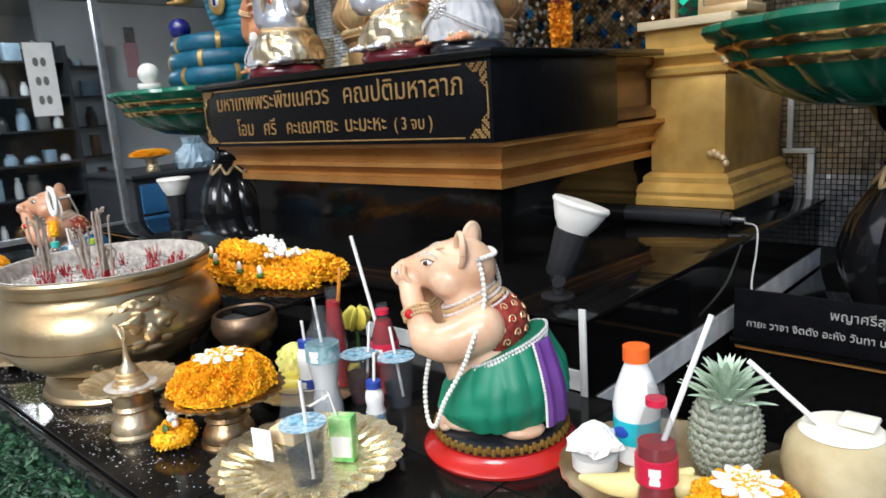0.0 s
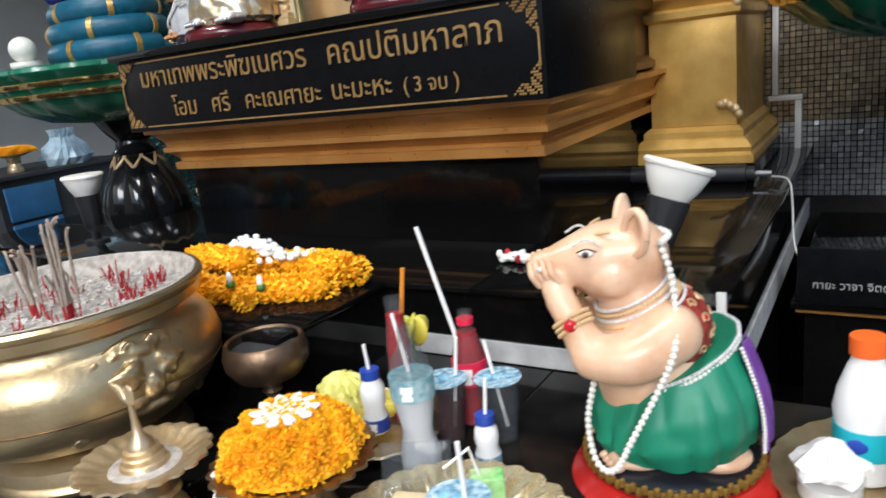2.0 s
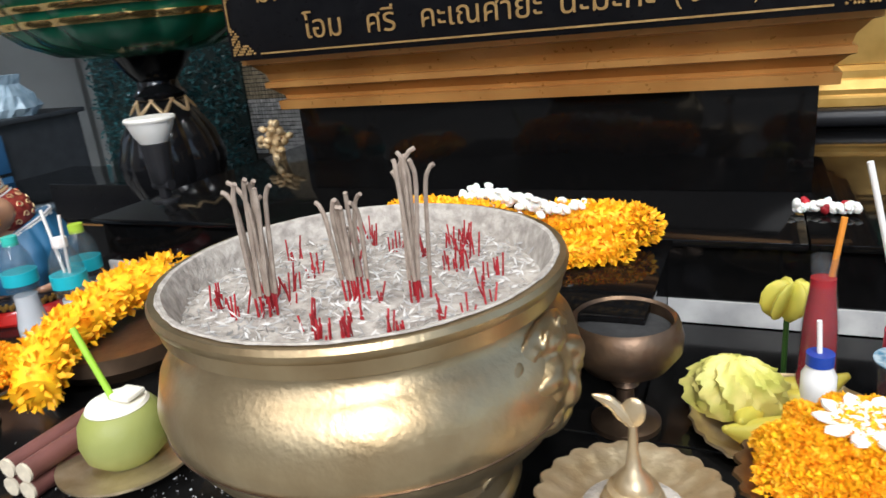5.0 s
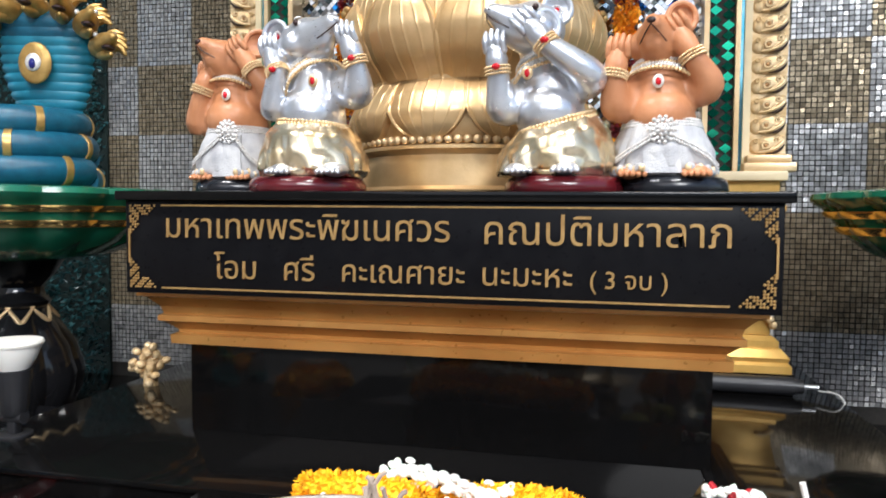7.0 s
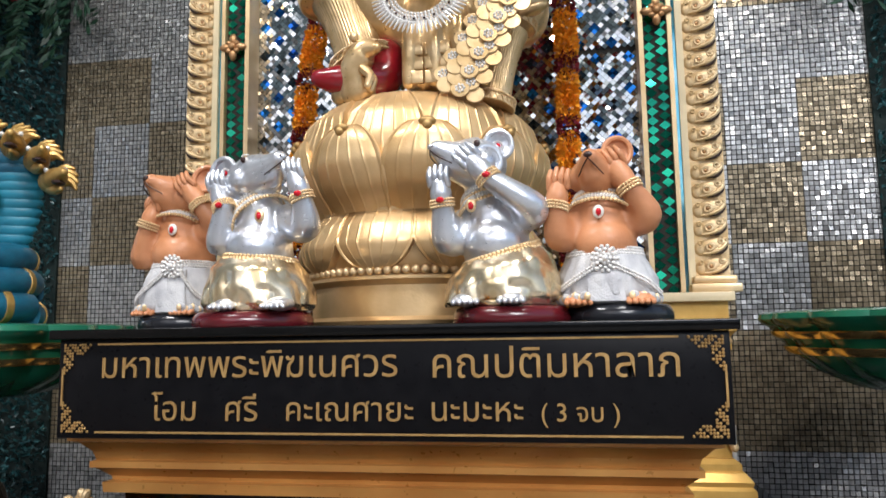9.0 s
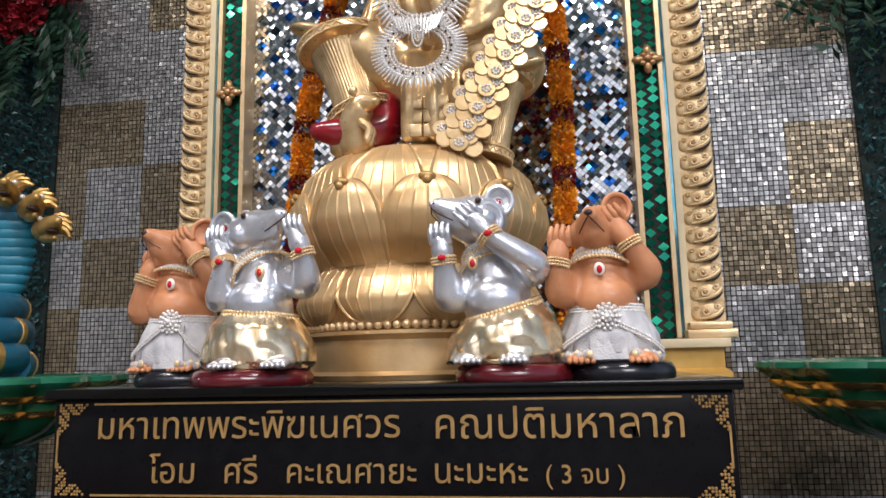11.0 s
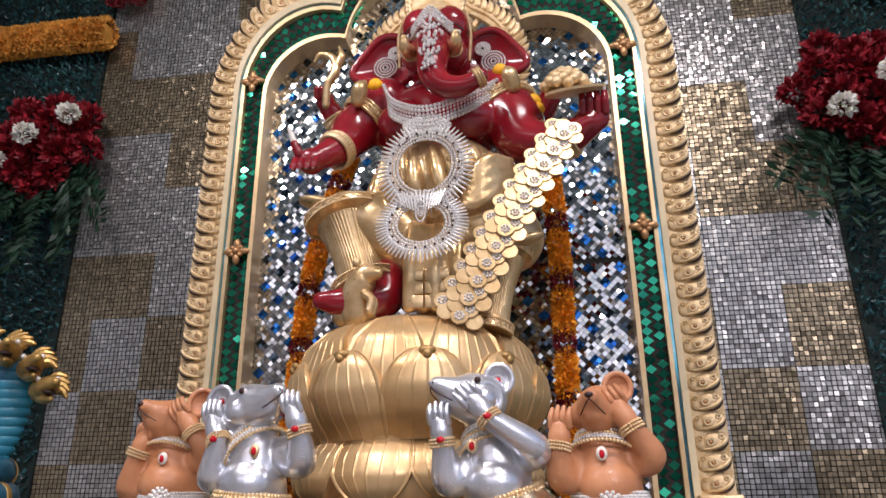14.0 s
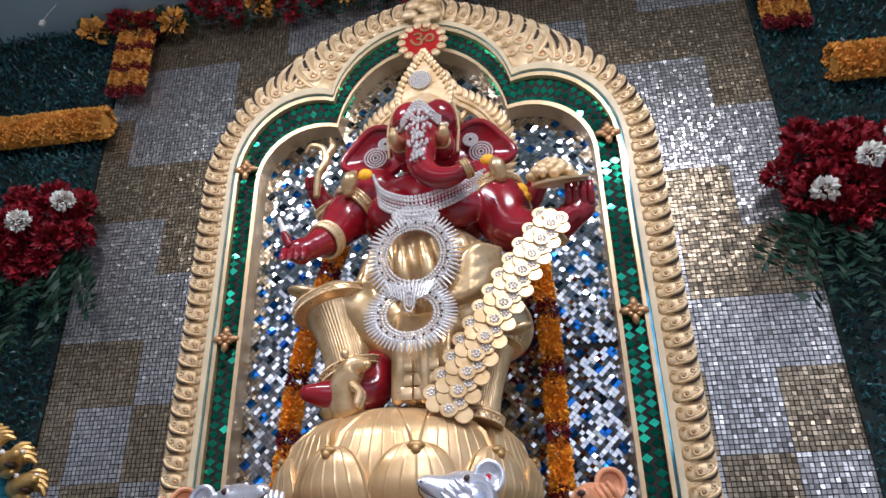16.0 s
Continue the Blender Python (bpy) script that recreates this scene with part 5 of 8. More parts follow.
# small white bits on the tier
wbits = thing("jasmine_string", "short string of white jasmine with red beads on black granite", "garland", (-1.235, 1.53, 1.0))
bud_me = {m: finish(ball(ball(B(), (0, 0, 0), (0.010, 0.008, 0.008), 0, 8), (0.006, 0.0, 0.003), (0.006, 0.006, 0.005), 0, 8), "bud", m) for m in ("jasmine", "stick_red")}
for k in range(26):
    o = part("bud", bud_me["stick_red" if k % 8 == 4 else "jasmine"], None, wbits)
    o.matrix_basis = pose(-0.05 + 0.004 * k, RNG.normal(0, 0.008), 0.012 + abs(RNG.normal(0, 0.006)), RNG.uniform(0, 360), RNG.uniform(0, 360), RNG.uniform(0, 360))

# leafy mat on the table's front
n = 26000
pos = np.stack([RNG.uniform(-4.0, 0.5, n), 0.553 - np.abs(RNG.normal(0, 0.012, n)), RNG.uniform(0.2, 0.785, n)], 1)
v, f = petals(pos, np.tile((0, -0.7, 0.4), (n, 1)), 0.020, 0.013, 0.7, 0.15)
gm = thing("leaf_mat", "green artificial leaf mat covering the table front", "artificial grass", kind="stuff")
part("leaves", mesh_np("leaves", v, f, "grass"), None, gm)
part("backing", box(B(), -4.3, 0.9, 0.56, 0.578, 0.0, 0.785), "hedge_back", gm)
# ---- statues ----
add("skin_peach", (0.74, 0.50, 0.34), 0.36, col2=(0.60, 0.34, 0.20), scale=13, coat=0.15, bump=0.2, bscale=90)
add("skin_orange", (0.60, 0.27, 0.13), 0.42, col2=(0.45, 0.18, 0.075), scale=11, coat=0.1, bump=0.25, bscale=110)
add("skin_brown", (0.55, 0.30, 0.18), 0.38, col2=(0.45, 0.22, 0.12), scale=8, coat=0.2)
add("silver_paint", (0.70, 0.72, 0.76), 0.30, 0.75, col2=(0.56, 0.58, 0.63), scale=14, bump=0.06, bscale=160)
add("cloth_green", (0.012, 0.22, 0.12), 0.5, col2=(0.008, 0.15, 0.08), scale=6)
add("cloth_blue", (0.02, 0.12, 0.24), 0.5, scale=6)
add("cloth_white", (0.56, 0.56, 0.56), 0.6, col2=(0.40, 0.40, 0.42), scale=26, bump=0.5, bscale=260)
add("cloth_gold", (0.86, 0.74, 0.54), 0.25, 0.9, col2=(0.62, 0.46, 0.24), scale=14)
add("vest_red", (0.36, 0.05, 0.03), 0.5, col2=(0.16, 0.012, 0.012), scale=70, bump=0.3, bscale=140)
add("purple", (0.16, 0.05, 0.28), 0.5, scale=20)
add("pearl", (0.78, 0.75, 0.68), 0.25, var=0.06, coat=0.3)
add("rhinestone", (0.88, 0.87, 0.85), 0.3, 0.35, col2=(0.62, 0.6, 0.58), scale=200)
add("base_maroon", (0.10, 0.008, 0.012), 0.2, var=0.2, coat=0.3)
add("base_black", (0.015, 0.016, 0.02), 0.2, var=0.2)
add("braid_gold", (0.30, 0.17, 0.03), 0.5, 0.4, col2=(0.18, 0.1, 0.02), scale=120)
add("dark_detail", (0.04, 0.015, 0.012), 0.4)
add("gem_red", (0.55, 0.01, 0.02), 0.1, var=0.1)
add("lacquer_body", (0.30, 0.010, 0.018), 0.2, col2=(0.20, 0.006, 0.011), scale=8, coat=0.5)
add("gold_lotus", (0.78, 0.55, 0.29), 0.36, 0.55, col2=(0.56, 0.35, 0.15), scale=7, bump=0.1, bscale=140)
add("gold_matte", (0.76, 0.55, 0.30), 0.3, 0.65, col2=(0.56, 0.37, 0.17), scale=20, bump=0.1)

def beads(bm, pts, r, mi, step=None):
    P = path_pts(pts, step or r * 1.8)
    for p in P:
        ball(bm, p, r, mi, 6)

def ring_pts(c, rx, ry, tilt=0.0, n=24):
    return [(c[0] + rx * math.cos(2 * math.pi * k / n), c[1] + ry * math.sin(2 * math.pi * k / n), c[2] + tilt * math.sin(2 * math.pi * k / n)) for k in range(n + 1)]

def V3(*a):
    return Vector(a)

def bracelet(bm, c, d, r, mi, gem=None, rows=3, size=0.0034, step=0.007):
    m = Matrix.Translation(c) @ d.to_track_quat("Z", "Y").to_matrix().to_4x4()
    for e in range(rows):
        beads(bm, [m @ Vector((r * math.cos(t), r * math.sin(t), (e - rows / 2) * step)) for t in np.linspace(0, 6.3, 22)], size, mi)
    if gem is not None:
        ball(bm, c + V3(0, -r * 1.05, 0), (0.009, 0.006, 0.007), gem, 10)

def paw(bm, at, along, side, size, mi=0, n=4):
    """Fingers lying side by side, curling at the tips."""
    along, side = Vector(along).normalized(), Vector(side).normalized()
    out = along.cross(side).normalized()
    if out.y > 0:
        out = -out
    for q in range(n):
        o = Vector(at) + side * size * 0.62 * (q - (n - 1) / 2)
        k = 1.0 - 0.10 * abs(q - 1.3)
        limb(bm, [o, o + along * size * 1.1 * k + out * size * 0.35, o + along * size * 2.1 * k], [size * 0.36, size * 0.33, size * 0.24], 10, mi, 4)

def ear(bm, at, facing, roll, w, h, mi=0, gem=None):
    """Cupped round ear: a thick rim round a hollow."""
    m = Matrix.Translation(at) @ Vector(facing).to_track_quat("-Y", "Z").to_matrix().to_4x4() @ pose(0, 0, 0, 0, roll)
    g = []
    for j in range(7):
        t = j / 6
        g.append([m @ Vector((w * t * math.cos(2 * math.pi * i / 24), 0.35 * w * (1 - t * t) - 0.1 * w * t, h * t * math.sin(2 * math.pi * i / 24))) for i in range(24)])
    for off, flip in ((0.0, False), (0.006, True)):
        n = m.to_3x3() @ Vector((0, 1, 0)) * off
        rows = [[bm.verts.new(p + n) for p in ring] for ring in g[1:]]
        c = bm.verts.new(g[0][0] + n)
        for i in range(24):
            q = [c, rows[0][i], rows[0][(i + 1) % 24]]
            bm.faces.new(q[::-1] if flip else q).material_index = mi
        for ra, rb in zip(rows, rows[1:]):
            for i in range(24):
                q = [ra[i], rb[i], rb[(i + 1) % 24], ra[(i + 1) % 24]]
                bm.faces.new(q[::-1] if flip else q).material_index = mi
    tube(bm, g[6] + g[6][:1], 0.0065, 8, mi)
    if gem is not None:
        ball(bm, m @ Vector((0, 0.15 * w, 0)), 0.0065, gem, 8)
        beads(bm, [m @ Vector((0.011 * math.cos(t), 0.14 * w, 0.011 * math.sin(t))) for t in np.linspace(0, 6.3, 12)], 0.0022, 2)

def drape(bm, c, levels, mi, folds, amp, twist, tilt=(0.0, 0.0), seg=120, phase=0.0):
    """Skirt from (radius x, radius y, z) levels, with slanting folds that fade towards the waist."""
    n = len(levels)
    fine = []
    for i in range(4 * (n - 1) + 1):
        u = i / 4
        k = min(int(u), n - 2)
        fine.append([levels[k][q] + (levels[k + 1][q] - levels[k][q]) * (u - k) for q in range(3)])
    rings = []
    for i, (rx, ry, z) in enumerate(fine):
        t = i / (len(fine) - 1)
        ring = []
        for j in range(seg):
            a = 2 * math.pi * j / seg
            w = math.sin(folds * a + twist * t + phase) + 0.55 * math.sin(folds * 1.7 * a - twist * 0.8 * t + 1.3 + phase)
            k = 1 + amp * (0.25 + 0.75 * (1 - t)) * (abs(w) ** 0.7 - 0.55)
            x, y = rx * k * math.cos(a), ry * k * math.sin(a)
            ring.append(bm.verts.new((c[0] + x, c[1] + y, z + t * (tilt[0] * x + tilt[1] * y))))
        rings.append(ring)
    for ra, rb in zip(rings, rings[1:]):
        for j in range(seg):
            bm.faces.new((ra[j], ra[(j + 1) % seg], rb[(j + 1) % seg], rb[j])).material_index = mi
    bm.faces.new(rings[0][::-1]).material_index = mi
    bm.faces.new(rings[-1]).material_index = mi
    return rings[-1]

def rat_base(bm, br, mi):
    lathe(bm, [(0, 0), (br, 0), (br * 1.02, 0.006), (br * 1.01, 0.018), (br * 0.96, 0.030), (br * 0.9, 0.034), (0, 0.034)], 48, None, mi, wave=lambda a, k: 1 + 0.025 * math.sin(a * 3 + 1))

def altar_rat(label, at, skin, cloth, base, br, p, arms, white):
    """Praying rat figure from its joints; arms: (shoulder, elbow, wrist, hand, finger direction, finger side)."""
    mats = [skin, cloth, "rhinestone", base, "dark_detail", "gold_bright", "vest_red", "gem_red", "pearl"]
    sk, mz, ns, tr, ch, be = (Vector(p[k]) for k in ("skull", "muz", "nose", "torso", "chest", "belt"))
    src = B()
    limb(src, [be + V3(0, 0.01, -0.05), tr, ch, sk + V3(0, 0.015, -0.045)], [0.080, 0.072, 0.056, 0.046], 28)
    ball(src, tr + V3(0, -0.026, -0.018), (0.066, 0.062, 0.058), 0, 24)
    limb(src, [sk, (sk + mz) / 2, mz, ns], [0.056, 0.053, 0.038, 0.02], 26)
    w = (ns - sk).normalized()
    dn = (V3(0, 0, -1) + w * w.z).normalized()
    sd = w.cross(dn).normalized()
    limb(src, [sk + dn * 0.022, mz + dn * 0.020, ns + dn * 0.016 - w * 0.012], [0.045, 0.031, 0.014], 20)
    for sx in (-1, 1):
        ball(src, sk + sd * 0.035 * sx + dn * 0.012 + w * 0.02, 0.034, 0, 16)
    for sh, el, wr, hd, fd, fs in arms:
        sh, el, wr, hd = Vector(sh), Vector(el), Vector(wr), Vector(hd)
        limb(src, [sh, el, wr], [0.043, 0.036, 0.022], 20)
        limb(src, [wr, (wr + hd) / 2, hd], [0.022, 0.025, 0.021], 16)
    bm = blend(src, 0.0045, 8)
    rat_base(bm, br, 3)
    for sh, el, wr, hd, fd, fs in arms:
        paw(bm, Vector(hd) + V3(0, -0.006, 0), fd, fs, 0.021)
        bracelet(bm, Vector(wr), Vector(hd) - Vector(wr), 0.0255, 5, 7 if not white else None)
    # nose, mouth, eyes
    ball(bm, ns + w * 0.014, (0.010, 0.009, 0.008), 4 if white else 0, 10)
    for sx in (-1, 1):
        ball(bm, ns + w * 0.017 + sd * 0.007 * sx, 0.003, 4, 6)
        tube(bm, smooth_path([ns + w * 0.017 + dn * 0.008, ns + w * 0.006 + dn * 0.020 + sd * 0.012 * sx, mz + dn * 0.026 + sd * 0.027 * sx + w * 0.016], 6), 0.0014, 6, 4)
        ey = sk + (mz - sk) * 0.62 + sd * 0.040 * sx - dn * 0.028
        ball(bm, ey, (0.010, 0.010, 0.008), 8, 12)
        ball(bm, ey + sd * 0.005 * sx + w * 0.002, 0.0075, 4, 10)
        beads(bm, smooth_path([ey - w * 0.014 - dn * 0.008, ey - dn * 0.013 + sd * 0.003 * sx, ey + w * 0.016 - dn * 0.008], 5), 0.0020, 4 if white else 2)
    for e, fc, rl in p["ears"]:
        ear(bm, Vector(e), fc, rl, 0.030, 0.034, 0, 7 if not white else None)
    # skirt, belt, feet
    g = be.xy
    sk_r = 0.112 if white else 0.128
    levels = [(sk_r * 0.93, sk_r * 0.88, 0.036), (sk_r, sk_r * 0.97, 0.052), (sk_r * 0.98, sk_r * 0.96, 0.09), (sk_r * 0.86, sk_r * 0.88, be.z - 0.03), (0.082, 0.084, be.z), (0.078, 0.080, be.z + 0.004)]
    tl = p.get("tilt", (0.0, 0.0))
    ring = drape(bm, (g[0], g[1] + 0.005), levels, 1, 5 if not white else 9, 0.085 if not white else 0.055, 6.0 if not white else 1.0, tl, phase=p.get("phase", 0))
    loop = [v.co.copy() for v in ring[::4]]
    loop.append(loop[0])
    if white:
        for e in range(3):
            beads(bm, [q + V3(0, 0, 0.004 - 0.0065 * e) + (q - V3(g[0], g[1], q.z)).normalized() * (0.002 + 0.002 * e) for q in loop], 0.0036, 2)
        bc = Vector(p["brooch"])
        for r, n in ((0.0, 1), (0.010, 7), (0.019, 12), (0.026, 14)):
            for k in range(n):
                t = 2 * math.pi * k / n
                ball(bm, bc + V3(r * math.cos(t), 0.25 * r - 0.006, r * math.sin(t)), 0.0048 if r else 0.007, 2, 8)
        # stiff front flap, side swags with lace hems, bead cords
        f0, f1 = bc.z - 0.008, 0.040
        rows = []
        for i in range(9):
            t = i / 8
            rows.append([bm.verts.new((bc.x + u * (0.030 + 0.010 * t) + 0.002 * math.sin(9 * u + 4 * t), bc.y + 0.012 - 0.016 * t - 0.006 * math.cos(1.5 * u) + th, f0 + (f1 - f0) * t)) for th in (0.0, 0.006) for u in (np.linspace(-1, 1, 9) if th == 0 else np.linspace(1, -1, 9))])
        for ra, rb in zip(rows, rows[1:]):
            for j in range(18):
                bm.faces.new((ra[j], ra[(j + 1) % 18], rb[(j + 1) % 18], rb[j])).material_index = 1
        bm.faces.new(rows[-1]).material_index = 1
        for sx in (-1, 1):
            cord = smooth_path([bc + V3(0.022 * sx, 0.004, -0.012), V3(g[0] + 0.078 * sx, -0.082, 0.085), V3(g[0] + 0.112 * sx, -0.035, 0.060)], 8)
            for e in (0, 1):
                beads(bm, [q + V3(0, -0.004, -0.007 * e) for q in cord], 0.0034, 2)
            lace = smooth_path([V3(g[0] + 0.045 * sx, -0.106, 0.050), V3(g[0] + 0.085 * sx, -0.075, 0.047), V3(g[0] + 0.110 * sx, -0.03, 0.044)], 10)
            for k, q in enumerate(lace):
                ball(bm, q + V3(0, -0.003, 0.003 * math.sin(k * 1.3)), (0.007, 0.004, 0.009), 5 if k % 3 == 0 else 1, 8)
    else:
        for k, q in enumerate(loop[:-1] + [(x + y) / 2 for x, y in zip(loop, loop[1:])]):
            o = (q - V3(g[0], g[1], q.z)).normalized()
            ball(bm, q + o * 0.004 - V3(0, 0, 0.004), 0.0062, 5, 8)
            ball(bm, q + o * 0.009 - V3(0, 0, 0.015), (0.0042, 0.0042, 0.009), 5, 8)
    for fx in p["feet"]:
        fx = Vector(fx)
        ball(bm, fx + V3(0, 0.015, 0.004), (0.030, 0.040, 0.016), 0, 16)
        for q in range(5):
            limb(bm, [fx + V3(-0.022 + 0.011 * q, -0.012, 0.002), fx + V3(-0.024 + 0.012 * q, -0.034 + 0.002 * abs(q - 2), -0.003)], [0.0075, 0.006], 8, 0, 3)
    # necklaces round the throat
    nk = Vector(p["neck"])
    ax = (sk + V3(0, 0.015, -0.045) - ch).normalized()
    c0 = ch + (sk + V3(0, 0.015, -0.045) - ch) * 0.35
    m = Matrix.Translation(c0) @ ax.to_track_quat("Z", "Y").to_matrix().to_4x4()
    for r, z, sz, mi in ((0.060, 0.010, 0.0034, 2), (0.061, 0.004, 0.0034, 2), (0.064, -0.006, 0.0042, 5), (0.067, -0.013, 0.0036, 2), (0.071, -0.020, 0.0034, 2), (0.076, -0.030, 0.0045, 5)):
        beads(bm, [m @ Vector((r * math.cos(t), r * math.sin(t), z - 0.010 * max(0, -math.sin(t)))) for t in np.linspace(0, 6.3, 40)], sz, mi)
    if white:
        for k in range(34):
            t = math.pi + math.pi * k / 33
            r, z = 0.082 + 0.004 * (k % 2), -0.044 - 0.012 * abs(math.sin(t))
            ball(bm, m @ Vector((r * math.cos(t), r * math.sin(t), z)), (0.008, 0.005, 0.009), 5, 8)
    md = V3(nk.x, c0.y - 0.078, c0.z - 0.026)
    ball(bm, md, (0.012, 0.006, 0.015), 8 if white else 5, 12)
    ball(bm, md + V3(0, -0.005, -0.001), (0.006, 0.004, 0.009), 7, 10)
    return thing("rat_statue", label, "statue", at, 0, group="rat statues", data=finish(bm, "rat_statue", mats))

TOP = 1.5975
altar_rat("orange-brown rat statue, hands to its ears, in white skirt", (-2.405, 1.80, TOP), "skin_orange", "cloth_white", "base_black", 0.115,
          dict(skull=(-0.018, 0.0, 0.332), muz=(-0.040, -0.055, 0.352), nose=(-0.058, -0.085, 0.366), torso=(-0.012, 0, 0.205), chest=(-0.018, 0, 0.262), belt=(-0.006, 0, 0.158), neck=(-0.005, 0, 0),
               brooch=(0.012, -0.100, 0.150), feet=((-0.06, -0.075, 0.04), (0.04, -0.075, 0.04)), ears=(((0.040, 0.005, 0.385), (0.3, -1, 0.2), 20),), phase=0.5),
          (((-0.078, 0.0, 0.232), (-0.104, -0.03, 0.180), (-0.078, -0.058, 0.262), (-0.066, -0.055, 0.298), (0.25, 0, 1), (1, -0.3, 0)),
           ((0.048, 0.0, 0.245), (0.100, -0.04, 0.250), (0.066, -0.072, 0.305), (0.036, -0.070, 0.345), (-0.6, 0, 0.9), (0.8, -0.2, 0.5))), True)
altar_rat("silver rat statue with a hand behind its ear, gold skirt", (-2.175, 1.685, TOP), "silver_paint", "cloth_gold", "base_maroon", 0.135,
          dict(skull=(-0.012, 0.0, 0.345), muz=(0.054, -0.045, 0.362), nose=(0.088, -0.068, 0.378), torso=(0.018, 0, 0.198), chest=(0.016, 0, 0.262), belt=(0.015, 0, 0.160), neck=(0.045, 0, 0),
               feet=((-0.015, -0.105, 0.045), (0.10, -0.095, 0.045)), ears=(((-0.074, -0.012, 0.368), (-0.1, -1, 0.1), 0),), tilt=(-0.08, 0.0), phase=0.2),
          (((-0.050, 0.0, 0.245), (-0.068, -0.03, 0.196), (-0.050, -0.055, 0.276), (-0.078, -0.030, 0.325), (-0.1, 0, 1), (1, -0.2, 0.1)),
           ((0.090, 0.0, 0.245), (0.140, -0.036, 0.228), (0.142, -0.066, 0.292), (0.128, -0.070, 0.335), (-0.2, 0, 1), (1, -0.2, 0))), False)
altar_rat("silver rat statue shading its eye with one hand, gold skirt", (-1.575, 1.685, TOP), "silver_paint", "cloth_gold", "base_maroon", 0.128,
          dict(skull=(-0.055, 0.0, 0.355), muz=(-0.112, -0.045, 0.366), nose=(-0.146, -0.068, 0.380), torso=(-0.030, 0, 0.190), chest=(-0.040, 0, 0.258), belt=(-0.018, 0, 0.155), neck=(-0.074, 0, 0),
               feet=((-0.085, -0.090, 0.045), (0.010, -0.105, 0.045)), ears=(((-0.018, -0.004, 0.398), (0.3, -1, 0.2), 10), ((-0.040, -0.045, 0.352), (0.5, -1, 0), 0)), tilt=(0.30, 0.12), phase=1.1),
          (((-0.088, 0.0, 0.218), (-0.130, -0.036, 0.182), (-0.138, -0.066, 0.262), (-0.142, -0.070, 0.298), (-0.05, 0, 1), (1, -0.2, 0)),
           ((0.030, 0.0, 0.238), (0.052, -0.055, 0.245), (-0.035, -0.098, 0.305), (-0.066, -0.092, 0.342), (-0.7, 0, 0.7), (0.7, 0, 0.7))), False)
altar_rat("orange-brown rat statue with a jewelled belt and white skirt", (-1.345, 1.72, TOP), "skin_orange", "cloth_white", "base_black", 0.115,
          dict(skull=(-0.024, 0.0, 0.325), muz=(-0.042, -0.055, 0.332), nose=(-0.050, -0.088, 0.346), torso=(-0.026, 0, 0.185), chest=(-0.027, 0, 0.245), belt=(-0.022, 0, 0.146), neck=(-0.036, 0, 0),
               brooch=(-0.028, -0.100, 0.128), feet=((-0.085, -0.075, 0.04), (0.040, -0.085, 0.04)), ears=(((0.014, 0.0, 0.376), (0.2, -1, 0.2), 20),), phase=2.0),
          (((-0.082, 0.0, 0.215), (-0.118, -0.04, 0.187), (-0.124, -0.066, 0.250), (-0.118, -0.062, 0.288), (0.1, 0, 1), (1, -0.3, 0)),
           ((0.030, 0.0, 0.225), (0.066, -0.03, 0.228), (0.030, -0.060, 0.286), (0.006, -0.056, 0.330), (-0.5, 0, 0.9), (0.8, 0, 0.5))), True)

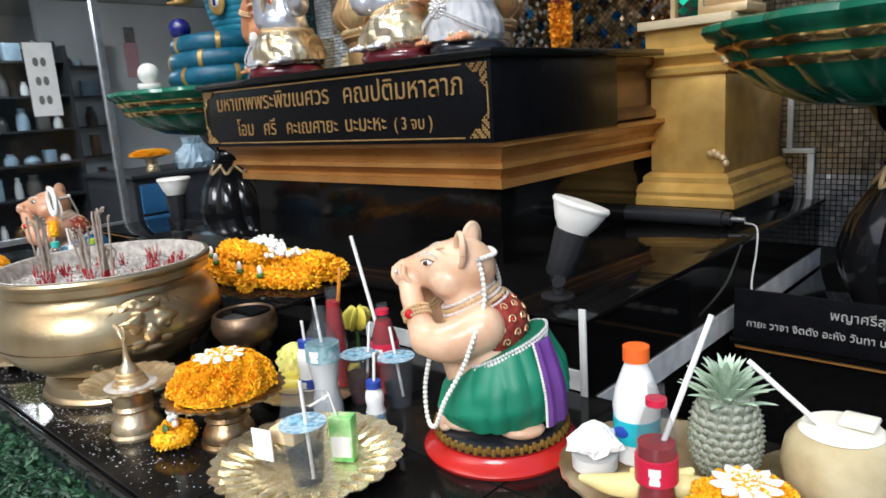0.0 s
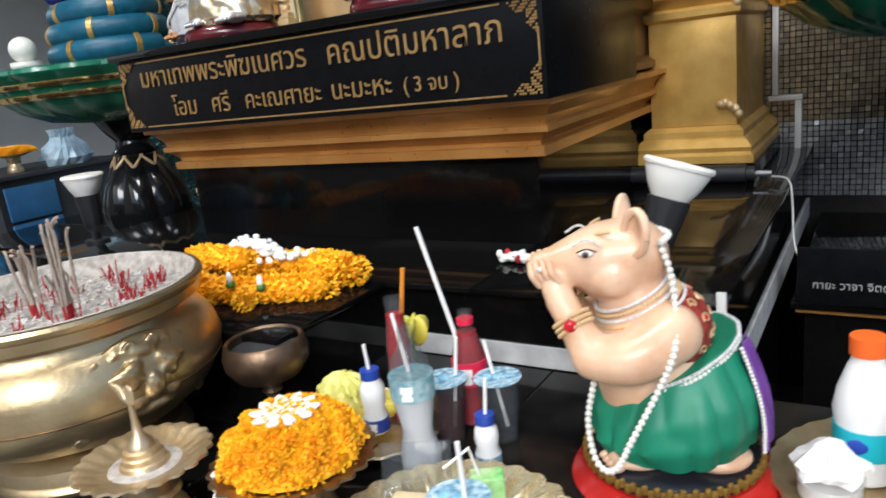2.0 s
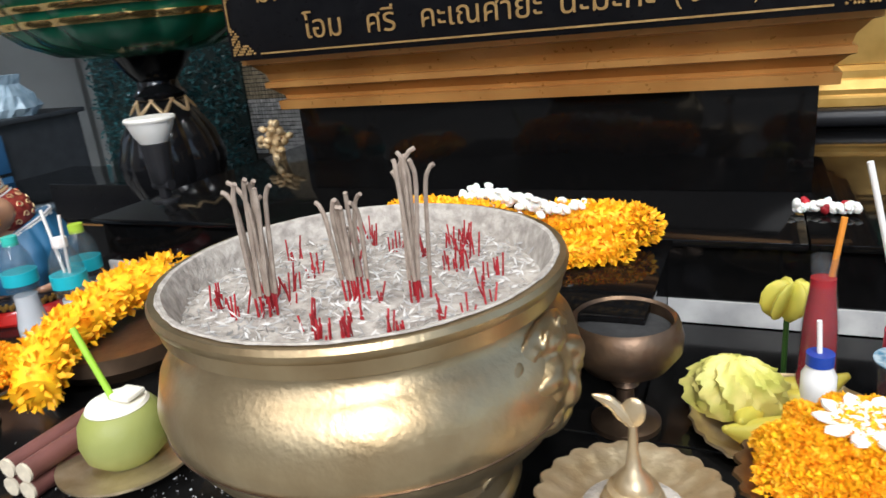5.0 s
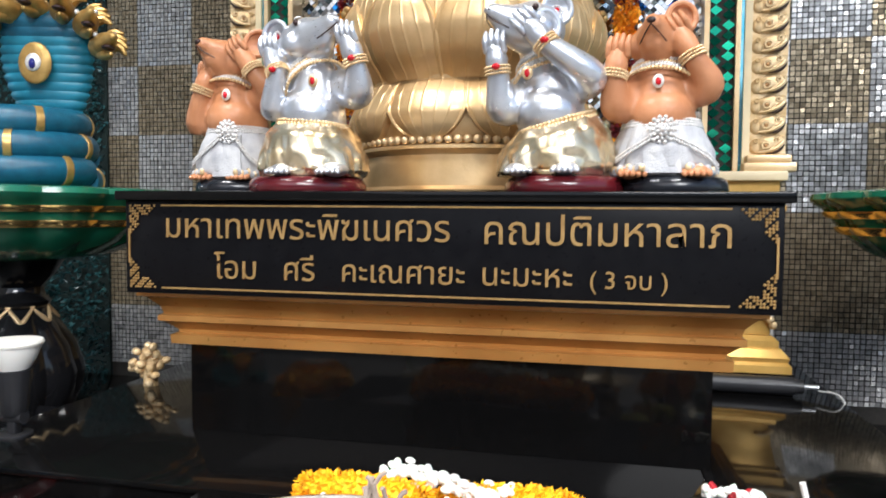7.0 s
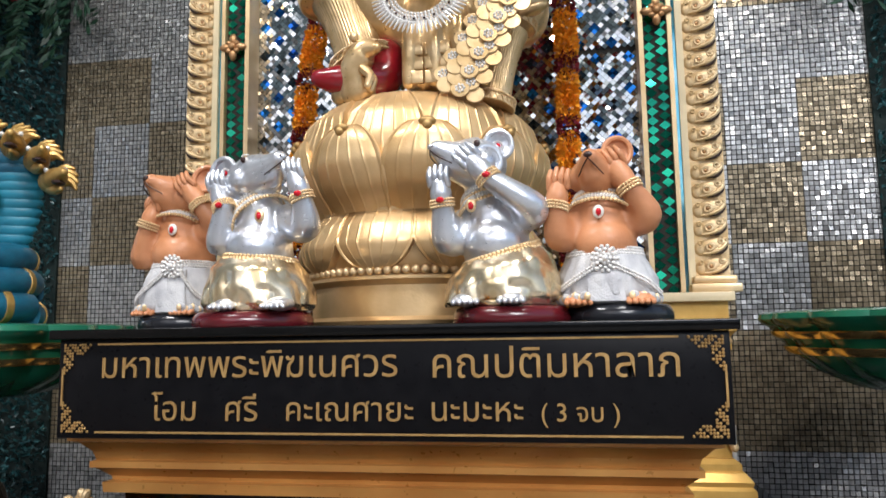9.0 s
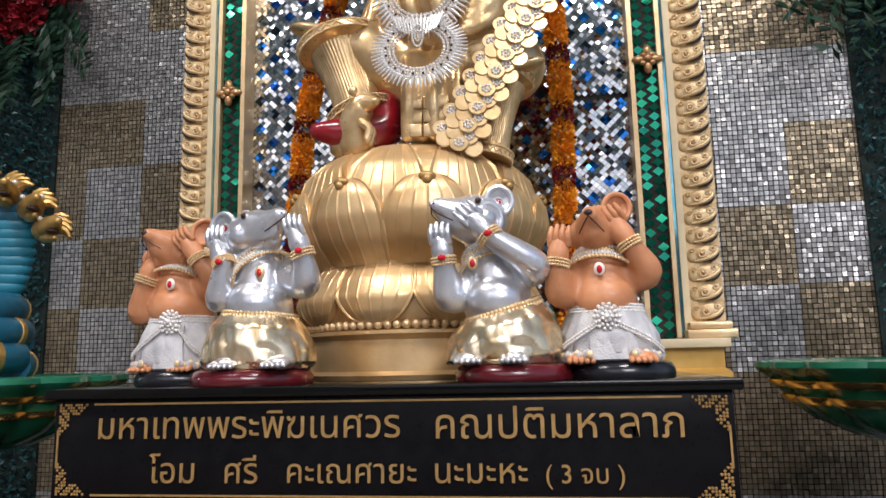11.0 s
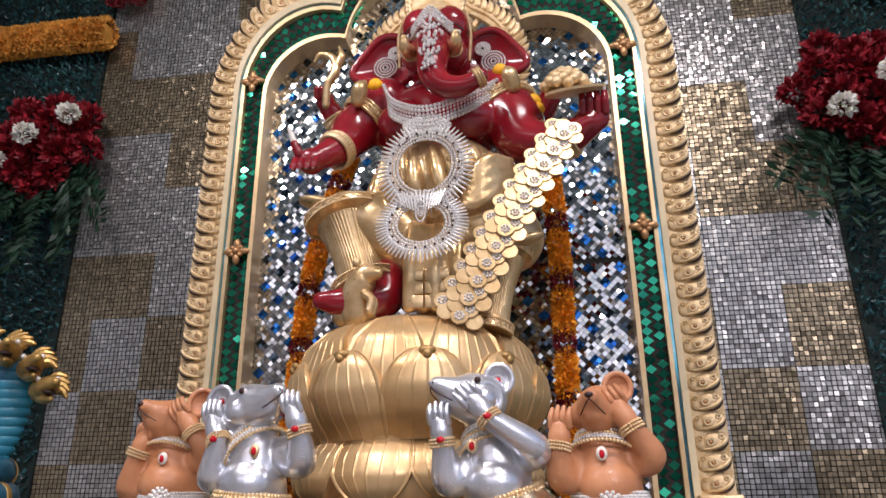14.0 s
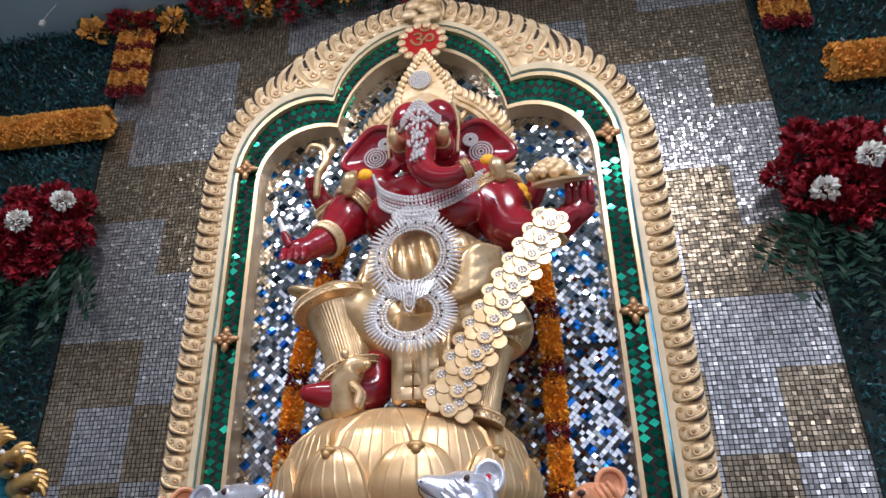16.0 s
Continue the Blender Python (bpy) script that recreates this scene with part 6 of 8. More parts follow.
def table_rat(label, at, rz, s, skin, cloth):
    """Crouching rat with hands raised to its muzzle; -y is forward."""
    mats = [skin, cloth, "rhinestone", "base_black", "dark_detail", "gold_bright", "vest_red", "gem_red", "pearl", "braid_gold"]
    src = B()
    limb(src, [(0, -0.005, 0.10), (0, -0.035, 0.19), (0, -0.040, 0.255), (0, -0.055, 0.315)], [0.098, 0.088, 0.070, 0.052], 28)
    ball(src, (0, -0.045, 0.175), (0.076, 0.062, 0.06), 0, 22)
    limb(src, [(0, -0.055, 0.350), (0, -0.105, 0.350), (0, -0.155, 0.349), (0, -0.192, 0.350)], [0.062, 0.056, 0.036, 0.019], 26)
    ball(src, (0, -0.085, 0.325), (0.054, 0.055, 0.045), 0, 20)
    for sx in (-1, 1):
        ball(src, (sx * 0.036, -0.085, 0.330), (0.032, 0.038, 0.034), 0, 18)
        limb(src, [(sx * 0.074, -0.012, 0.245), (sx * 0.094, -0.075, 0.220), (sx * 0.082, -0.128, 0.220)], [0.046, 0.042, 0.034], 20)
        limb(src, [(sx * 0.082, -0.128, 0.220), (sx * 0.058, -0.152, 0.268), (sx * 0.036, -0.168, 0.302)], [0.034, 0.025, 0.024], 18)
        ball(src, (sx * 0.030, -0.174, 0.318), (0.020, 0.022, 0.026), 0, 14)
        ball(src, (sx * 0.062, -0.060, 0.038), (0.034, 0.055, 0.020), 0, 16)
        ball(src, (sx * 0.078, 0.055, 0.036), (0.04, 0.05, 0.02), 0, 16)
    bm = blend(src, 0.0045, 7)
    br = 0.138
    lathe(bm, [(0, 0), (br, 0), (br * 1.01, 0.006), (br, 0.018), (br * 0.95, 0.022), (0, 0.022)], 56, None, 3)
    for k in range(96):
        a = 2 * math.pi * k / 96
        ball(bm, (br * 1.02 * math.cos(a), br * 1.02 * math.sin(a), 0.012 + 0.003 * (-1) ** k), (0.006, 0.006, 0.009), 9, 6)
    # gathered trousers, waist tilted up at the back
    ring = drape(bm, (0, 0.008), [(0.092, 0.090, 0.034), (0.122, 0.120, 0.042), (0.137, 0.137, 0.080), (0.130, 0.130, 0.125), (0.112, 0.110, 0.160), (0.099, 0.097, 0.184), (0.094, 0.092, 0.187)], 1, 7, 0.075, 3.6, (0.0, 0.46), 160)
    loop = [v.co.copy() for v in ring[::4]]
    loop.append(loop[0])
    for e, (mi, sz) in enumerate(((2, 0.0036), (8, 0.0042), (2, 0.0036))):
        beads(bm, [q + V3(q.x * 0.06, (q.y - 0.008) * 0.06, -0.002 - 0.0075 * e) for q in loop], sz, mi)
    for sx in (-1, 1):
        ear(bm, (sx * 0.052, -0.052, 0.398), (sx * 0.55, -1, 0.05), sx * 12, 0.024, 0.034)
        ey = V3(sx * 0.050, -0.125, 0.372)
        ball(bm, ey - V3(sx * 0.004, 0, 0), (0.008, 0.012, 0.006), 8, 12)
        ball(bm, ey + V3(sx * 0.001, -0.002, 0), (0.004, 0.006, 0.005), 4, 10)
        tube(bm, smooth_path([ey + V3(0, 0.015, 0.002), ey + V3(-sx * 0.001, 0.0, 0.008), ey + V3(-sx * 0.004, -0.015, 0.003)], 5), 0.0011, 6, 4)
        beads(bm, smooth_path([ey + V3(0, 0.020, 0.012), ey + V3(-sx * 0.002, 0.0, 0.022), ey + V3(-sx * 0.006, -0.022, 0.012)], 5), 0.0024, 2)
        beads(bm, smooth_path([ey + V3(-sx * 0.004, 0.034, 0.030), ey + V3(-sx * 0.016, 0.020, 0.026), ey + V3(-sx * 0.030, 0.014, 0.022)], 5), 0.003, 5)
        paw(bm, (sx * 0.030, -0.182, 0.326), (-sx * 0.15, -0.35, 0.9), (sx * 0.5, 0.7, 0.2), 0.019)
        ball(bm, (sx * 0.040, -0.196, 0.352), 0.0045, 2, 8)
        wr = V3(sx * 0.056, -0.154, 0.272)
        bracelet(bm, wr, V3(-sx * 0.022, -0.02, 0.04), 0.028, 5, None, 3, 0.0038, 0.008)
        ball(bm, wr + V3(sx * 0.028, -0.006, 0.002), (0.006, 0.010, 0.010), 7, 12)
        for q in range(4):
            ball(bm, (sx * (0.040 + 0.014 * q), -0.112 + 0.003 * q, 0.030), (0.008, 0.013, 0.008), 0, 8)
    # layered collar of beads and braid
    m = Matrix.Translation((0, -0.050, 0.283)) @ pose(0, 0, 0, 24)
    for r, z, sz, mi in ((0.060, 0.012, 0.0034, 2), (0.062, 0.004, 0.0042, 5), (0.065, -0.005, 0.0034, 2), (0.069, -0.014, 0.0045, 5), (0.074, -0.023, 0.0034, 2)):
        beads(bm, [m @ Vector((r * math.cos(t), r * math.sin(t), z)) for t in np.linspace(0, 6.3, 44)], sz, mi)
    # embroidered vest over the back, with raised scrolls
    vc, vr = V3(0, -0.004, 0.228), (0.088, 0.072, 0.070)
    vm = Matrix.Translation(vc) @ pose(0, 0, 0, 22)
    ball_m(bm, vm @ Matrix.Diagonal((*vr, 1)), 6, 28)
    for q in range(40):
        a, e = -1.5 + 3.0 * (q % 8) / 7, -0.85 + 0.42 * (q // 8) + 0.12 * (q % 2)
        curl = []
        for t in np.linspace(0, 7, 12):
            u, v = a + 0.13 * math.cos(t) * (1 - t / 9), e + 0.15 * math.sin(t) * (1 - t / 9)
            curl.append(vm @ Vector((vr[0] * 1.01 * math.sin(u) * math.cos(v), vr[1] * 1.01 * math.cos(u) * math.cos(v), vr[2] * 1.01 * math.sin(v))))
        tube(bm, curl, 0.0016, 5, 5)
        if q % 3 == 0:
            ball(bm, curl[-1], 0.0036, 7, 8)
    # long pearl string from the neck to the knee and back
    beads(bm, smooth_path([(0.052, -0.018, 0.378), (0.064, -0.008, 0.340), (0.082, -0.006, 0.290), (0.126, -0.020, 0.240), (0.126, -0.045, 0.180), (0.132, -0.085, 0.110), (0.118, -0.112, 0.050), (0.090, -0.135, 0.050), (0.072, -0.142, 0.110), (0.070, -0.128, 0.180)], 8), 0.0056, 8)
    beads(bm, smooth_path([(0.052, -0.018, 0.378), (0.0, 0.006, 0.380), (-0.052, -0.018, 0.378), (-0.064, -0.008, 0.340), (-0.086, -0.004, 0.290), (-0.126, -0.03, 0.23)], 6), 0.0056, 8)
    ob = thing("rat_statue", label, "statue", at, rz, group="rat statues", data=finish(bm, "rat_statue", mats))
    ob.scale = (s, s, s)
    return ob
rd = thing("lacquer_stand", "round glossy red lacquer stand under the rat statue", "stand", (-0.795, 1.090, Z))
part("disc", lathe(B(), [(0, 0), (0.146, 0), (0.148, 0.006), (0.142, 0.014), (0.130, 0.022), (0.127, 0.03), (0, 0.03)], 64), "lacquer_red", rd)
table_rat("peach rat statue in green trousers and red embroidered vest", (-0.796, 1.092, Z + 0.031), -62, 0.885, "skin_peach", "cloth_green")
rd2 = copy_thing(rd, pose(-3.0, 1.16, Z))
table_rat("brown rat statue in a blue skirt with garlands", (-3.0, 1.16, Z + 0.031), -42, 0.90, "skin_brown", "cloth_blue")
hung = small_garland("white jasmine ring and marigolds hung on a rat statue", (-2.93, 1.09, Z + 0.25), [(0.02, -0.03, 0.045), (0.03, -0.035, 0.02), (0.034, -0.04, -0.01)], 0.022)
bm = B()
for k in range(30):
    a = 2 * math.pi * k / 30
    ball(bm, (0.0 + 0.034 * math.cos(a), -0.012, 0.115 + 0.05 * math.sin(a)), (0.011, 0.010, 0.011), 0, 8)
part("jasmine_ring", bm, "jasmine", hung, "ring of white jasmine buds")
pl_cloth = thing("purple_sash", "purple sash with beaded hem on the rat statue", "cloth", (-0.796, 1.092, Z + 0.031), -62)
bm = B()
rows = []
for i in range(9):
    t = i / 8
    z, r = 0.190 - 0.145 * t, 0.101 + 0.030 * math.sin(min(1, t * 1.25) * 1.57)
    rows.append([bm.verts.new(((r + e + 0.003 * math.sin(k * 1.7)) * math.cos(radians(48 + 4 * k)), (r + e + 0.003 * math.sin(k * 1.7)) * math.sin(radians(48 + 4 * k)), z)) for e in (0.0, 0.004) for k in (range(8) if e == 0 else range(7, -1, -1))])
for ra, rb in zip(rows, rows[1:]):
    for k in range(16):
        bm.faces.new((ra[k], ra[(k + 1) % 16], rb[(k + 1) % 16], rb[k]))
bm.faces.new(rows[0][::-1])
bm.faces.new(rows[-1])
part("sash", bm, "purple", pl_cloth)
bm = B()
beads(bm, [((0.106 + 0.030 * math.sin(min(1, t * 1.25) * 1.57)) * math.cos(radians(47)), (0.106 + 0.030 * math.sin(min(1, t * 1.25) * 1.57)) * math.sin(radians(47)), 0.190 - 0.145 * t) for t in np.linspace(0, 1, 10)], 0.003, 0)
part("beaded_hem", bm, "pearl", pl_cloth)

# ---- lotus pedestal ----
lx, ly = -1.855, 2.10
lot = thing("lotus_pedestal", "gilded lotus pedestal with engraved petals on a round drum", "pedestal", (lx, ly, TOP))
part("drum", lathe(B(), [(0, 0), (0.312, 0), (0.318, 0.012), (0.306, 0.022), (0.304, 0.098), (0.312, 0.108), (0.320, 0.112), (0.320, 0.120), (0.30, 0.126), (0, 0.126)], 72), "gold_lotus", lot)
bead_me = finish(ball(B(), (0, 0, 0), (0.0115, 0.0115, 0.0115), 0, 10), "bead", "gold_bright")
for k in range(84):
    a = 2 * math.pi * k / 84
    o = part("bead", bead_me, None, lot)
    o.matrix_basis = pose(0.312 * math.cos(a), 0.312 * math.sin(a), 0.134)
CORE = [(0.295, 0.128), (0.312, 0.165), (0.318, 0.20), (0.300, 0.25), (0.280, 0.282), (0.288, 0.300), (0.316, 0.340), (0.338, 0.40), (0.338, 0.46), (0.314, 0.54), (0.262, 0.59), (0.2, 0.618), (0.1, 0.635)]
part("core", lathe(B(), [(0, 0.127)] + CORE + [(0, 0.638)], 72), "gold_lotus", lot)
def lotus_petal(z0, z1, half, out, ribs, down=False):
    """Swollen petal lying on the core, pointed at its end, with raised ribs."""
    bm = B()
    nu, nv = 96, 18
    zz, rr = [c[1] for c in CORE], [c[0] for c in CORE]
    g = []
    for j in range(nv + 1):
        t = j / nv
        w = half * math.sqrt(max(0.0, 1 - t ** 2.6)) * (1 - 0.10 * (1 - t) ** 2)
        z = z0 + (z1 - z0) * t if not down else z1 - (z1 - z0) * t
        r = float(np.interp(z, zz, rr))
        row = []
        for i in range(-1, nu + 2):
            s = 2 * min(nu, max(0, i)) / nu - 1
            edge = max(0.0, 1 - s * s) ** 0.5
            q = r + out * (0.4 + 0.6 * edge) * (0.55 + 0.45 * math.sin(math.pi * min(1, t * 0.95)))
            q += 0.0024 * (max(0.0, math.cos(s * math.pi * ribs + 2.2 * s * t)) ** 16) * edge * min(1, 1.5 - t) + 0.010 * max(0.0, abs(s) - 0.90) / 0.10
            if i < 0 or i > nu:
                q = r - 0.006
            a = s * w
            row.append(bm.verts.new((q * math.sin(a), -q * math.cos(a), z)))
        g.append(row)
    for j in range(nv):
        for i in range(nu + 2):
            if j < nv - 1:
                bm.faces.new((g[j][i], g[j][i + 1], g[j + 1][i + 1], g[j + 1][i]))
    tip = bm.verts.new(((g[nv][0].co + g[nv][nu // 2 + 1].co) / 2))
    for i in range(nu + 2):
        bm.faces.new((g[nv - 1][i], g[nv - 1][i + 1], tip))
    for v in g[nv]:
        bm.verts.remove(v)
    return finish(bm, "petal", "gold_lotus")
outer, inner, low = lotus_petal(0.285, 0.505, 0.36, 0.036, 6), lotus_petal(0.30, 0.628, 0.36, 0.016, 7), lotus_petal(0.130, 0.292, 0.36, 0.030, 6, True)
curl = finish(ball(ball(B(), (0, 0, 0), (0.022, 0.012, 0.012), 0, 12), (0, -0.006, -0.010), (0.012, 0.010, 0.012), 0, 10), "petal_tip", "gold_letter")
for k in range(10):
    for me, off in ((outer, 0), (inner, 18), (low, 12)):
        o = part("petal", me, None, lot)
        turn = 36 * k + 14 + off
        o.matrix_basis = pose(0, 0, 0, 0, 0, turn)
        if me is outer:
            q = part("petal_tip", curl, None, o)
            q.matrix_basis = pose(0, -0.358, 0.488)
# ---- seated elephant-headed figure ----
GM = ["lacquer_body", "gold_matte", "rhinestone", "gold_carve", "dark_detail", "marigold", "pearl"]
gx = -1.78
red, gilt = B(), B()
# red body: chest, shoulders, arms, head, trunk, feet
ball(red, (gx - 0.01, 2.09, 2.88), (0.205, 0.14, 0.165), 0, 32)
for sx in (-1, 1):
    ball(red, (gx + sx * 0.10, 1.985, 2.855), (0.085, 0.06, 0.075), 0, 20)
limb(red, [(gx - 0.18, 2.08, 2.985), (gx - 0.27, 2.04, 2.875), (gx - 0.295, 1.98, 2.79), (gx - 0.335, 1.92, 2.725)], [0.088, 0.078, 0.056, 0.040], 24)
limb(red, [(gx + 0.18, 2.08, 2.965), (gx + 0.235, 2.04, 2.86), (gx + 0.275, 2.00, 2.765), (gx + 0.385, 1.96, 2.735), (gx + 0.455, 1.935, 2.765)], [0.100, 0.098, 0.076, 0.054, 0.042], 24)
limb(red, [(gx - 0.20, 2.16, 2.96), (gx - 0.32, 2.17, 2.93), (gx - 0.39, 2.12, 3.01)], [0.06, 0.05, 0.036], 18)
limb(red, [(gx + 0.20, 2.16, 2.96), (gx + 0.31, 2.17, 2.95), (gx + 0.36, 2.13, 2.99)], [0.06, 0.05, 0.036], 18)
ball(red, (gx - 0.365, 1.90, 2.700), (0.044, 0.040, 0.042), 0, 18)
ball(red, (gx + 0.470, 1.935, 2.785), (0.050, 0.036, 0.046), 0, 18)
ball(red, (gx - 0.40, 2.10, 3.030), (0.034, 0.034, 0.038), 0, 16)
ball(red, (gx, 2.05, 3.13), (0.112, 0.11, 0.135), 0, 30)
for sx in (-1, 1):
    ball(red, (gx + sx * 0.048, 1.985, 3.195), (0.062, 0.062, 0.072), 0, 20)
    ball(red, (gx + sx * 0.062, 1.965, 3.075), (0.045, 0.045, 0.05), 0, 18)
limb(red, [(gx, 1.955, 3.13), (gx + 0.006, 1.895, 3.03), (gx + 0.010, 1.872, 2.945), (gx + 0.045, 1.862, 2.895), (gx + 0.10, 1.858, 2.885), (gx + 0.155, 1.86, 2.915)], [0.062, 0.052, 0.044, 0.038, 0.032, 0.024], 24)
limb(red, [(gx - 0.15, 1.98, 2.34), (gx - 0.15, 1.95, 2.275), (gx - 0.235, 1.895, 2.255), (gx - 0.305, 1.88, 2.26)], [0.06, 0.056, 0.046, 0.026], 18)
limb(red, [(gx + 0.12, 2.0, 2.25), (gx + 0.10, 1.95, 2.235), (gx + 0.06, 1.9, 2.235)], [0.055, 0.05, 0.036], 18)
fig = blend(red, 0.008, 5)
# gilt dress: lap, belly, thighs, swags
limb(gilt, [(gx, 2.12, 2.40), (gx - 0.15, 2.03, 2.50), (gx - 0.27, 1.99, 2.545)], [0.15, 0.125, 0.085], 24)
limb(gilt, [(gx + 0.0, 2.12, 2.40), (gx + 0.14, 2.03, 2.47), (gx + 0.21, 2.0, 2.45)], [0.15, 0.135, 0.10], 24)
ball(gilt, (gx, 2.07, 2.66), (0.200, 0.165, 0.17), 0, 32)
for k in range(9):
    a = -1.35 + 2.7 * k / 8
    limb(gilt, [(gx + 0.19 * math.sin(a), 2.06 - 0.15 * math.cos(a), 2.72), (gx + 0.225 * math.sin(a + 0.12), 2.05 - 0.165 * math.cos(a), 2.60), (gx + 0.25 * math.sin(a + 0.2), 2.06 - 0.12 * math.cos(a), 2.49)], [0.014, 0.022, 0.014], 10, 0, 4)
for k in range(4):
    limb(gilt, [(gx + 0.05, 1.90 + 0.01 * k, 2.50 - 0.035 * k), (gx + 0.14, 1.885, 2.525 + 0.035 * k), (gx + 0.225, 1.93, 2.60 + 0.022 * k)], [0.012, 0.024, 0.014], 10)
for k in range(5):
    x = gx - 0.055 + 0.032 * k
    limb(gilt, [(x, 1.925, 2.47), (x, 1.885 + 0.016 * (k % 2), 2.37), (gx - 0.06 + 0.036 * k, 1.89 + 0.018 * (k % 2), 2.235)], [0.018, 0.024, 0.022], 10)
limb(gilt, [(gx + 0.375, 1.965, 2.74), (gx + 0.22, 1.93, 2.47), (gx + 0.07, 1.89, 2.20)], [0.014, 0.024, 0.030], 14)
gm_b = blend(gilt, 0.008, 4)
gm_me = bpy.data.meshes.new("dress")
gm_b.to_mesh(gm_me)
gm_b.free()
n0 = len(fig.faces)
fig.from_mesh(gm_me)
fig.faces.ensure_lookup_table()
for f in fig.faces[n0:]:
    f.material_index = 1

def cuff(a, b, r0, r1, lip, pleats):
    """Flared pleated trouser leg between two ornamented rims."""
    a, b = Vector(a), Vector(b)
    m = Matrix.Translation(a) @ (b - a).to_track_quat("Z", "Y").to_matrix().to_4x4()
    h = (b - a).length
    prof = [(0.02, 0.0), (r0, 0.0), (r0 + lip, 0.005), (r0 + lip, 0.022), (r0 + lip * 0.5, 0.030), (r0, 0.036)]
    prof += [(r0 + (r1 - r0) * t - 0.008 * math.sin(math.pi * t), 0.036 + (h - 0.072) * t) for t in (0.02, 0.2, 0.4, 0.6, 0.8, 0.98)]
    prof += [(r1, h - 0.036), (r1 + lip * 0.7, h - 0.028), (r1 + lip * 0.8, h), (0.02, h)]
    lathe(fig, prof, 216, m, 1, wave=lambda t, k: 1 + 0.035 * (abs(math.sin(t * pleats / 2)) ** 0.6 - 0.5) * (6 <= k <= 11))
    for e, r in ((0.014, r0 + lip), (h - 0.013, r1 + lip * 0.8)):
        zig = [m @ Vector((r * 1.01 * math.cos(t), r * 1.01 * math.sin(t), e + 0.006 * (-1) ** i)) for i, t in enumerate(np.linspace(0, 6.2832, 49))]
        tube(fig, zig, 0.0022, 5, 3)
        for q in (-0.010, 0.010):
            beads(fig, [m @ Vector((r * 1.005 * math.cos(t), r * 1.005 * math.sin(t), e + q)) for t in np.linspace(0, 6.3, 40)], 0.0035, 3)
cuff((gx - 0.285, 1.98, 2.560), (gx - 0.205, 1.97, 2.320), 0.088, 0.070, 0.030, 52)
cuff((gx + 0.205, 1.95, 2.410), (gx + 0.150, 1.93, 2.165), 0.056, 0.046, 0.018, 44)
ball(fig, (gx + 0.250, 1.90, 2.405), (0.062, 0.028, 0.016), 1, 16, (0, -16, 0))
ball(fig, (gx - 0.335, 1.93, 2.570), (0.075, 0.05, 0.020), 1, 18, (0, 14, 0))
# patterned hanging cloth between the knees
for i in range(3):
    for j in range(3):
        box(fig, gx - 0.052 + 0.036 * i, gx - 0.020 + 0.036 * i, 1.868 + 0.004 * ((i + j) % 2), 1.882, 2.30 - 0.038 * j, 2.334 - 0.038 * j, 0.002, 1)
# fingers with pale nails
for hx, hy, hz, dz, n in ((gx + 0.472, 1.91, 2.790, 1, 4), (gx - 0.372, 1.868, 2.690, -1, 4)):
    for q in range(n):
        x = hx - 0.030 + 0.021 * q
        tip = Vector((x, hy - 0.012, hz + dz * (0.062 if dz > 0 else 0.028)))
        limb(fig, [(x, hy, hz), (x, hy - 0.016, hz + dz * 0.03), tip], [0.0125, 0.0115, 0.009], 10, 0, 4)
        ball(fig, tip + Vector((0, -0.007, dz * 0.002)), (0.006, 0.004, 0.010), 6, 8)
limb(fig, [(gx - 0.395, 1.875, 2.715), (gx - 0.408, 1.865, 2.745)], [0.015, 0.012], 10, 0)
limb(fig, [(gx - 0.405, 1.868, 2.740), (gx - 0.425, 1.858, 2.795)], [0.012, 0.006], 10, 6)
for q in range(3):
    limb(fig, [(gx - 0.42 + 0.018 * q, 2.068, 3.03), (gx - 0.418 + 0.017 * q, 2.05, 3.052)], [0.011, 0.009], 8, 0, 3)
# armlets and bracelets
for c, r, ax, mi in (((gx - 0.308, 1.962, 2.765), 0.055, (-0.5, -0.8, -1), 3), ((gx - 0.238, 2.055, 2.915), 0.086, (-0.8, -0.3, -1), 1), ((gx + 0.212, 2.06, 2.905), 0.104, (0.5, -0.3, -1), 1), ((gx - 0.365, 2.145, 2.975), 0.046, (-0.5, -0.4, 0.8), 3), ((gx + 0.395, 1.958, 2.738), 0.056, (1, -0.4, 0.3), 3)):
    m = Matrix.Translation(c) @ Vector(ax).to_track_quat("Z", "Y").to_matrix().to_4x4()
    for e in (-0.016, -0.006, 0.006, 0.016):
        tube(fig, [m @ Vector((r * math.cos(t), r * math.sin(t), e)) for t in np.linspace(0, 6.2832, 33)], 0.0055, 8, mi)
    beads(fig, [m @ Vector((r * 1.06 * math.cos(t), r * 1.06 * math.sin(t), 0)) for t in np.linspace(0, 6.3, 26)], 0.006, 3)
for sx in (-1, 1):
    limb(fig, [(gx + sx * 0.245, 1.955, 2.93), (gx + sx * 0.235, 1.945, 2.965), (gx + sx * 0.225, 1.96, 3.0)], [0.022, 0.026, 0.008], 10, 1)
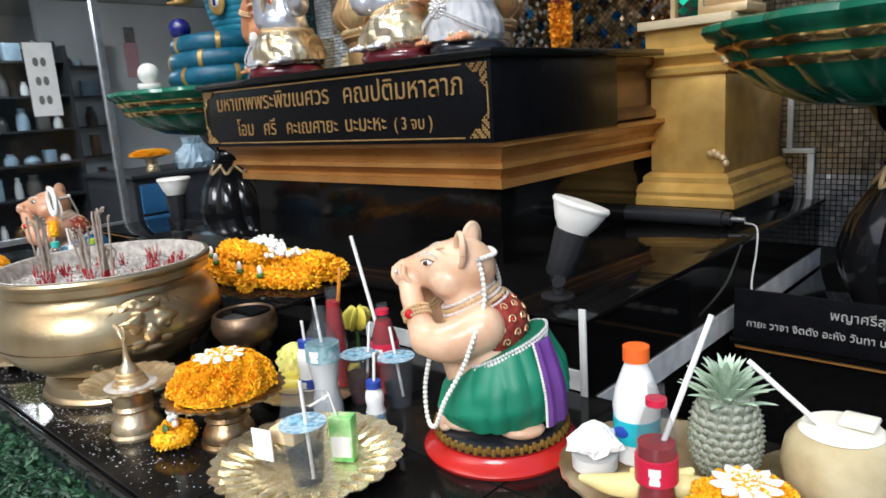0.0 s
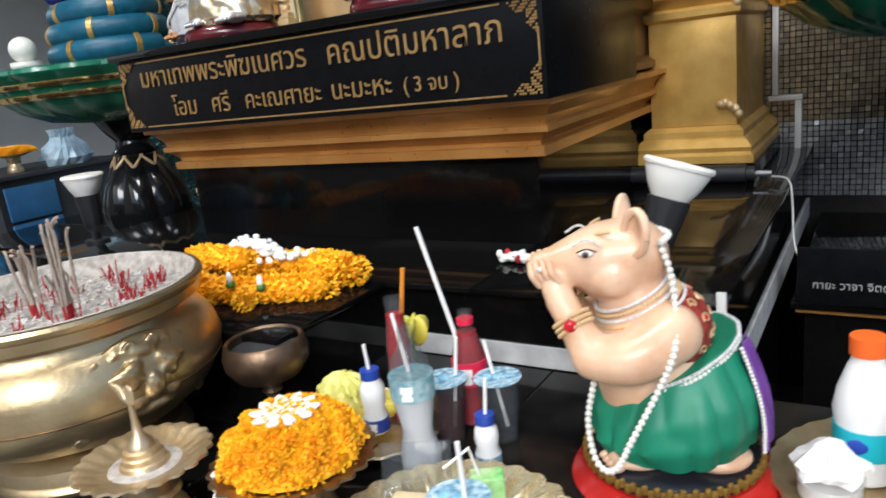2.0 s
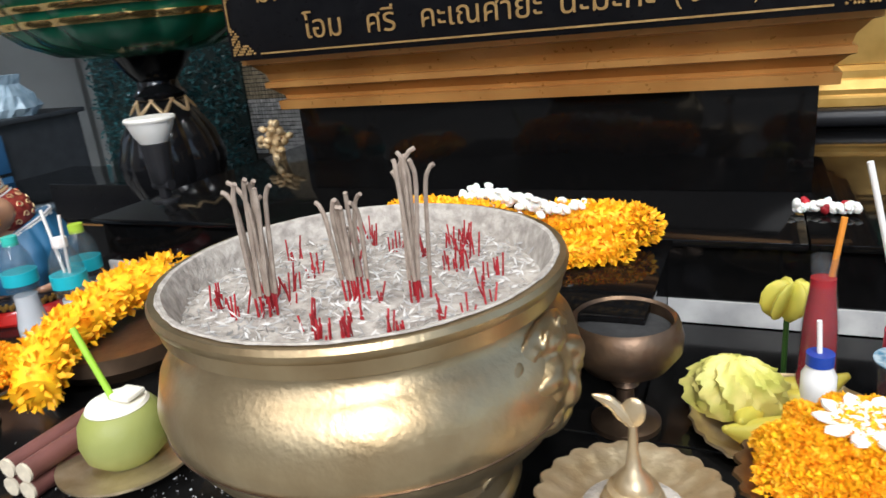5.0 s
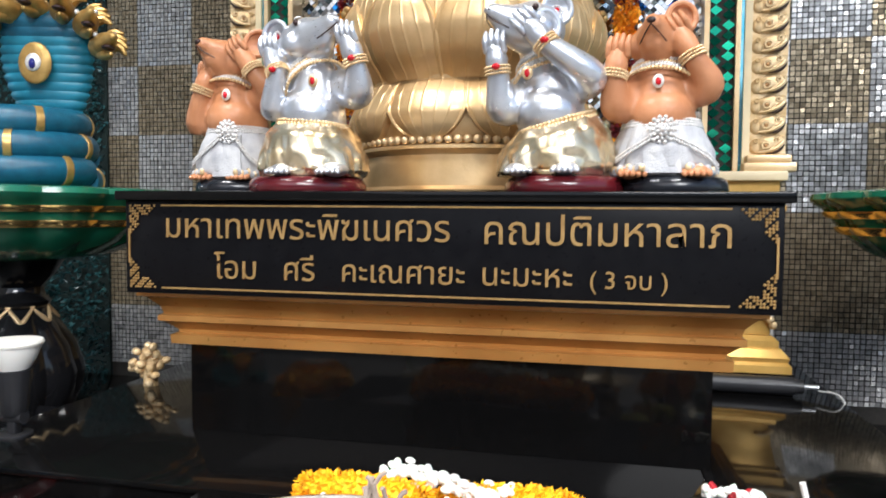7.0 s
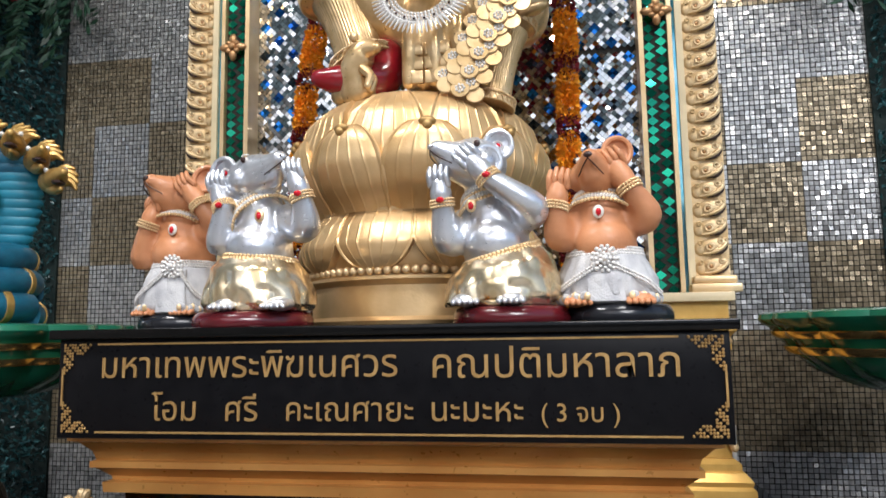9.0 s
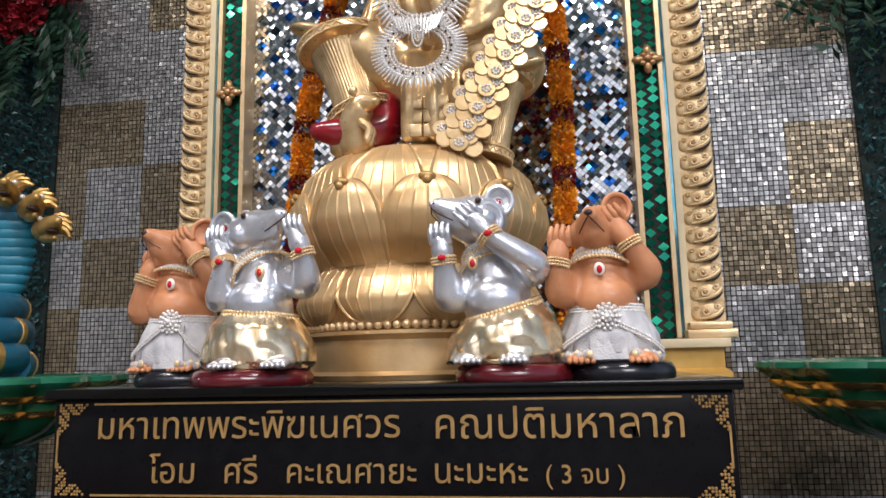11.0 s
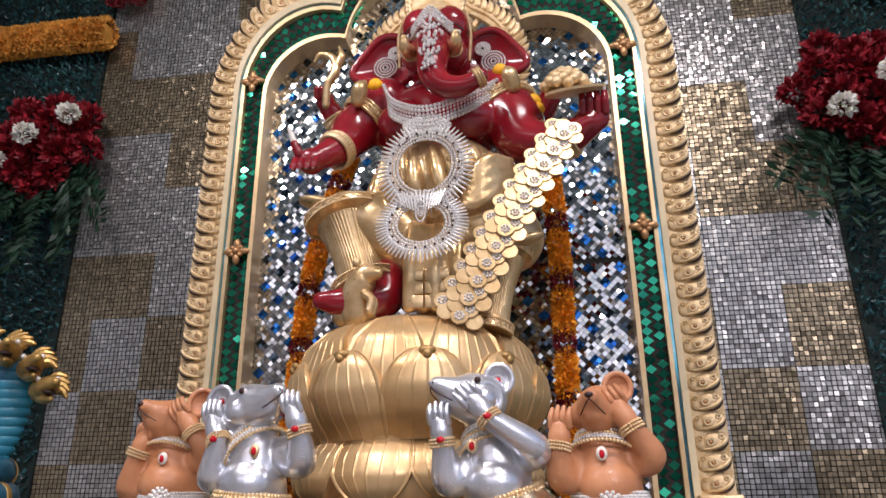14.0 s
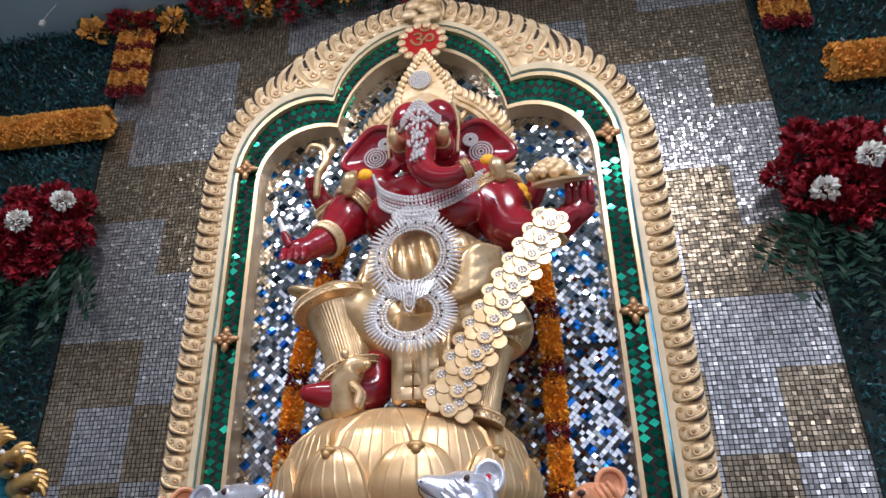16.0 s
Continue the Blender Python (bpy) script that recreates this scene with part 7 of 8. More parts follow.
# dish of sweets and curved goad
lathe(fig, [(0, -0.006), (0.05, -0.004), (0.088, 0.004), (0.088, 0.012), (0, 0.010)], 40, Matrix.Translation((gx + 0.425, 1.92, 2.862)) @ pose(0, 0, 0, 24, -4), 3)
for k in range(34):
    a, t = k * 2.4, k / 34
    ball(fig, (gx + 0.400 + 0.066 * (1 - t) ** 0.5 * math.cos(a), 1.92 + 0.045 * (1 - t) ** 0.5 * math.sin(a), 2.888 + 0.056 * t + 0.016 * (1 - t) ** 0.5 * math.sin(a)), (0.017, 0.015, 0.016), 3, 10)
limb(fig, [(gx - 0.385, 2.06, 2.99), (gx - 0.378, 2.05, 3.06), (gx - 0.355, 2.05, 3.11), (gx - 0.365, 2.05, 3.165), (gx - 0.41, 2.05, 3.185), (gx - 0.43, 2.05, 3.16)], [0.012, 0.014, 0.016, 0.014, 0.011, 0.004], 10, 1)
limb(fig, [(gx - 0.358, 2.05, 3.12), (gx - 0.335, 2.05, 3.17), (gx - 0.345, 2.05, 3.21)], [0.012, 0.013, 0.004], 10, 1)
# ears: hollow fans running out to a point
for sx in (-1, 1):
    ec = Vector((gx + sx * 0.165, 2.045, 3.125 - 0.008 * sx))
    fan = []
    for j in range(9):
        t = j / 8
        ring = []
        for i in range(40):
            a = 2 * math.pi * i / 40
            c = max(0.0, math.cos(a))
            x = 0.088 * math.cos(a) * (1 + 0.42 * c ** 6)
            z = 0.098 * math.sin(a) - 0.042 * c ** 3
            ring.append(ec + Vector((sx * x * t, 0.030 * (1 - t * t) - 0.010 * math.cos(a) * t, z * t)))
        fan.append(ring)
    for off in (0.0, 0.014):
        rows = [[fig.verts.new(p + Vector((0, off, 0))) for p in ring] for ring in fan[1:]]
        mid = fig.verts.new(fan[0][0] + Vector((0, off, 0)))
        for i in range(40):
            fig.faces.new((mid, rows[0][i], rows[0][(i + 1) % 40]))
        for ra, rb in zip(rows, rows[1:]):
            for i in range(40):
                fig.faces.new((ra[i], rb[i], rb[(i + 1) % 40], ra[(i + 1) % 40]))
    tube(fig, [p + Vector((0, 0.006, 0)) for p in fan[8]] + [fan[8][0] + Vector((0, 0.006, 0))], 0.013, 10, 0)
    for dx, dz, r in ((0.028, 0.030, 0.024), (-0.006, -0.022, 0.038)):
        for q in range(4):
            rr = r * (1 - q * 0.26)
            beads(fig, [ec + Vector((sx * (0.010 - dx) + rr * math.cos(t), 0.008, dz + rr * math.sin(t))) for t in np.linspace(0, 6.3, 26)], 0.0036, 2)
        ball(fig, ec + Vector((sx * (0.010 - dx), 0.006, dz)), 0.005, 4, 8)
    # tusks, eyes, brows
    limb(fig, [(gx + sx * 0.062, 1.935, 3.065), (gx + sx * 0.078, 1.885, 3.058), (gx + sx * 0.080, 1.868, 3.080)], [0.024, 0.021, 0.012], 12, 1)
    beads(fig, [Vector((gx + sx * 0.068, 1.925, 3.062)) + Vector((0.025 * math.cos(t), 0.0, 0.025 * math.sin(t))) for t in np.linspace(0, 6.3, 18)], 0.004, 3)
    ball(fig, (gx + sx * 0.070, 1.938, 3.135), (0.020, 0.012, 0.011), 6, 12)
    ball(fig, (gx + sx * 0.070, 1.929, 3.135), (0.009, 0.006, 0.009), 4, 10)
    tube(fig, smooth_path([(gx + sx * 0.042, 1.925, 3.148), (gx + sx * 0.070, 1.924, 3.160), (gx + sx * 0.098, 1.945, 3.146)], 5), 0.003, 6, 4)
    # beaded chains from the crown past the cheeks
    beads(fig, smooth_path([(gx + sx * 0.105, 1.975, 3.24), (gx + sx * 0.118, 1.965, 3.15), (gx + sx * 0.112, 1.96, 3.04)], 8), 0.0055, 3)
# trunk tip ring
m = Matrix.Translation((gx + 0.148, 1.86, 2.91)) @ Vector((1, 0, 0.5)).to_track_quat("Z", "Y").to_matrix().to_4x4()
for e in (-0.008, 0.0, 0.008):
    tube(fig, [m @ Vector((0.029 * math.cos(t), 0.029 * math.sin(t), e)) for t in np.linspace(0, 6.2832, 21)], 0.0045, 6, 1)
# crown: gilt band, leaf-shaped peak with a rosette, brow and trunk jewels
lathe(fig, [(0.118, 0), (0.122, 0.012), (0.116, 0.022), (0.105, 0.03), (0.085, 0.07), (0.05, 0.11), (0.02, 0.13), (0.0, 0.135)], 40, Matrix.Translation((gx, 2.055, 3.225)), 3, wave=lambda t, k: 1 + 0.04 * math.sin(t * 14))
peak = [(0.085, 3.255), (0.092, 3.30), (0.076, 3.36), (0.048, 3.41), (0.020, 3.455), (0.0, 3.49)]
loop = [(gx - x, z) for x, z in peak] + [(gx + x, z) for x, z in peak[-2::-1]]
extrude_profile(fig, loop, 1.985, 2.01, 3)
for i in range(14):
    t = i / 13
    k = t * (len(peak) - 1)
    j = min(int(k), len(peak) - 2)
    x, z = (peak[j][q] + (peak[j + 1][q] - peak[j][q]) * (k - j) for q in (0, 1))
    for sx in (-1, 1):
        ball(fig, (gx + sx * x, 1.985, z), (0.012, 0.012, 0.018), 3, 8, (0, sx * 30, 0))
for q in range(5):
    rr = 0.036 * (1 - q * 0.21)
    beads(fig, [(gx - 0.012 + rr * math.cos(t), 1.978, 3.365 + rr * math.sin(t)) for t in np.linspace(0, 6.3, 26)], 0.0036, 2)
for row in range(4):
    beads(fig, [(gx + 0.075 * math.sin(a), 1.972 - 0.098 * math.cos(a), 3.150 + 0.011 * row - 0.022 * abs(math.sin(a)) + 0.012 * math.cos(a * 4)) for a in np.linspace(-1.1, 1.1, 18)], 0.005, 2, 0.0095)
for q in range(24):
    t = q / 23
    y, z = 1.868 - 0.052 * t - 0.010 * math.sin(math.pi * t), 3.155 - 0.215 * t
    for dx in (-2, -1, 0, 1, 2):
        w = (0.017 - 0.010 * t) * (1 + 0.45 * math.sin(q * 0.9))
        if (q + dx) % 4:
            ball(fig, (gx + 0.004 + dx * w, y + 0.007 * abs(dx), z), 0.0058, 2, 6)
# halo: pointed open ring edged with flames, spokes behind
hb = Vector((gx - 0.005, 2.20, 3.20))
def halo_r(a, r, lift):
    return r + lift * max(0, math.sin(a)) ** 36
arcs = np.linspace(-0.7, math.pi + 0.7, 97)
inner_l = [(hb.x + halo_r(a, 0.222, 0.10) * math.cos(a), hb.z + halo_r(a, 0.222, 0.10) * math.sin(a)) for a in arcs]
outer_l = [(hb.x + halo_r(a, 0.272, 0.14) * math.cos(a), hb.z + halo_r(a, 0.272, 0.14) * math.sin(a)) for a in arcs]
band(fig, inner_l, outer_l, 2.195, 2.215, 3)
for r, lift in ((0.226, 0.10), (0.250, 0.12)):
    tube(fig, [(hb.x + halo_r(a, r, lift) * math.cos(a), 2.192, hb.z + halo_r(a, r, lift) * math.sin(a)) for a in arcs], 0.007, 6, 3)
for k in range(46):
    a = -0.68 + (math.pi + 1.36) * k / 45
    rr = halo_r(a, 0.285, 0.12)
    sgn = 1 if math.cos(a) < 0 else -1
    d, tn = Vector((math.cos(a), 0, math.sin(a))), Vector((-math.sin(a), 0, math.cos(a))) * -sgn
    c = hb + d * rr
    limb(fig, [c - d * 0.018 - tn * 0.012, c + d * 0.006, c + d * 0.022 + tn * 0.018], [0.014, 0.012, 0.003], 8, 3, 3)
for k in range(13):
    a = -0.25 + (math.pi + 0.5) * k / 12
    limb(fig, [hb + Vector((0.10 * math.cos(a), 0.01, 0.10 * math.sin(a))), hb + Vector((0.225 * math.cos(a), 0.01, 0.225 * math.sin(a)))], [0.016, 0.013], 8, 3, 2)
# broad collar in rhinestones with a flower medallion
for row in range(6):
    dz = -0.0125 * row
    pts = smooth_path([(gx - 0.165 + 0.004 * row, 1.965, 2.985 + dz), (gx - 0.120, 1.915, 2.895 + dz), (gx - 0.015, 1.872, 2.835 + dz), (gx + 0.095, 1.905, 2.885 + dz), (gx + 0.195 - 0.004 * row, 1.965, 2.965 + dz)], 8)
    beads(fig, pts, 0.0062 if row not in (2, 3) else 0.0045, 2, 0.0125)
for k in range(120):
    a, t = k * 2.4, (k / 120) ** 0.5
    ball(fig, (gx - 0.012 + 0.072 * t * math.cos(a), 1.875 + 0.012 * t * t, 2.775 + 0.042 * t * math.sin(a)), 0.0055, 2, 6)
def spiky(c, r0, r1, rz, n, tilt):
    """Flat necklace ring: two dense rows of stones and tapering rays."""
    m = Matrix.Translation(c) @ Euler((radians(tilt), 0, 0)).to_matrix().to_4x4()
    for r, sz in ((r0, 0.0046), (r0 + 0.010, 0.0046), (r0 + 0.020, 0.0046), (r0 + 0.029, 0.004)):
        beads(fig, [m @ Vector((r * math.cos(t), -0.004, rz * r * math.sin(t))) for t in np.linspace(0, 6.283, 60)], sz, 2, 0.0092)
    for k in range(n):
        a = 2 * math.pi * k / n
        d = Vector((math.cos(a), 0, rz * math.sin(a)))
        tube(fig, [m @ (d * (r0 + 0.024)), m @ (d * (r0 + r1) / 2 + Vector((0, -0.004, 0))), m @ (d * r1)], [0.0040, 0.0048, 0.0016], 6, 2)
        if k % 3 == 0:
            ball(fig, m @ (d * (r0 + 0.020) + Vector((0, -0.009, 0))), 0.0036, 4, 6)
spiky((gx - 0.014, 1.868, 2.640), 0.080, 0.142, 1.10, 62, -6)
spiky((gx - 0.018, 1.835, 2.448), 0.068, 0.130, 0.86, 62, -8)
for k in range(15):
    dx = -0.068 + 0.136 * k / 14
    tube(fig, [(gx - 0.018 + dx, 1.828, 2.545 - 0.016 * math.cos(dx * 22)), (gx - 0.018 + dx * 0.72, 1.822, 2.475 + 0.35 * abs(dx))], [0.0036, 0.002], 6, 2)
for r in (0.5, 1.0):
    beads(fig, [(gx - 0.018 + 0.014 * r * math.cos(t), 1.819, 2.480 + 0.030 * r * math.sin(t)) for t in np.linspace(0, 6.3, 20)], 0.0034, 2)
# sash of overlapping gilt discs
k = 0
for i in range(24):
    t = i / 23
    base = Vector((gx + 0.388 - 0.318 * t - 0.012 * math.sin(math.pi * t), 1.880 - 0.050 * t, 2.735 - 0.545 * t))
    for j in range(3):
        w = (j - 1 + (0.35 if i % 2 else -0.25)) * (0.030 + 0.010 * t)
        p = base + Vector((0.92 * w, -0.004 * j - 0.006 * (i % 2) + 0.25 * abs(w), -0.40 * w))
        m = Matrix.Translation(p) @ pose(0, 0, 0, 76, (k * 37) % 7 - 3, 4)
        lathe(fig, [(0, -0.0015), (0.0225, -0.0015), (0.0242, 0.0), (0.0225, 0.0018), (0.0, 0.0018)], 20, m, 1)
        if k % 2 == 0:
            for q in range(8):
                a = q * 0.9
                ball(fig, m @ Vector((0.010 * math.cos(a) * (q > 0), 0.010 * math.sin(a) * (q > 0), 0.003)), 0.0042, 2, 6)
        k += 1
# marigold scraps tucked behind the shoulders
for x, z in ((gx + 0.205, 3.02), (gx + 0.30, 2.90), (gx + 0.31, 2.87), (gx - 0.20, 3.01), (gx - 0.285, 2.83)):
    ball(fig, (x, 2.0, z), (0.026, 0.02, 0.024), 5, 10)
me = finish(fig, "deity_statue", GM)
tagged(new("deity_statue", me), "seated red elephant-headed statue in gold dress and silver jewels", "statue")

# small gilt mouse on the lotus
bm = B()
limb(bm, [(0, 0.0, 0.04), (0.0, -0.02, 0.09), (0.03, -0.035, 0.135), (0.065, -0.05, 0.135)], [0.05, 0.042, 0.034, 0.014], 18, 0)
for sx in (-1, 1):
    ball(bm, (0.012 + sx * 0.006, -0.03 + sx * 0.025, 0.168), (0.012, 0.010, 0.014), 0, 10)
    limb(bm, [(0.03, -0.03 + sx * 0.02, 0.08), (0.05, -0.04 + sx * 0.015, 0.06), (0.045, -0.045 + sx * 0.015, 0.03)], [0.014, 0.012, 0.01], 8)
ball(bm, (-0.03, 0.0, 0.03), (0.045, 0.03, 0.03), 0, 14)
gmouse = thing("mouse_statue", "small gilded mouse figure crouching on the lotus", "statue", (-1.985, 1.90, 2.185), 0, data=finish(bm, "mouse_statue", "gold_matte"))

# marigold ropes with red bands beside the figure
def rope(label, pts, r=0.042):
    ob = thing("marigold_rope", label, "garland", group="hanging marigold ropes")
    C = path_pts(pts, 0.018)
    n = 120
    pieces = []
    for k in range(0, len(C), 11):
        pieces += [("orange_petals", C[k:k + 7], "marigold_deep"), ("red_band", C[k + 8:k + 10], "band_red")]
    for nm, S, m in pieces:
        if len(S):
            S = np.array(S)
            d = np.concatenate([sphere_pts(n) for _ in S])
            v, f = petals(np.repeat(S, n, 0) + d * r * 0.66, d, r * 0.36, r * 0.3, 0.4)
            part(nm, mesh_np(nm, v, f, m), None, ob)
    return ob
add("band_red", (0.22, 0.010, 0.018), 0.6, island=0.3)
rope("long marigold rope with dark red bands hanging behind the statue", [(-1.45, 2.3, 2.95), (-1.425, 2.29, 2.55), (-1.425, 2.30, 2.25), (-1.43, 2.32, 1.62)])
rope("long marigold rope with dark red bands hanging behind the statue", [(-2.14, 2.3, 2.95), (-2.235, 2.29, 2.6), (-2.285, 2.30, 2.3), (-2.33, 2.32, 1.62)])
# carved emblem over the arch
em = thing("arch_emblem", "round gilded emblem at the peak of the arch", "ornament", (-1.885, 2.585, 4.09))
em.scale = (1.4, 1.0, 1.4)
part("disc", lathe(B(), [(0, 0), (0.068, 0), (0.075, 0.006), (0.07, 0.016), (0.06, 0.012), (0, 0.012)], 40, pose(0, 0, 0, 90)), "lacquer_red", em)
bm = B()
for k in range(14):
    a = 2 * math.pi * k / 14
    ball(bm, (0.07 * math.cos(a), -0.008, 0.07 * math.sin(a)), (0.018, 0.012, 0.016), 0, 8)
for k in range(16):
    ball(bm, (0.05 * math.sin(k * 2.3) * (1 - k / 20), 0.0, 0.10 + 0.014 * k), (0.035 * (1 - k / 22), 0.02, 0.022), 0, 10)
part("rim", bm, "gold_carve", em)
letters("ॐ", 0.085, (-0.042, -0.0145, -0.03), em)
# ---- side basins with serpents ----
add("jade_green", (0.012, 0.155, 0.085), 0.22, col2=(0.008, 0.10, 0.055), scale=4, coat=0.3)
add("gilt_shiny", (0.95, 0.70, 0.30), 0.2, 0.95, col2=(0.78, 0.54, 0.20), scale=16)
add("vase_black", (0.008, 0.008, 0.009), 0.12, var=0.2)
add("serpent_blue", (0.010, 0.115, 0.19), 0.35, col2=(0.008, 0.08, 0.14), scale=30, bump=0.25, bscale=220)
add("serpent_light", (0.02, 0.21, 0.31), 0.35, var=0.2, scale=20)
add("serpent_gold", (0.58, 0.37, 0.12), 0.36, 0.5, col2=(0.36, 0.21, 0.06), scale=24, bump=0.15)
add("orb_blue", (0.005, 0.008, 0.16), 0.05, var=0.1, coat=0.6)
add("rose_red", (0.34, 0.016, 0.026), 0.5, col2=(0.20, 0.008, 0.016), scale=18, island=0.4)
add("fern", (0.013, 0.050, 0.026), 0.5, island=0.4)
add("wool_orange", (0.90, 0.44, 0.08), 0.8, island=0.15)
add("black_plastic", (0.02, 0.02, 0.022), 0.4, var=0.15)
add("lamp_white", (0.82, 0.80, 0.74), 0.35, var=0.05)
add("lamp_face", (0.85, 0.82, 0.74), 0.3, var=0.05)
add("letter_grey", (0.34, 0.33, 0.31), 0.5, var=0.1)
add("pipe_white", (0.62, 0.61, 0.58), 0.5, var=0.15)
add("banner_blue", (0.03, 0.22, 0.50), 0.5, var=0.15, scale=3)
add("cabinet_dark", (0.03, 0.032, 0.035), 0.5, var=0.3)
add("drawer_blue", (0.03, 0.13, 0.28), 0.45, var=0.2)
add("paper_pink", (0.62, 0.35, 0.36), 0.8, var=0.1)
add("bag_blue", (0.42, 0.54, 0.62), 0.35, col2=(0.25, 0.36, 0.44), scale=14)
add("tube_light", (1.0, 0.98, 0.94), 0.5, var=0.0, emit=9.0)
add("clutter", (0.22, 0.20, 0.18), 0.6, rand=0.7)
add("counter_grey", (0.20, 0.19, 0.18), 0.6, scale=4)

def basin(at, mirror, label):
    ob = thing("basin", label, "basin", at, group="green basins")
    lob = lambda a, k: 1 + 0.05 * abs(math.sin(a * 9))
    part("bowl", lathe(B(), [(0.0, 1.385), (0.15, 1.385), (0.29, 1.405), (0.39, 1.452), (0.447, 1.502), (0.48, 1.55), (0.505, 1.58), (0.522, 1.588), (0.532, 1.602), (0.528, 1.617), (0.512, 1.622), (0.48, 1.605), (0.0, 1.595)], 144, wave=lob), "jade_green", ob)
    for z0, r0, z1, r1 in ((1.546, 0.482, 1.566, 0.497), (1.500, 0.450, 1.522, 0.466)):
        part("gilt_stripe", lathe(B(), [(r0 - 0.01, z0), (r0 + 0.004, z0), ((r0 + r1) / 2 + 0.008, (z0 + z1) / 2), (r1 + 0.004, z1), (r1 - 0.01, z1)], 144, wave=lob), "gilt_shiny", ob, "gilded stripe")
    part("neck", lathe(B(), [(0.0, 1.22), (0.09, 1.22), (0.10, 1.24), (0.08, 1.26), (0.075, 1.29), (0.11, 1.33), (0.145, 1.386), (0.0, 1.386)], 40), "vase_black", ob)
    part("stand", lathe(B(), [(0.0, 0.7561), (0.14, 0.7561), (0.15, 0.78), (0.12, 0.80), (0.14, 0.85), (0.172, 0.93), (0.180, 1.0), (0.155, 1.09), (0.11, 1.17), (0.085, 1.22), (0.0, 1.221)], 96, wave=lambda a, k: 1 + 0.12 * abs(math.cos(a * 4)) * (4 <= k <= 8)), "vase_black", ob, "black lobed baluster stand")
    leaf = finish(limb(B(), [(0.075, -0.045, 1.235), (0.104, -0.018, 1.195), (0.114, 0, 1.175), (0.104, 0.018, 1.195), (0.075, 0.045, 1.235)], [0.004, 0.007, 0.009, 0.007, 0.004], 8, 0, 4), "gilt_leaf", "gold_bright")
    for k in range(8):
        o = part("gilt_leaf", leaf, None, ob)
        o.matrix_basis = pose(0, 0, 0, 0, 0, 45 * k)
    return ob
basin((-3.44, 2.16, 0), 1, "green and gold lobed basin on a black baluster stand")
basin((-0.33, 2.32, 0), -1, "green and gold lobed basin on a black baluster stand")

def serpent(at, rz, label):
    bm = B()
    for lv, (r, z) in enumerate(((0.225, 1.655), (0.212, 1.735), (0.192, 1.815))):
        pts = [(r * math.cos(t), r * math.sin(t) * 0.9, z + 0.03 * t / 6.28) for t in np.linspace(0.4 * lv, 0.4 * lv + 6.28, 49)]
        tube(bm, pts, 0.052, 18, 0)
        for t in np.linspace(0.3, 5.8, 6):
            c = Vector((r * math.cos(t + 0.4 * lv), r * math.sin(t + 0.4 * lv) * 0.9, z + 0.03 * t / 6.28))
            d = Vector((-math.sin(t + 0.4 * lv), math.cos(t + 0.4 * lv) * 0.9, 0))
            m = Matrix.Translation(c) @ d.to_track_quat("Z", "Y").to_matrix().to_4x4()
            lathe(bm, [(0.05, -0.013), (0.0555, -0.011), (0.0555, 0.011), (0.05, 0.013)], 20, m, 1)
    # rising hood
    for j in range(14):
        t = j / 13
        w = 0.06 + 0.10 * math.sin(min(1, t * 1.15) * math.pi * 0.6)
        c = (0.12, 0.02 - 0.05 * t, 1.80 + 0.38 * t)
        ball(bm, c, (w, 0.045, 0.045), 2 if 2 < j < 12 else 0, 16)
    ball(bm, (0.11, -0.075, 2.04), (0.055, 0.014, 0.07), 1, 16)
    ball(bm, (0.11, -0.088, 2.04), (0.026, 0.008, 0.03), 3, 14)
    ball(bm, (0.11, -0.094, 2.035), (0.012, 0.006, 0.018), 4, 10)
    # seven gilt heads
    for k in range(7):
        a = radians(-66 + 22 * k)
        c = Vector((0.11 + 0.23 * math.sin(a), -0.06, 2.01 + 0.22 * math.cos(a)))
        d = Vector((math.sin(a) * 0.8, -0.85, 0.25 * math.cos(a)))
        limb(bm, [c, c + d * 0.05, c + d * 0.11], [0.040, 0.034, 0.014], 12, 1)
        limb(bm, [c + Vector((0, 0, -0.02)), c + d * 0.05 + Vector((0, 0, -0.04)), c + d * 0.09 + Vector((0, 0, -0.05))], [0.024, 0.018, 0.008], 10, 1)
        for q in range(4):
            e = a + radians(-24 + 16 * q)
            limb(bm, [c, c + Vector((math.sin(e), 0.05, math.cos(e))) * 0.06, c + Vector((math.sin(e + 0.3), -0.02, math.cos(e + 0.3))) * 0.085], [0.022, 0.016, 0.006], 8, 1, 3)
        ball(bm, c + d * 0.075 + Vector((0, -0.006, -0.026)), (0.02, 0.03, 0.009), 5, 8)
        for sx in (-1, 1):
            ball(bm, c + d * 0.05 + Vector((sx * 0.03, -0.01, 0.022)), 0.009, 3, 8)
    me = finish(bm, "serpent_statue", ["serpent_blue", "serpent_gold", "serpent_light", "rhinestone", "orb_blue", "dark_detail"])
    return thing("serpent_statue", label, "statue", at, rz, group="serpent statues", data=me)
serpent((-3.46, 2.18, 0), 14, "coiled blue serpent statue with seven gilded heads")
serpent((-0.20, 2.34, 0), -20, "coiled blue serpent statue with seven gilded heads")
orb = thing("glass_orb", "deep blue glass orb resting on the serpent's coils", "orb", (-3.53, 2.02, 1.925))
part("ball", ball(B(), (0, 0, 0), 0.055, 0, 24), "orb_blue", orb)
part("cup", lathe(B(), [(0.02, -0.062), (0.03, -0.062), (0.038, -0.045), (0.03, -0.045)], 20), "gold_carve", orb)
jar = thing("white_jar", "small white ceramic jar with a ball lid on the basin rim", "jar", (-3.55, 1.83, 1.60))
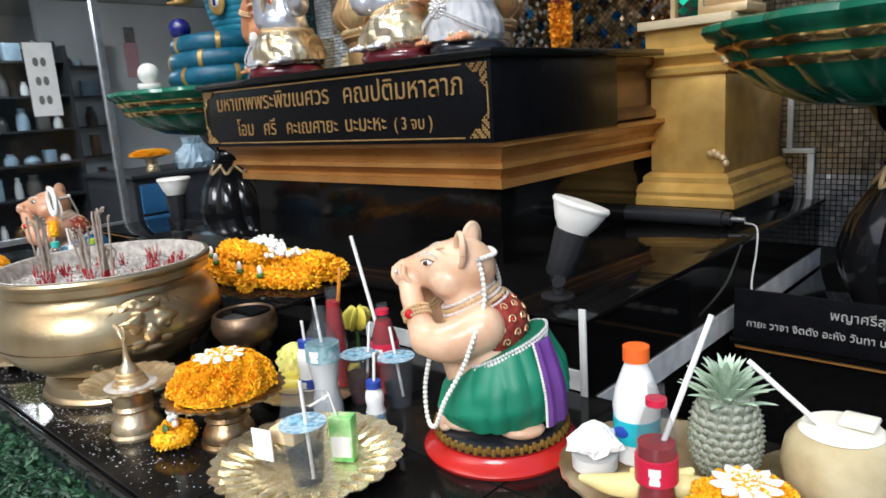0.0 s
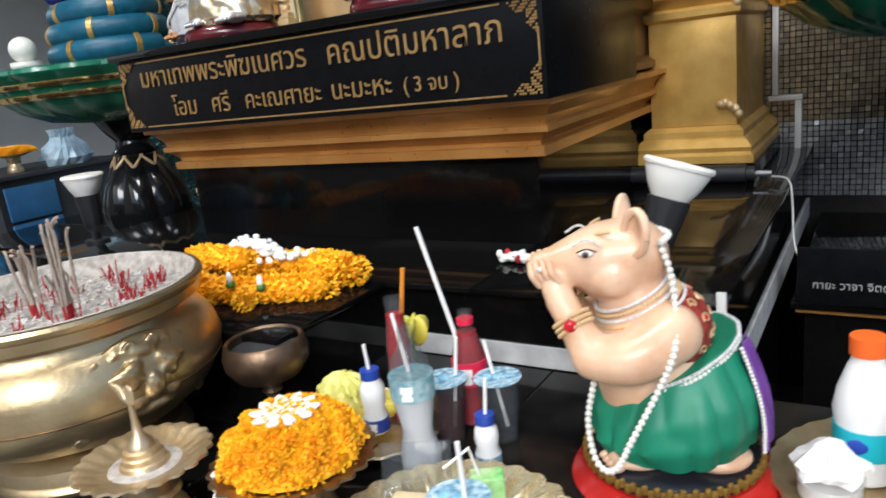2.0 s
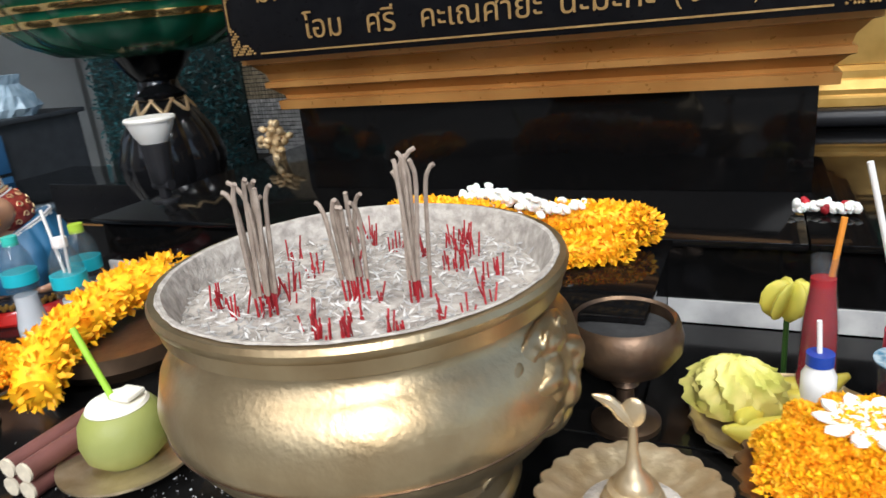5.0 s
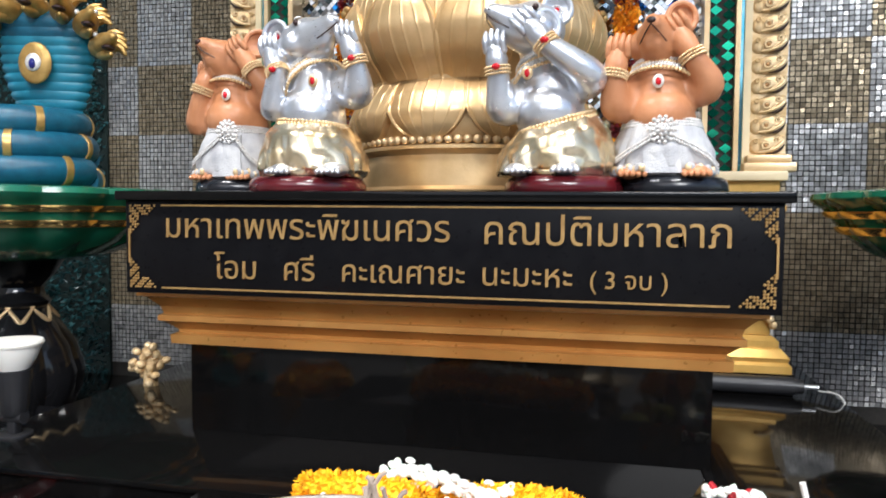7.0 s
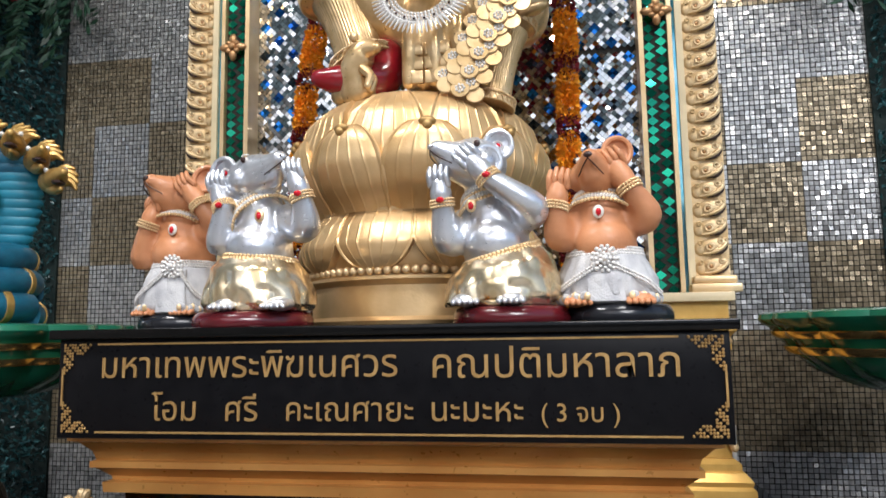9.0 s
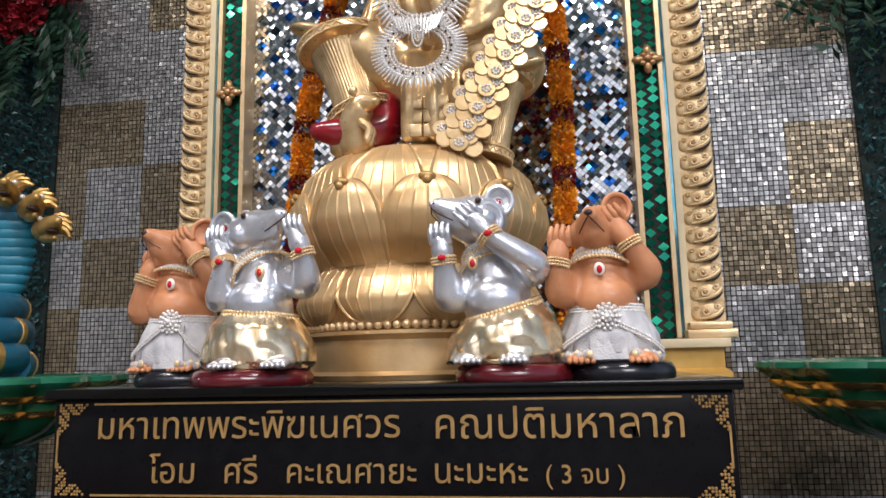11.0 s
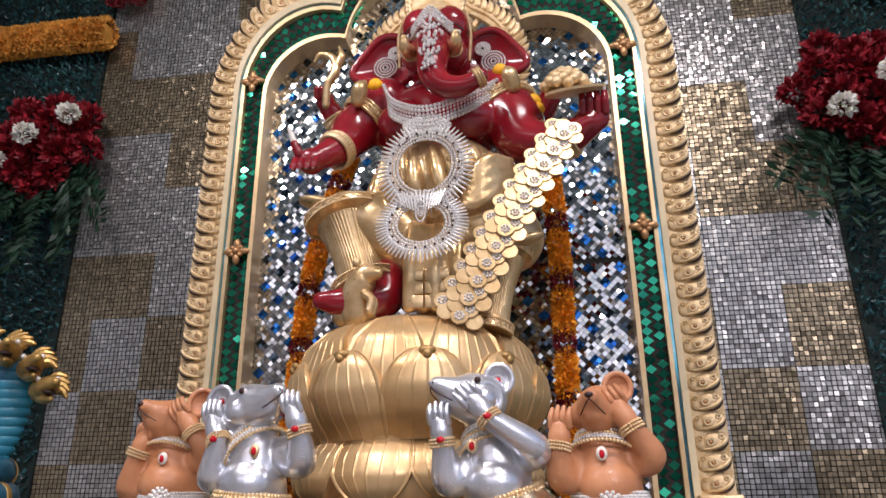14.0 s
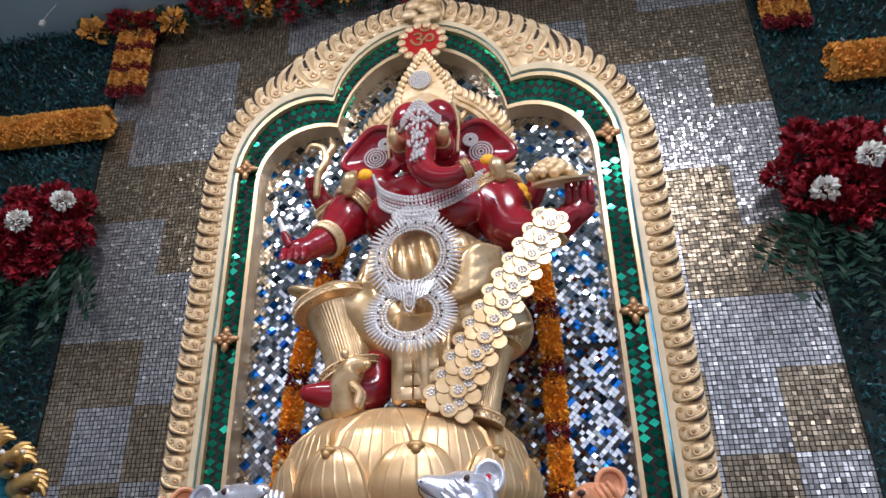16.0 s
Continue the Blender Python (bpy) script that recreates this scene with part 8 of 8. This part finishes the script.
part("body", lathe(B(), [(0, 0), (0.05, 0), (0.062, 0.01), (0.062, 0.03), (0.055, 0.036), (0.06, 0.044), (0.058, 0.06), (0, 0.062)], 36), "lamp_white", jar)
part("lid", ball(B(), (0, 0, 0.108), 0.052, 0, 24), "lamp_white", jar)

# ---- lower side altars and their signs ----
for x0, x1, nm in ((-0.74, 1.6, "east"), (-5.2, -3.02, "west")):
    ob = thing("side_altar", "low black granite side altar with a gilt moulding", "altar")
    part("body", box(B(), x0 + 0.03, x1, 2.12, 3.09, 0.2, 0.72), "granite", ob)
    part("moulding", box(B(), x0 + 0.01, x1, 2.095, 3.09, 0.7205, 0.7345, 0.003), "wood_gold", ob)
    part("top", box(B(), x0, x1, 2.08, 3.09, 0.735, 0.756, 0.002), "granite", ob)
    sg = thing("sign_board", "black sign board with pale Thai lettering" if nm == "east" else "black sign board with faint worn lettering", "sign")
    a, b = (x0 + 0.015, x0 + 1.05) if nm == "east" else (x1 - 1.05, x1 - 0.015)
    part("board", box(B(), a, b, 2.07, 2.0795, 0.757, 0.905, 0.002), "sign_black", sg)
    if nm == "east":
        letters("พญาศรีสุ", 0.125, (-0.478, 2.0685, 0.852), sg, material="letter_grey")
        letters("กายะ วาจา จิตตัง อะหัง วันทา น", 0.338, (-0.688, 2.0685, 0.800), sg, material="letter_grey")
    else:
        for k in range(7):
            part("letter_bar", box(B(), b - 0.5 + 0.062 * k, b - 0.455 + 0.062 * k, 2.0675, 2.0698, 0.80, 0.818), "counter_grey", sg)

# ---- spot lamps ----
def spot(at, tilt, rz, label):
    ob = thing("spot_lamp", label, "lamp", at, rz, group="spot lamps")
    m = pose(0, 0, 0.05, tilt)
    part("socket", lathe(B(), [(0, 0.0), (0.026, 0.0), (0.03, 0.006), (0.034, 0.05), (0.04, 0.10), (0.042, 0.112), (0, 0.112)], 36, m, wave=lambda a, k: 1 + 0.04 * (math.sin(a * 12) > 0) * (1 <= k <= 4)), "black_plastic", ob, "ribbed black lamp holder")
    refl = part("reflector", lathe(B(), [(0, 0.112), (0.036, 0.113), (0.05, 0.135), (0.062, 0.165), (0.063, 0.172), (0, 0.172)], 48, m), "lamp_white", ob, "white reflector bulb")
    part("rim", lathe(B(), [(0.055, 0.172), (0.067, 0.172), (0.069, 0.178), (0.066, 0.184), (0.058, 0.184), (0.0, 0.186)], 48, m), "lamp_face", refl)
    part("hinge", tube(B(), [(-0.03, 0, 0.045), (0.03, 0, 0.045)], 0.016, 16), "black_plastic", ob)
    part("bracket", box(B(), -0.012, 0.012, -0.012, 0.012, 0.004, 0.05, 0.003), "black_plastic", ob)
    part("foot", lathe(B(), [(0, 0), (0.04, 0), (0.04, 0.005), (0, 0.006)], 24), "black_plastic", ob)
spot((-0.925, 1.49, 1.0), -20, -50, "white spot lamp on a ribbed black holder")
spot((-2.885, 1.55, 1.0), 0, 0, "white spot lamp on a ribbed black holder")
tl = thing("lamp_tube", "black tubular lamp lying before the gilded pilaster", "lamp", (-1.10, 2.44, 1.03))
part("tube", tube(B(), [(-0.24, 0, 0), (0.20, 0, 0)], 0.028, 24), "black_plastic", tl)
part("end_cap", tube(B(), [(0.201, 0, 0), (0.225, 0, 0)], 0.022, 20), "black_plastic", tl)
part("plug", tube(B(), [(0.226, 0, 0), (0.27, 0, 0)], 0.008, 12), "aluminium", tl)
cable = thing("white_cable", "thin white cable hanging over the altar tier", "cable")
part("cord", tube(B(), smooth_path([(-0.83, 2.44, 1.02), (-0.78, 2.40, 1.015), (-0.765, 2.36, 0.95), (-0.75, 2.28, 0.85), (-0.70, 2.2, 0.76)], 8), 0.003, 8), "pipe_white", cable)
pipe = thing("conduit", "white painted conduit with an elbow on the mosaic wall", "pipe")
part("upper_pipe", box(B(), -0.912, -0.892, 3.10, 3.12, 1.20, 1.56, 0.002), "pipe_white", pipe)
part("elbow", box(B(), -0.925, -0.81, 3.098, 3.122, 1.18, 1.199, 0.002), "pipe_white", pipe)
part("lower_pipe", box(B(), -0.835, -0.812, 3.10, 3.12, 0.4, 1.179, 0.002), "pipe_white", pipe)
ac = thing("acrylic_holder", "clear acrylic card holder taped to the tier corner", "holder", (-0.772, 1.35, Z))
part("upright", box(B(), -0.008, 0.008, -0.003, 0.003, 0, 0.195, 0.001), "pipe_white", ac)
part("plate", box(B(), -0.06, 0.008, -0.002, 0.05, 0.169, 0.175, 0.001), "plastic_clear", ac)

# ---- flowers and garlands on the leaf walls ----
def bouquet(at, label, seed):
    rg = np.random.default_rng(seed)
    ob = thing("bouquet", label, "flowers", at, group="wall bouquets")
    heads = [(0.27 * math.cos(2.4 * k) * (k / 17) ** 0.5, -0.16 + 0.10 * (k / 17), 0.25 * math.sin(2.4 * k) * (k / 17) ** 0.5 + rg.uniform(-0.03, 0.03)) for k in range(18)]
    for c in heads:
        v, f = pompom(0.088, 190)
        o = part("red_bloom", mesh_np("red_bloom", v, f, "rose_red"), None, ob)
        o.matrix_basis = pose(*c, 60, rg.uniform(-20, 20), rg.uniform(-20, 20))
    for c in ((0.03, -0.26, -0.03), (-0.16, -0.20, -0.14), (0.20, -0.20, 0.10)):
        v, f = pompom(0.058, 150)
        o = part("white_bloom", mesh_np("white_bloom", v, f, "jasmine"), None, ob)
        o.matrix_basis = pose(*c, 70)
    for k in range(14):
        a = radians(-165 + 150 * k / 13)
        d = Vector((math.cos(a) * 0.9, -0.25 - 0.2 * (k % 3), math.sin(a)))
        P = [Vector((0.14 * math.cos(a), -0.03, -0.14)) + d * 0.34 * t + Vector((0, 0, -0.18 * t * t)) for t in np.linspace(0, 1, 16)]
        pos, nr = [], []
        for i, p in enumerate(P):
            for s in (-1, 1):
                for q in range(2):
                    pos.append(p)
                    nr.append(Vector((s * -d.z, 0.1, s * d.x)) * (1 - 0.02 * i) + d * 0.5)
        v, f = petals(np.array(pos), np.array(nr), 0.075, 0.02, 0.12)
        part("fern_frond", mesh_np("fern_frond", v, f, "fern"), None, ob)
    return ob
bouquet((-3.98, 3.06, 3.49), "dark red flowers with a white bloom and ferns", 3)
bouquet((-0.06, 3.04, 3.40), "dark red flowers with white blooms and ferns", 5)
for x0, x1, z in ((-4.95, -3.77, 4.20), (0.06, 1.6, 4.06)):
    ob = thing("flower_swag", "thick horizontal swag of orange flowers on the leaf wall", "garland", group="orange swags")
    n = 9000
    a, x = RNG.uniform(0, 6.28, n), RNG.uniform(x0, x1, n)
    pos = np.stack([x, 3.03 + 0.055 * np.cos(a), z + 0.075 * np.sin(a)], 1)
    nr = np.stack([RNG.normal(0, 0.3, n), np.cos(a), np.sin(a)], 1)
    v, f = petals(pos, nr, 0.028, 0.024, 0.5, 0.2)
    part("petals", mesh_np("petals", v, f, "wool_orange"), None, ob)
    part("core", tube(B(), [(x0 + 0.02, 3.04, z), (x1 - 0.02, 3.04, z)], 0.055, 16), "wool_orange", ob)
for xs, z1 in (((-3.80, -3.74, -3.68, -3.62), 4.42), ((-0.16, -0.10, -0.04, 0.02), 4.36)):
    for i, x in enumerate(xs):
        ob = thing("tassel", "hanging tassel of orange and dark red flowers", "garland", group="flower tassels")
        A, R = [], []
        zz = np.arange(z1 - 0.02 * (i % 2), 5.0, 0.026)
        for k, z in enumerate(zz):
            (R if k < 2 or k % 6 in (0, 1) else A).append((x, 3.04, z))
        for nm, S, m in (("orange_petals", A, "wool_orange"), ("red_band", R, "band_red")):
            S = np.array(S)
            d = np.concatenate([sphere_pts(70) for _ in S])
            v, f = petals(np.repeat(S, 70, 0) + d * 0.018, d, 0.016, 0.014, 0.4)
            part(nm, mesh_np(nm, v, f, m), None, ob)
rg = np.random.default_rng(11)
sw = thing("flower_valance", "row of red flowers and leaves under the roof edge", "flowers")
for k in range(24):
    x = -4.0 + 0.175 * k
    v, f = pompom(0.09, 120)
    o = part("red_bloom" if k % 3 else "orange_bloom", mesh_np("bloom", v, f, "rose_red" if k % 3 else "wool_orange"), None, sw)
    o.matrix_basis = pose(x, 3.03, 4.93 + rg.uniform(-0.05, 0.05), 60, 0, rg.uniform(0, 90))
n = 900
v, f = petals(np.stack([rg.uniform(-4.1, 0.2, n), rg.uniform(3.0, 3.08, n), rg.uniform(4.84, 5.0, n)], 1), np.tile((0, -0.6, -0.3), (n, 1)), 0.06, 0.03, 0.7)
tagged(part("leaves", mesh_np("leaves", v, f, "fern"), None, sw), kind="stuff")
wire = thing("hanging_wire", "thin wire with a small white plug under the roof", "wire", (-4.25, 2.9, 4.93))
part("cord", tube(B(), smooth_path([(0.06, 0, 0.098), (0.03, 0, 0.05), (0, 0, -0.02)], 5), 0.0025, 6), "pipe_white", wire)
part("plug", box(B(), -0.014, 0.014, -0.01, 0.01, -0.06, -0.02, 0.003), "lamp_white", wire)

# ---- shop seen beside the shrine ----
setting("shop_floor", "grey raised shop floor", "floor", box(B(), -8.9, -5.3, 0.4, 5.4, 0.0, 0.12), "counter_grey")
setting("shop_ceiling", "low white shop ceiling", "ceiling", box(B(), -8.99, -5.35, 0.2, 5.45, 2.72, 2.8), "wall_paint")
gp = thing("glass_partition", "glass shop front with aluminium posts", "partition")
for y in (1.0, 2.42):
    part("post", box(B(), -5.515, -5.465, y - 0.025, y + 0.025, 0.12, 2.45, 0.003), "aluminium", gp)
part("rail", box(B(), -5.515, -5.465, 1.026, 2.394, 0.70, 0.74, 0.003), "aluminium", gp)
add("glass_dull", (0.75, 0.80, 0.82), 0.04, trans=1.0, var=0.0)
gl = part("pane", box(B(), -5.494, -5.486, 1.026, 2.394, 0.741, 2.449), "glass_dull", gp)
gl.visible_shadow = False
nt = thing("paper_notice", "white paper notice with grey drawings taped to the glass", "notice", (-5.482, 1.90, 1.56))
part("sheet", box(B(), 0, 0.002, 0, 0.19, 0, 0.50), "paper_white", nt)
for k in range(3):
    for q in range(2):
        part("grey_mark", ball(B(), (0.0025, 0.065 + 0.05 * q, 0.11 + 0.13 * k), (0.001, 0.02, 0.032), 0, 10), "counter_grey", nt)
bn = thing("banner", "blue vinyl banner above the shop front", "banner")
part("cloth", box(B(), -5.46, -5.45, 0.6, 3.3, 2.40, 2.95), "banner_blue", bn)
part("hem", box(B(), -5.448, -5.446, 0.6, 3.3, 2.40, 2.43), "wood_gold", bn)
part("picture", ball(B(), (-5.447, 2.95, 2.56), (0.002, 0.12, 0.10), 0, 16), "wood_gold", bn)
def shelf_unit(x, y0, y1, z1, label, seed):
    rg = np.random.default_rng(seed)
    ob = thing("shelf_unit", label, "shelf")
    part("back", box(B(), x - 0.3, x - 0.28, y0, y1, 0.12, z1), "cabinet_dark", ob)
    for y in (y0, y1 - 0.03):
        part("side", box(B(), x - 0.279, x, y, y + 0.03, 0.12, z1), "cabinet_dark", ob)
    zs = [0.5, 0.85, 1.15, 1.45, 1.75, 2.05]
    for z in zs:
        if z < z1:
            part("shelf", box(B(), x - 0.279, x, y0 + 0.031, y1 - 0.031, z, z + 0.02), "cabinet_dark", ob)
            y = y0 + 0.08
            while y < y1 - 0.15:
                w, h = rg.uniform(0.05, 0.16), rg.uniform(0.06, 0.22)
                kind = rg.integers(0, 3)
                it = thing("shop_item", "small boxed or wrapped goods on a shop shelf", "goods", (x - 0.14, y + w / 2, z + 0.0205), group="goods on shop shelves")
                m = ("clutter", "paper_white", "gold_dark", "cabinet_grey", "bag_blue", "clutter")[int(rg.integers(0, 6))]
                if kind == 0:
                    part("packet", box(B(), -0.05, 0.05, -w / 2, w / 2, 0, h, 0.006), m, it)
                else:
                    part("jar", lathe(B(), [(0, 0), (w * 0.45, 0), (w * 0.5, h * 0.3), (w * 0.4, h * 0.7), (w * 0.25, h * 0.8), (w * 0.28, h), (0, h)], 16), m, it)
                y += w + rg.uniform(0.02, 0.12)
shelf_unit(-7.0, 1.2, 2.75, 2.2, "dark shop shelves crowded with goods", 1)
shelf_unit(-7.6, 2.85, 3.35, 2.3, "narrow dark shelf with mixed goods", 2)
setting("shop_wall", "off-white shop partition wall", "wall", box(B(), -7.85, -7.75, 2.8, 5.4, 0.12, 2.71), "wall_paint")
pp = thing("pink_paper", "pink paper sheet pinned on the shop wall", "notice", (-7.745, 3.62, 1.95))
part("sheet", box(B(), 0, 0.003, 0, 0.14, 0, 0.36), "paper_pink", pp)
part("photo", box(B(), 0.0035, 0.005, 0.02, 0.13, 0.36, 0.52), "clutter", pp)
ct2 = thing("shop_counter", "low dark shop counter with blue drawers", "counter")
part("top", box(B(), -6.6, -5.6, 2.55, 3.6, 1.03, 1.06, 0.003), "cabinet_dark", ct2)
part("body", box(B(), -6.58, -5.65, 2.58, 3.58, 0.12, 1.029), "cabinet_dark", ct2)
for k in range(3):
    part("drawer", box(B(), -5.648, -5.62, 2.62, 2.98, 0.22 + 0.26 * k, 0.46 + 0.26 * k, 0.01), "drawer_blue", ct2, "blue plastic drawer")
fb = footed_tray("gilt footed bowl of orange flowers on the shop counter", (-5.85, 2.85, 1.0605), 0.13, 0.11, 0.06, "bronze_tray", 16)
mound("flat mound of orange flowers in a gilt bowl", (-5.85, 2.85, 1.193), 0.16, 0.05)
bg = thing("plastic_bag", "crumpled pale blue plastic bag on the counter", "bag", (-5.8, 3.22, 1.0605))
part("bag", lathe(B(), [(0, 0), (0.14, 0), (0.17, 0.05), (0.13, 0.13), (0.07, 0.20), (0.09, 0.26), (0.0, 0.25)], 26, wave=lambda a, k: 1 + 0.18 * math.sin(a * 4 + k) + 0.1 * math.sin(a * 9 + 2 * k)), "bag_blue", bg, smooth=False)
tf = thing("tube_light", "lit fluorescent tube on the shop ceiling", "lamp", (-6.4, 1.85, 2.60))
part("housing", box(B(), -0.3, 0.3, -0.03, 0.03, 0.04, 0.10, 0.004), "lamp_white", tf)
part("tube", tube(B(), [(-0.3, 0, 0.02), (0.3, 0, 0.02)], 0.014, 14), "tube_light", tf)
sl = bpy.data.lights.new("shop_tube", "AREA")
sl.shape, sl.size, sl.size_y, sl.energy, sl.color = "RECTANGLE", 0.6, 0.05, 16, (0.95, 0.98, 1.0)
so = new("shop_tube", sl)
so.matrix_world = look((-6.4, 1.85, 2.59), (-6.4, 2.6, 0.5))
# roof lamps over the shrine
for x, y in ((-3.2, 0.2), (-0.6, 0.2)):
    ob = thing("roof_light", "lit fluorescent fitting under the shrine roof", "lamp", (x, y, 4.93), group="roof lights")
    part("housing", box(B(), -0.6, 0.6, -0.05, 0.05, 0.05, 0.1, 0.004), "lamp_white", ob)
    part("tube", tube(B(), [(-0.58, 0, 0.02), (0.58, 0, 0.02)], 0.02, 14), "tube_light", ob)
    ld = bpy.data.lights.new("roof_tube", "AREA")
    ld.shape, ld.size, ld.size_y, ld.energy, ld.color = "RECTANGLE", 1.15, 0.06, 60, (1.0, 0.97, 0.92)
    lo = new("roof_tube", ld)
    lo.matrix_world = look((x, y, 4.89), (x * 0.6 - 0.7, y + 0.9, 0.9))
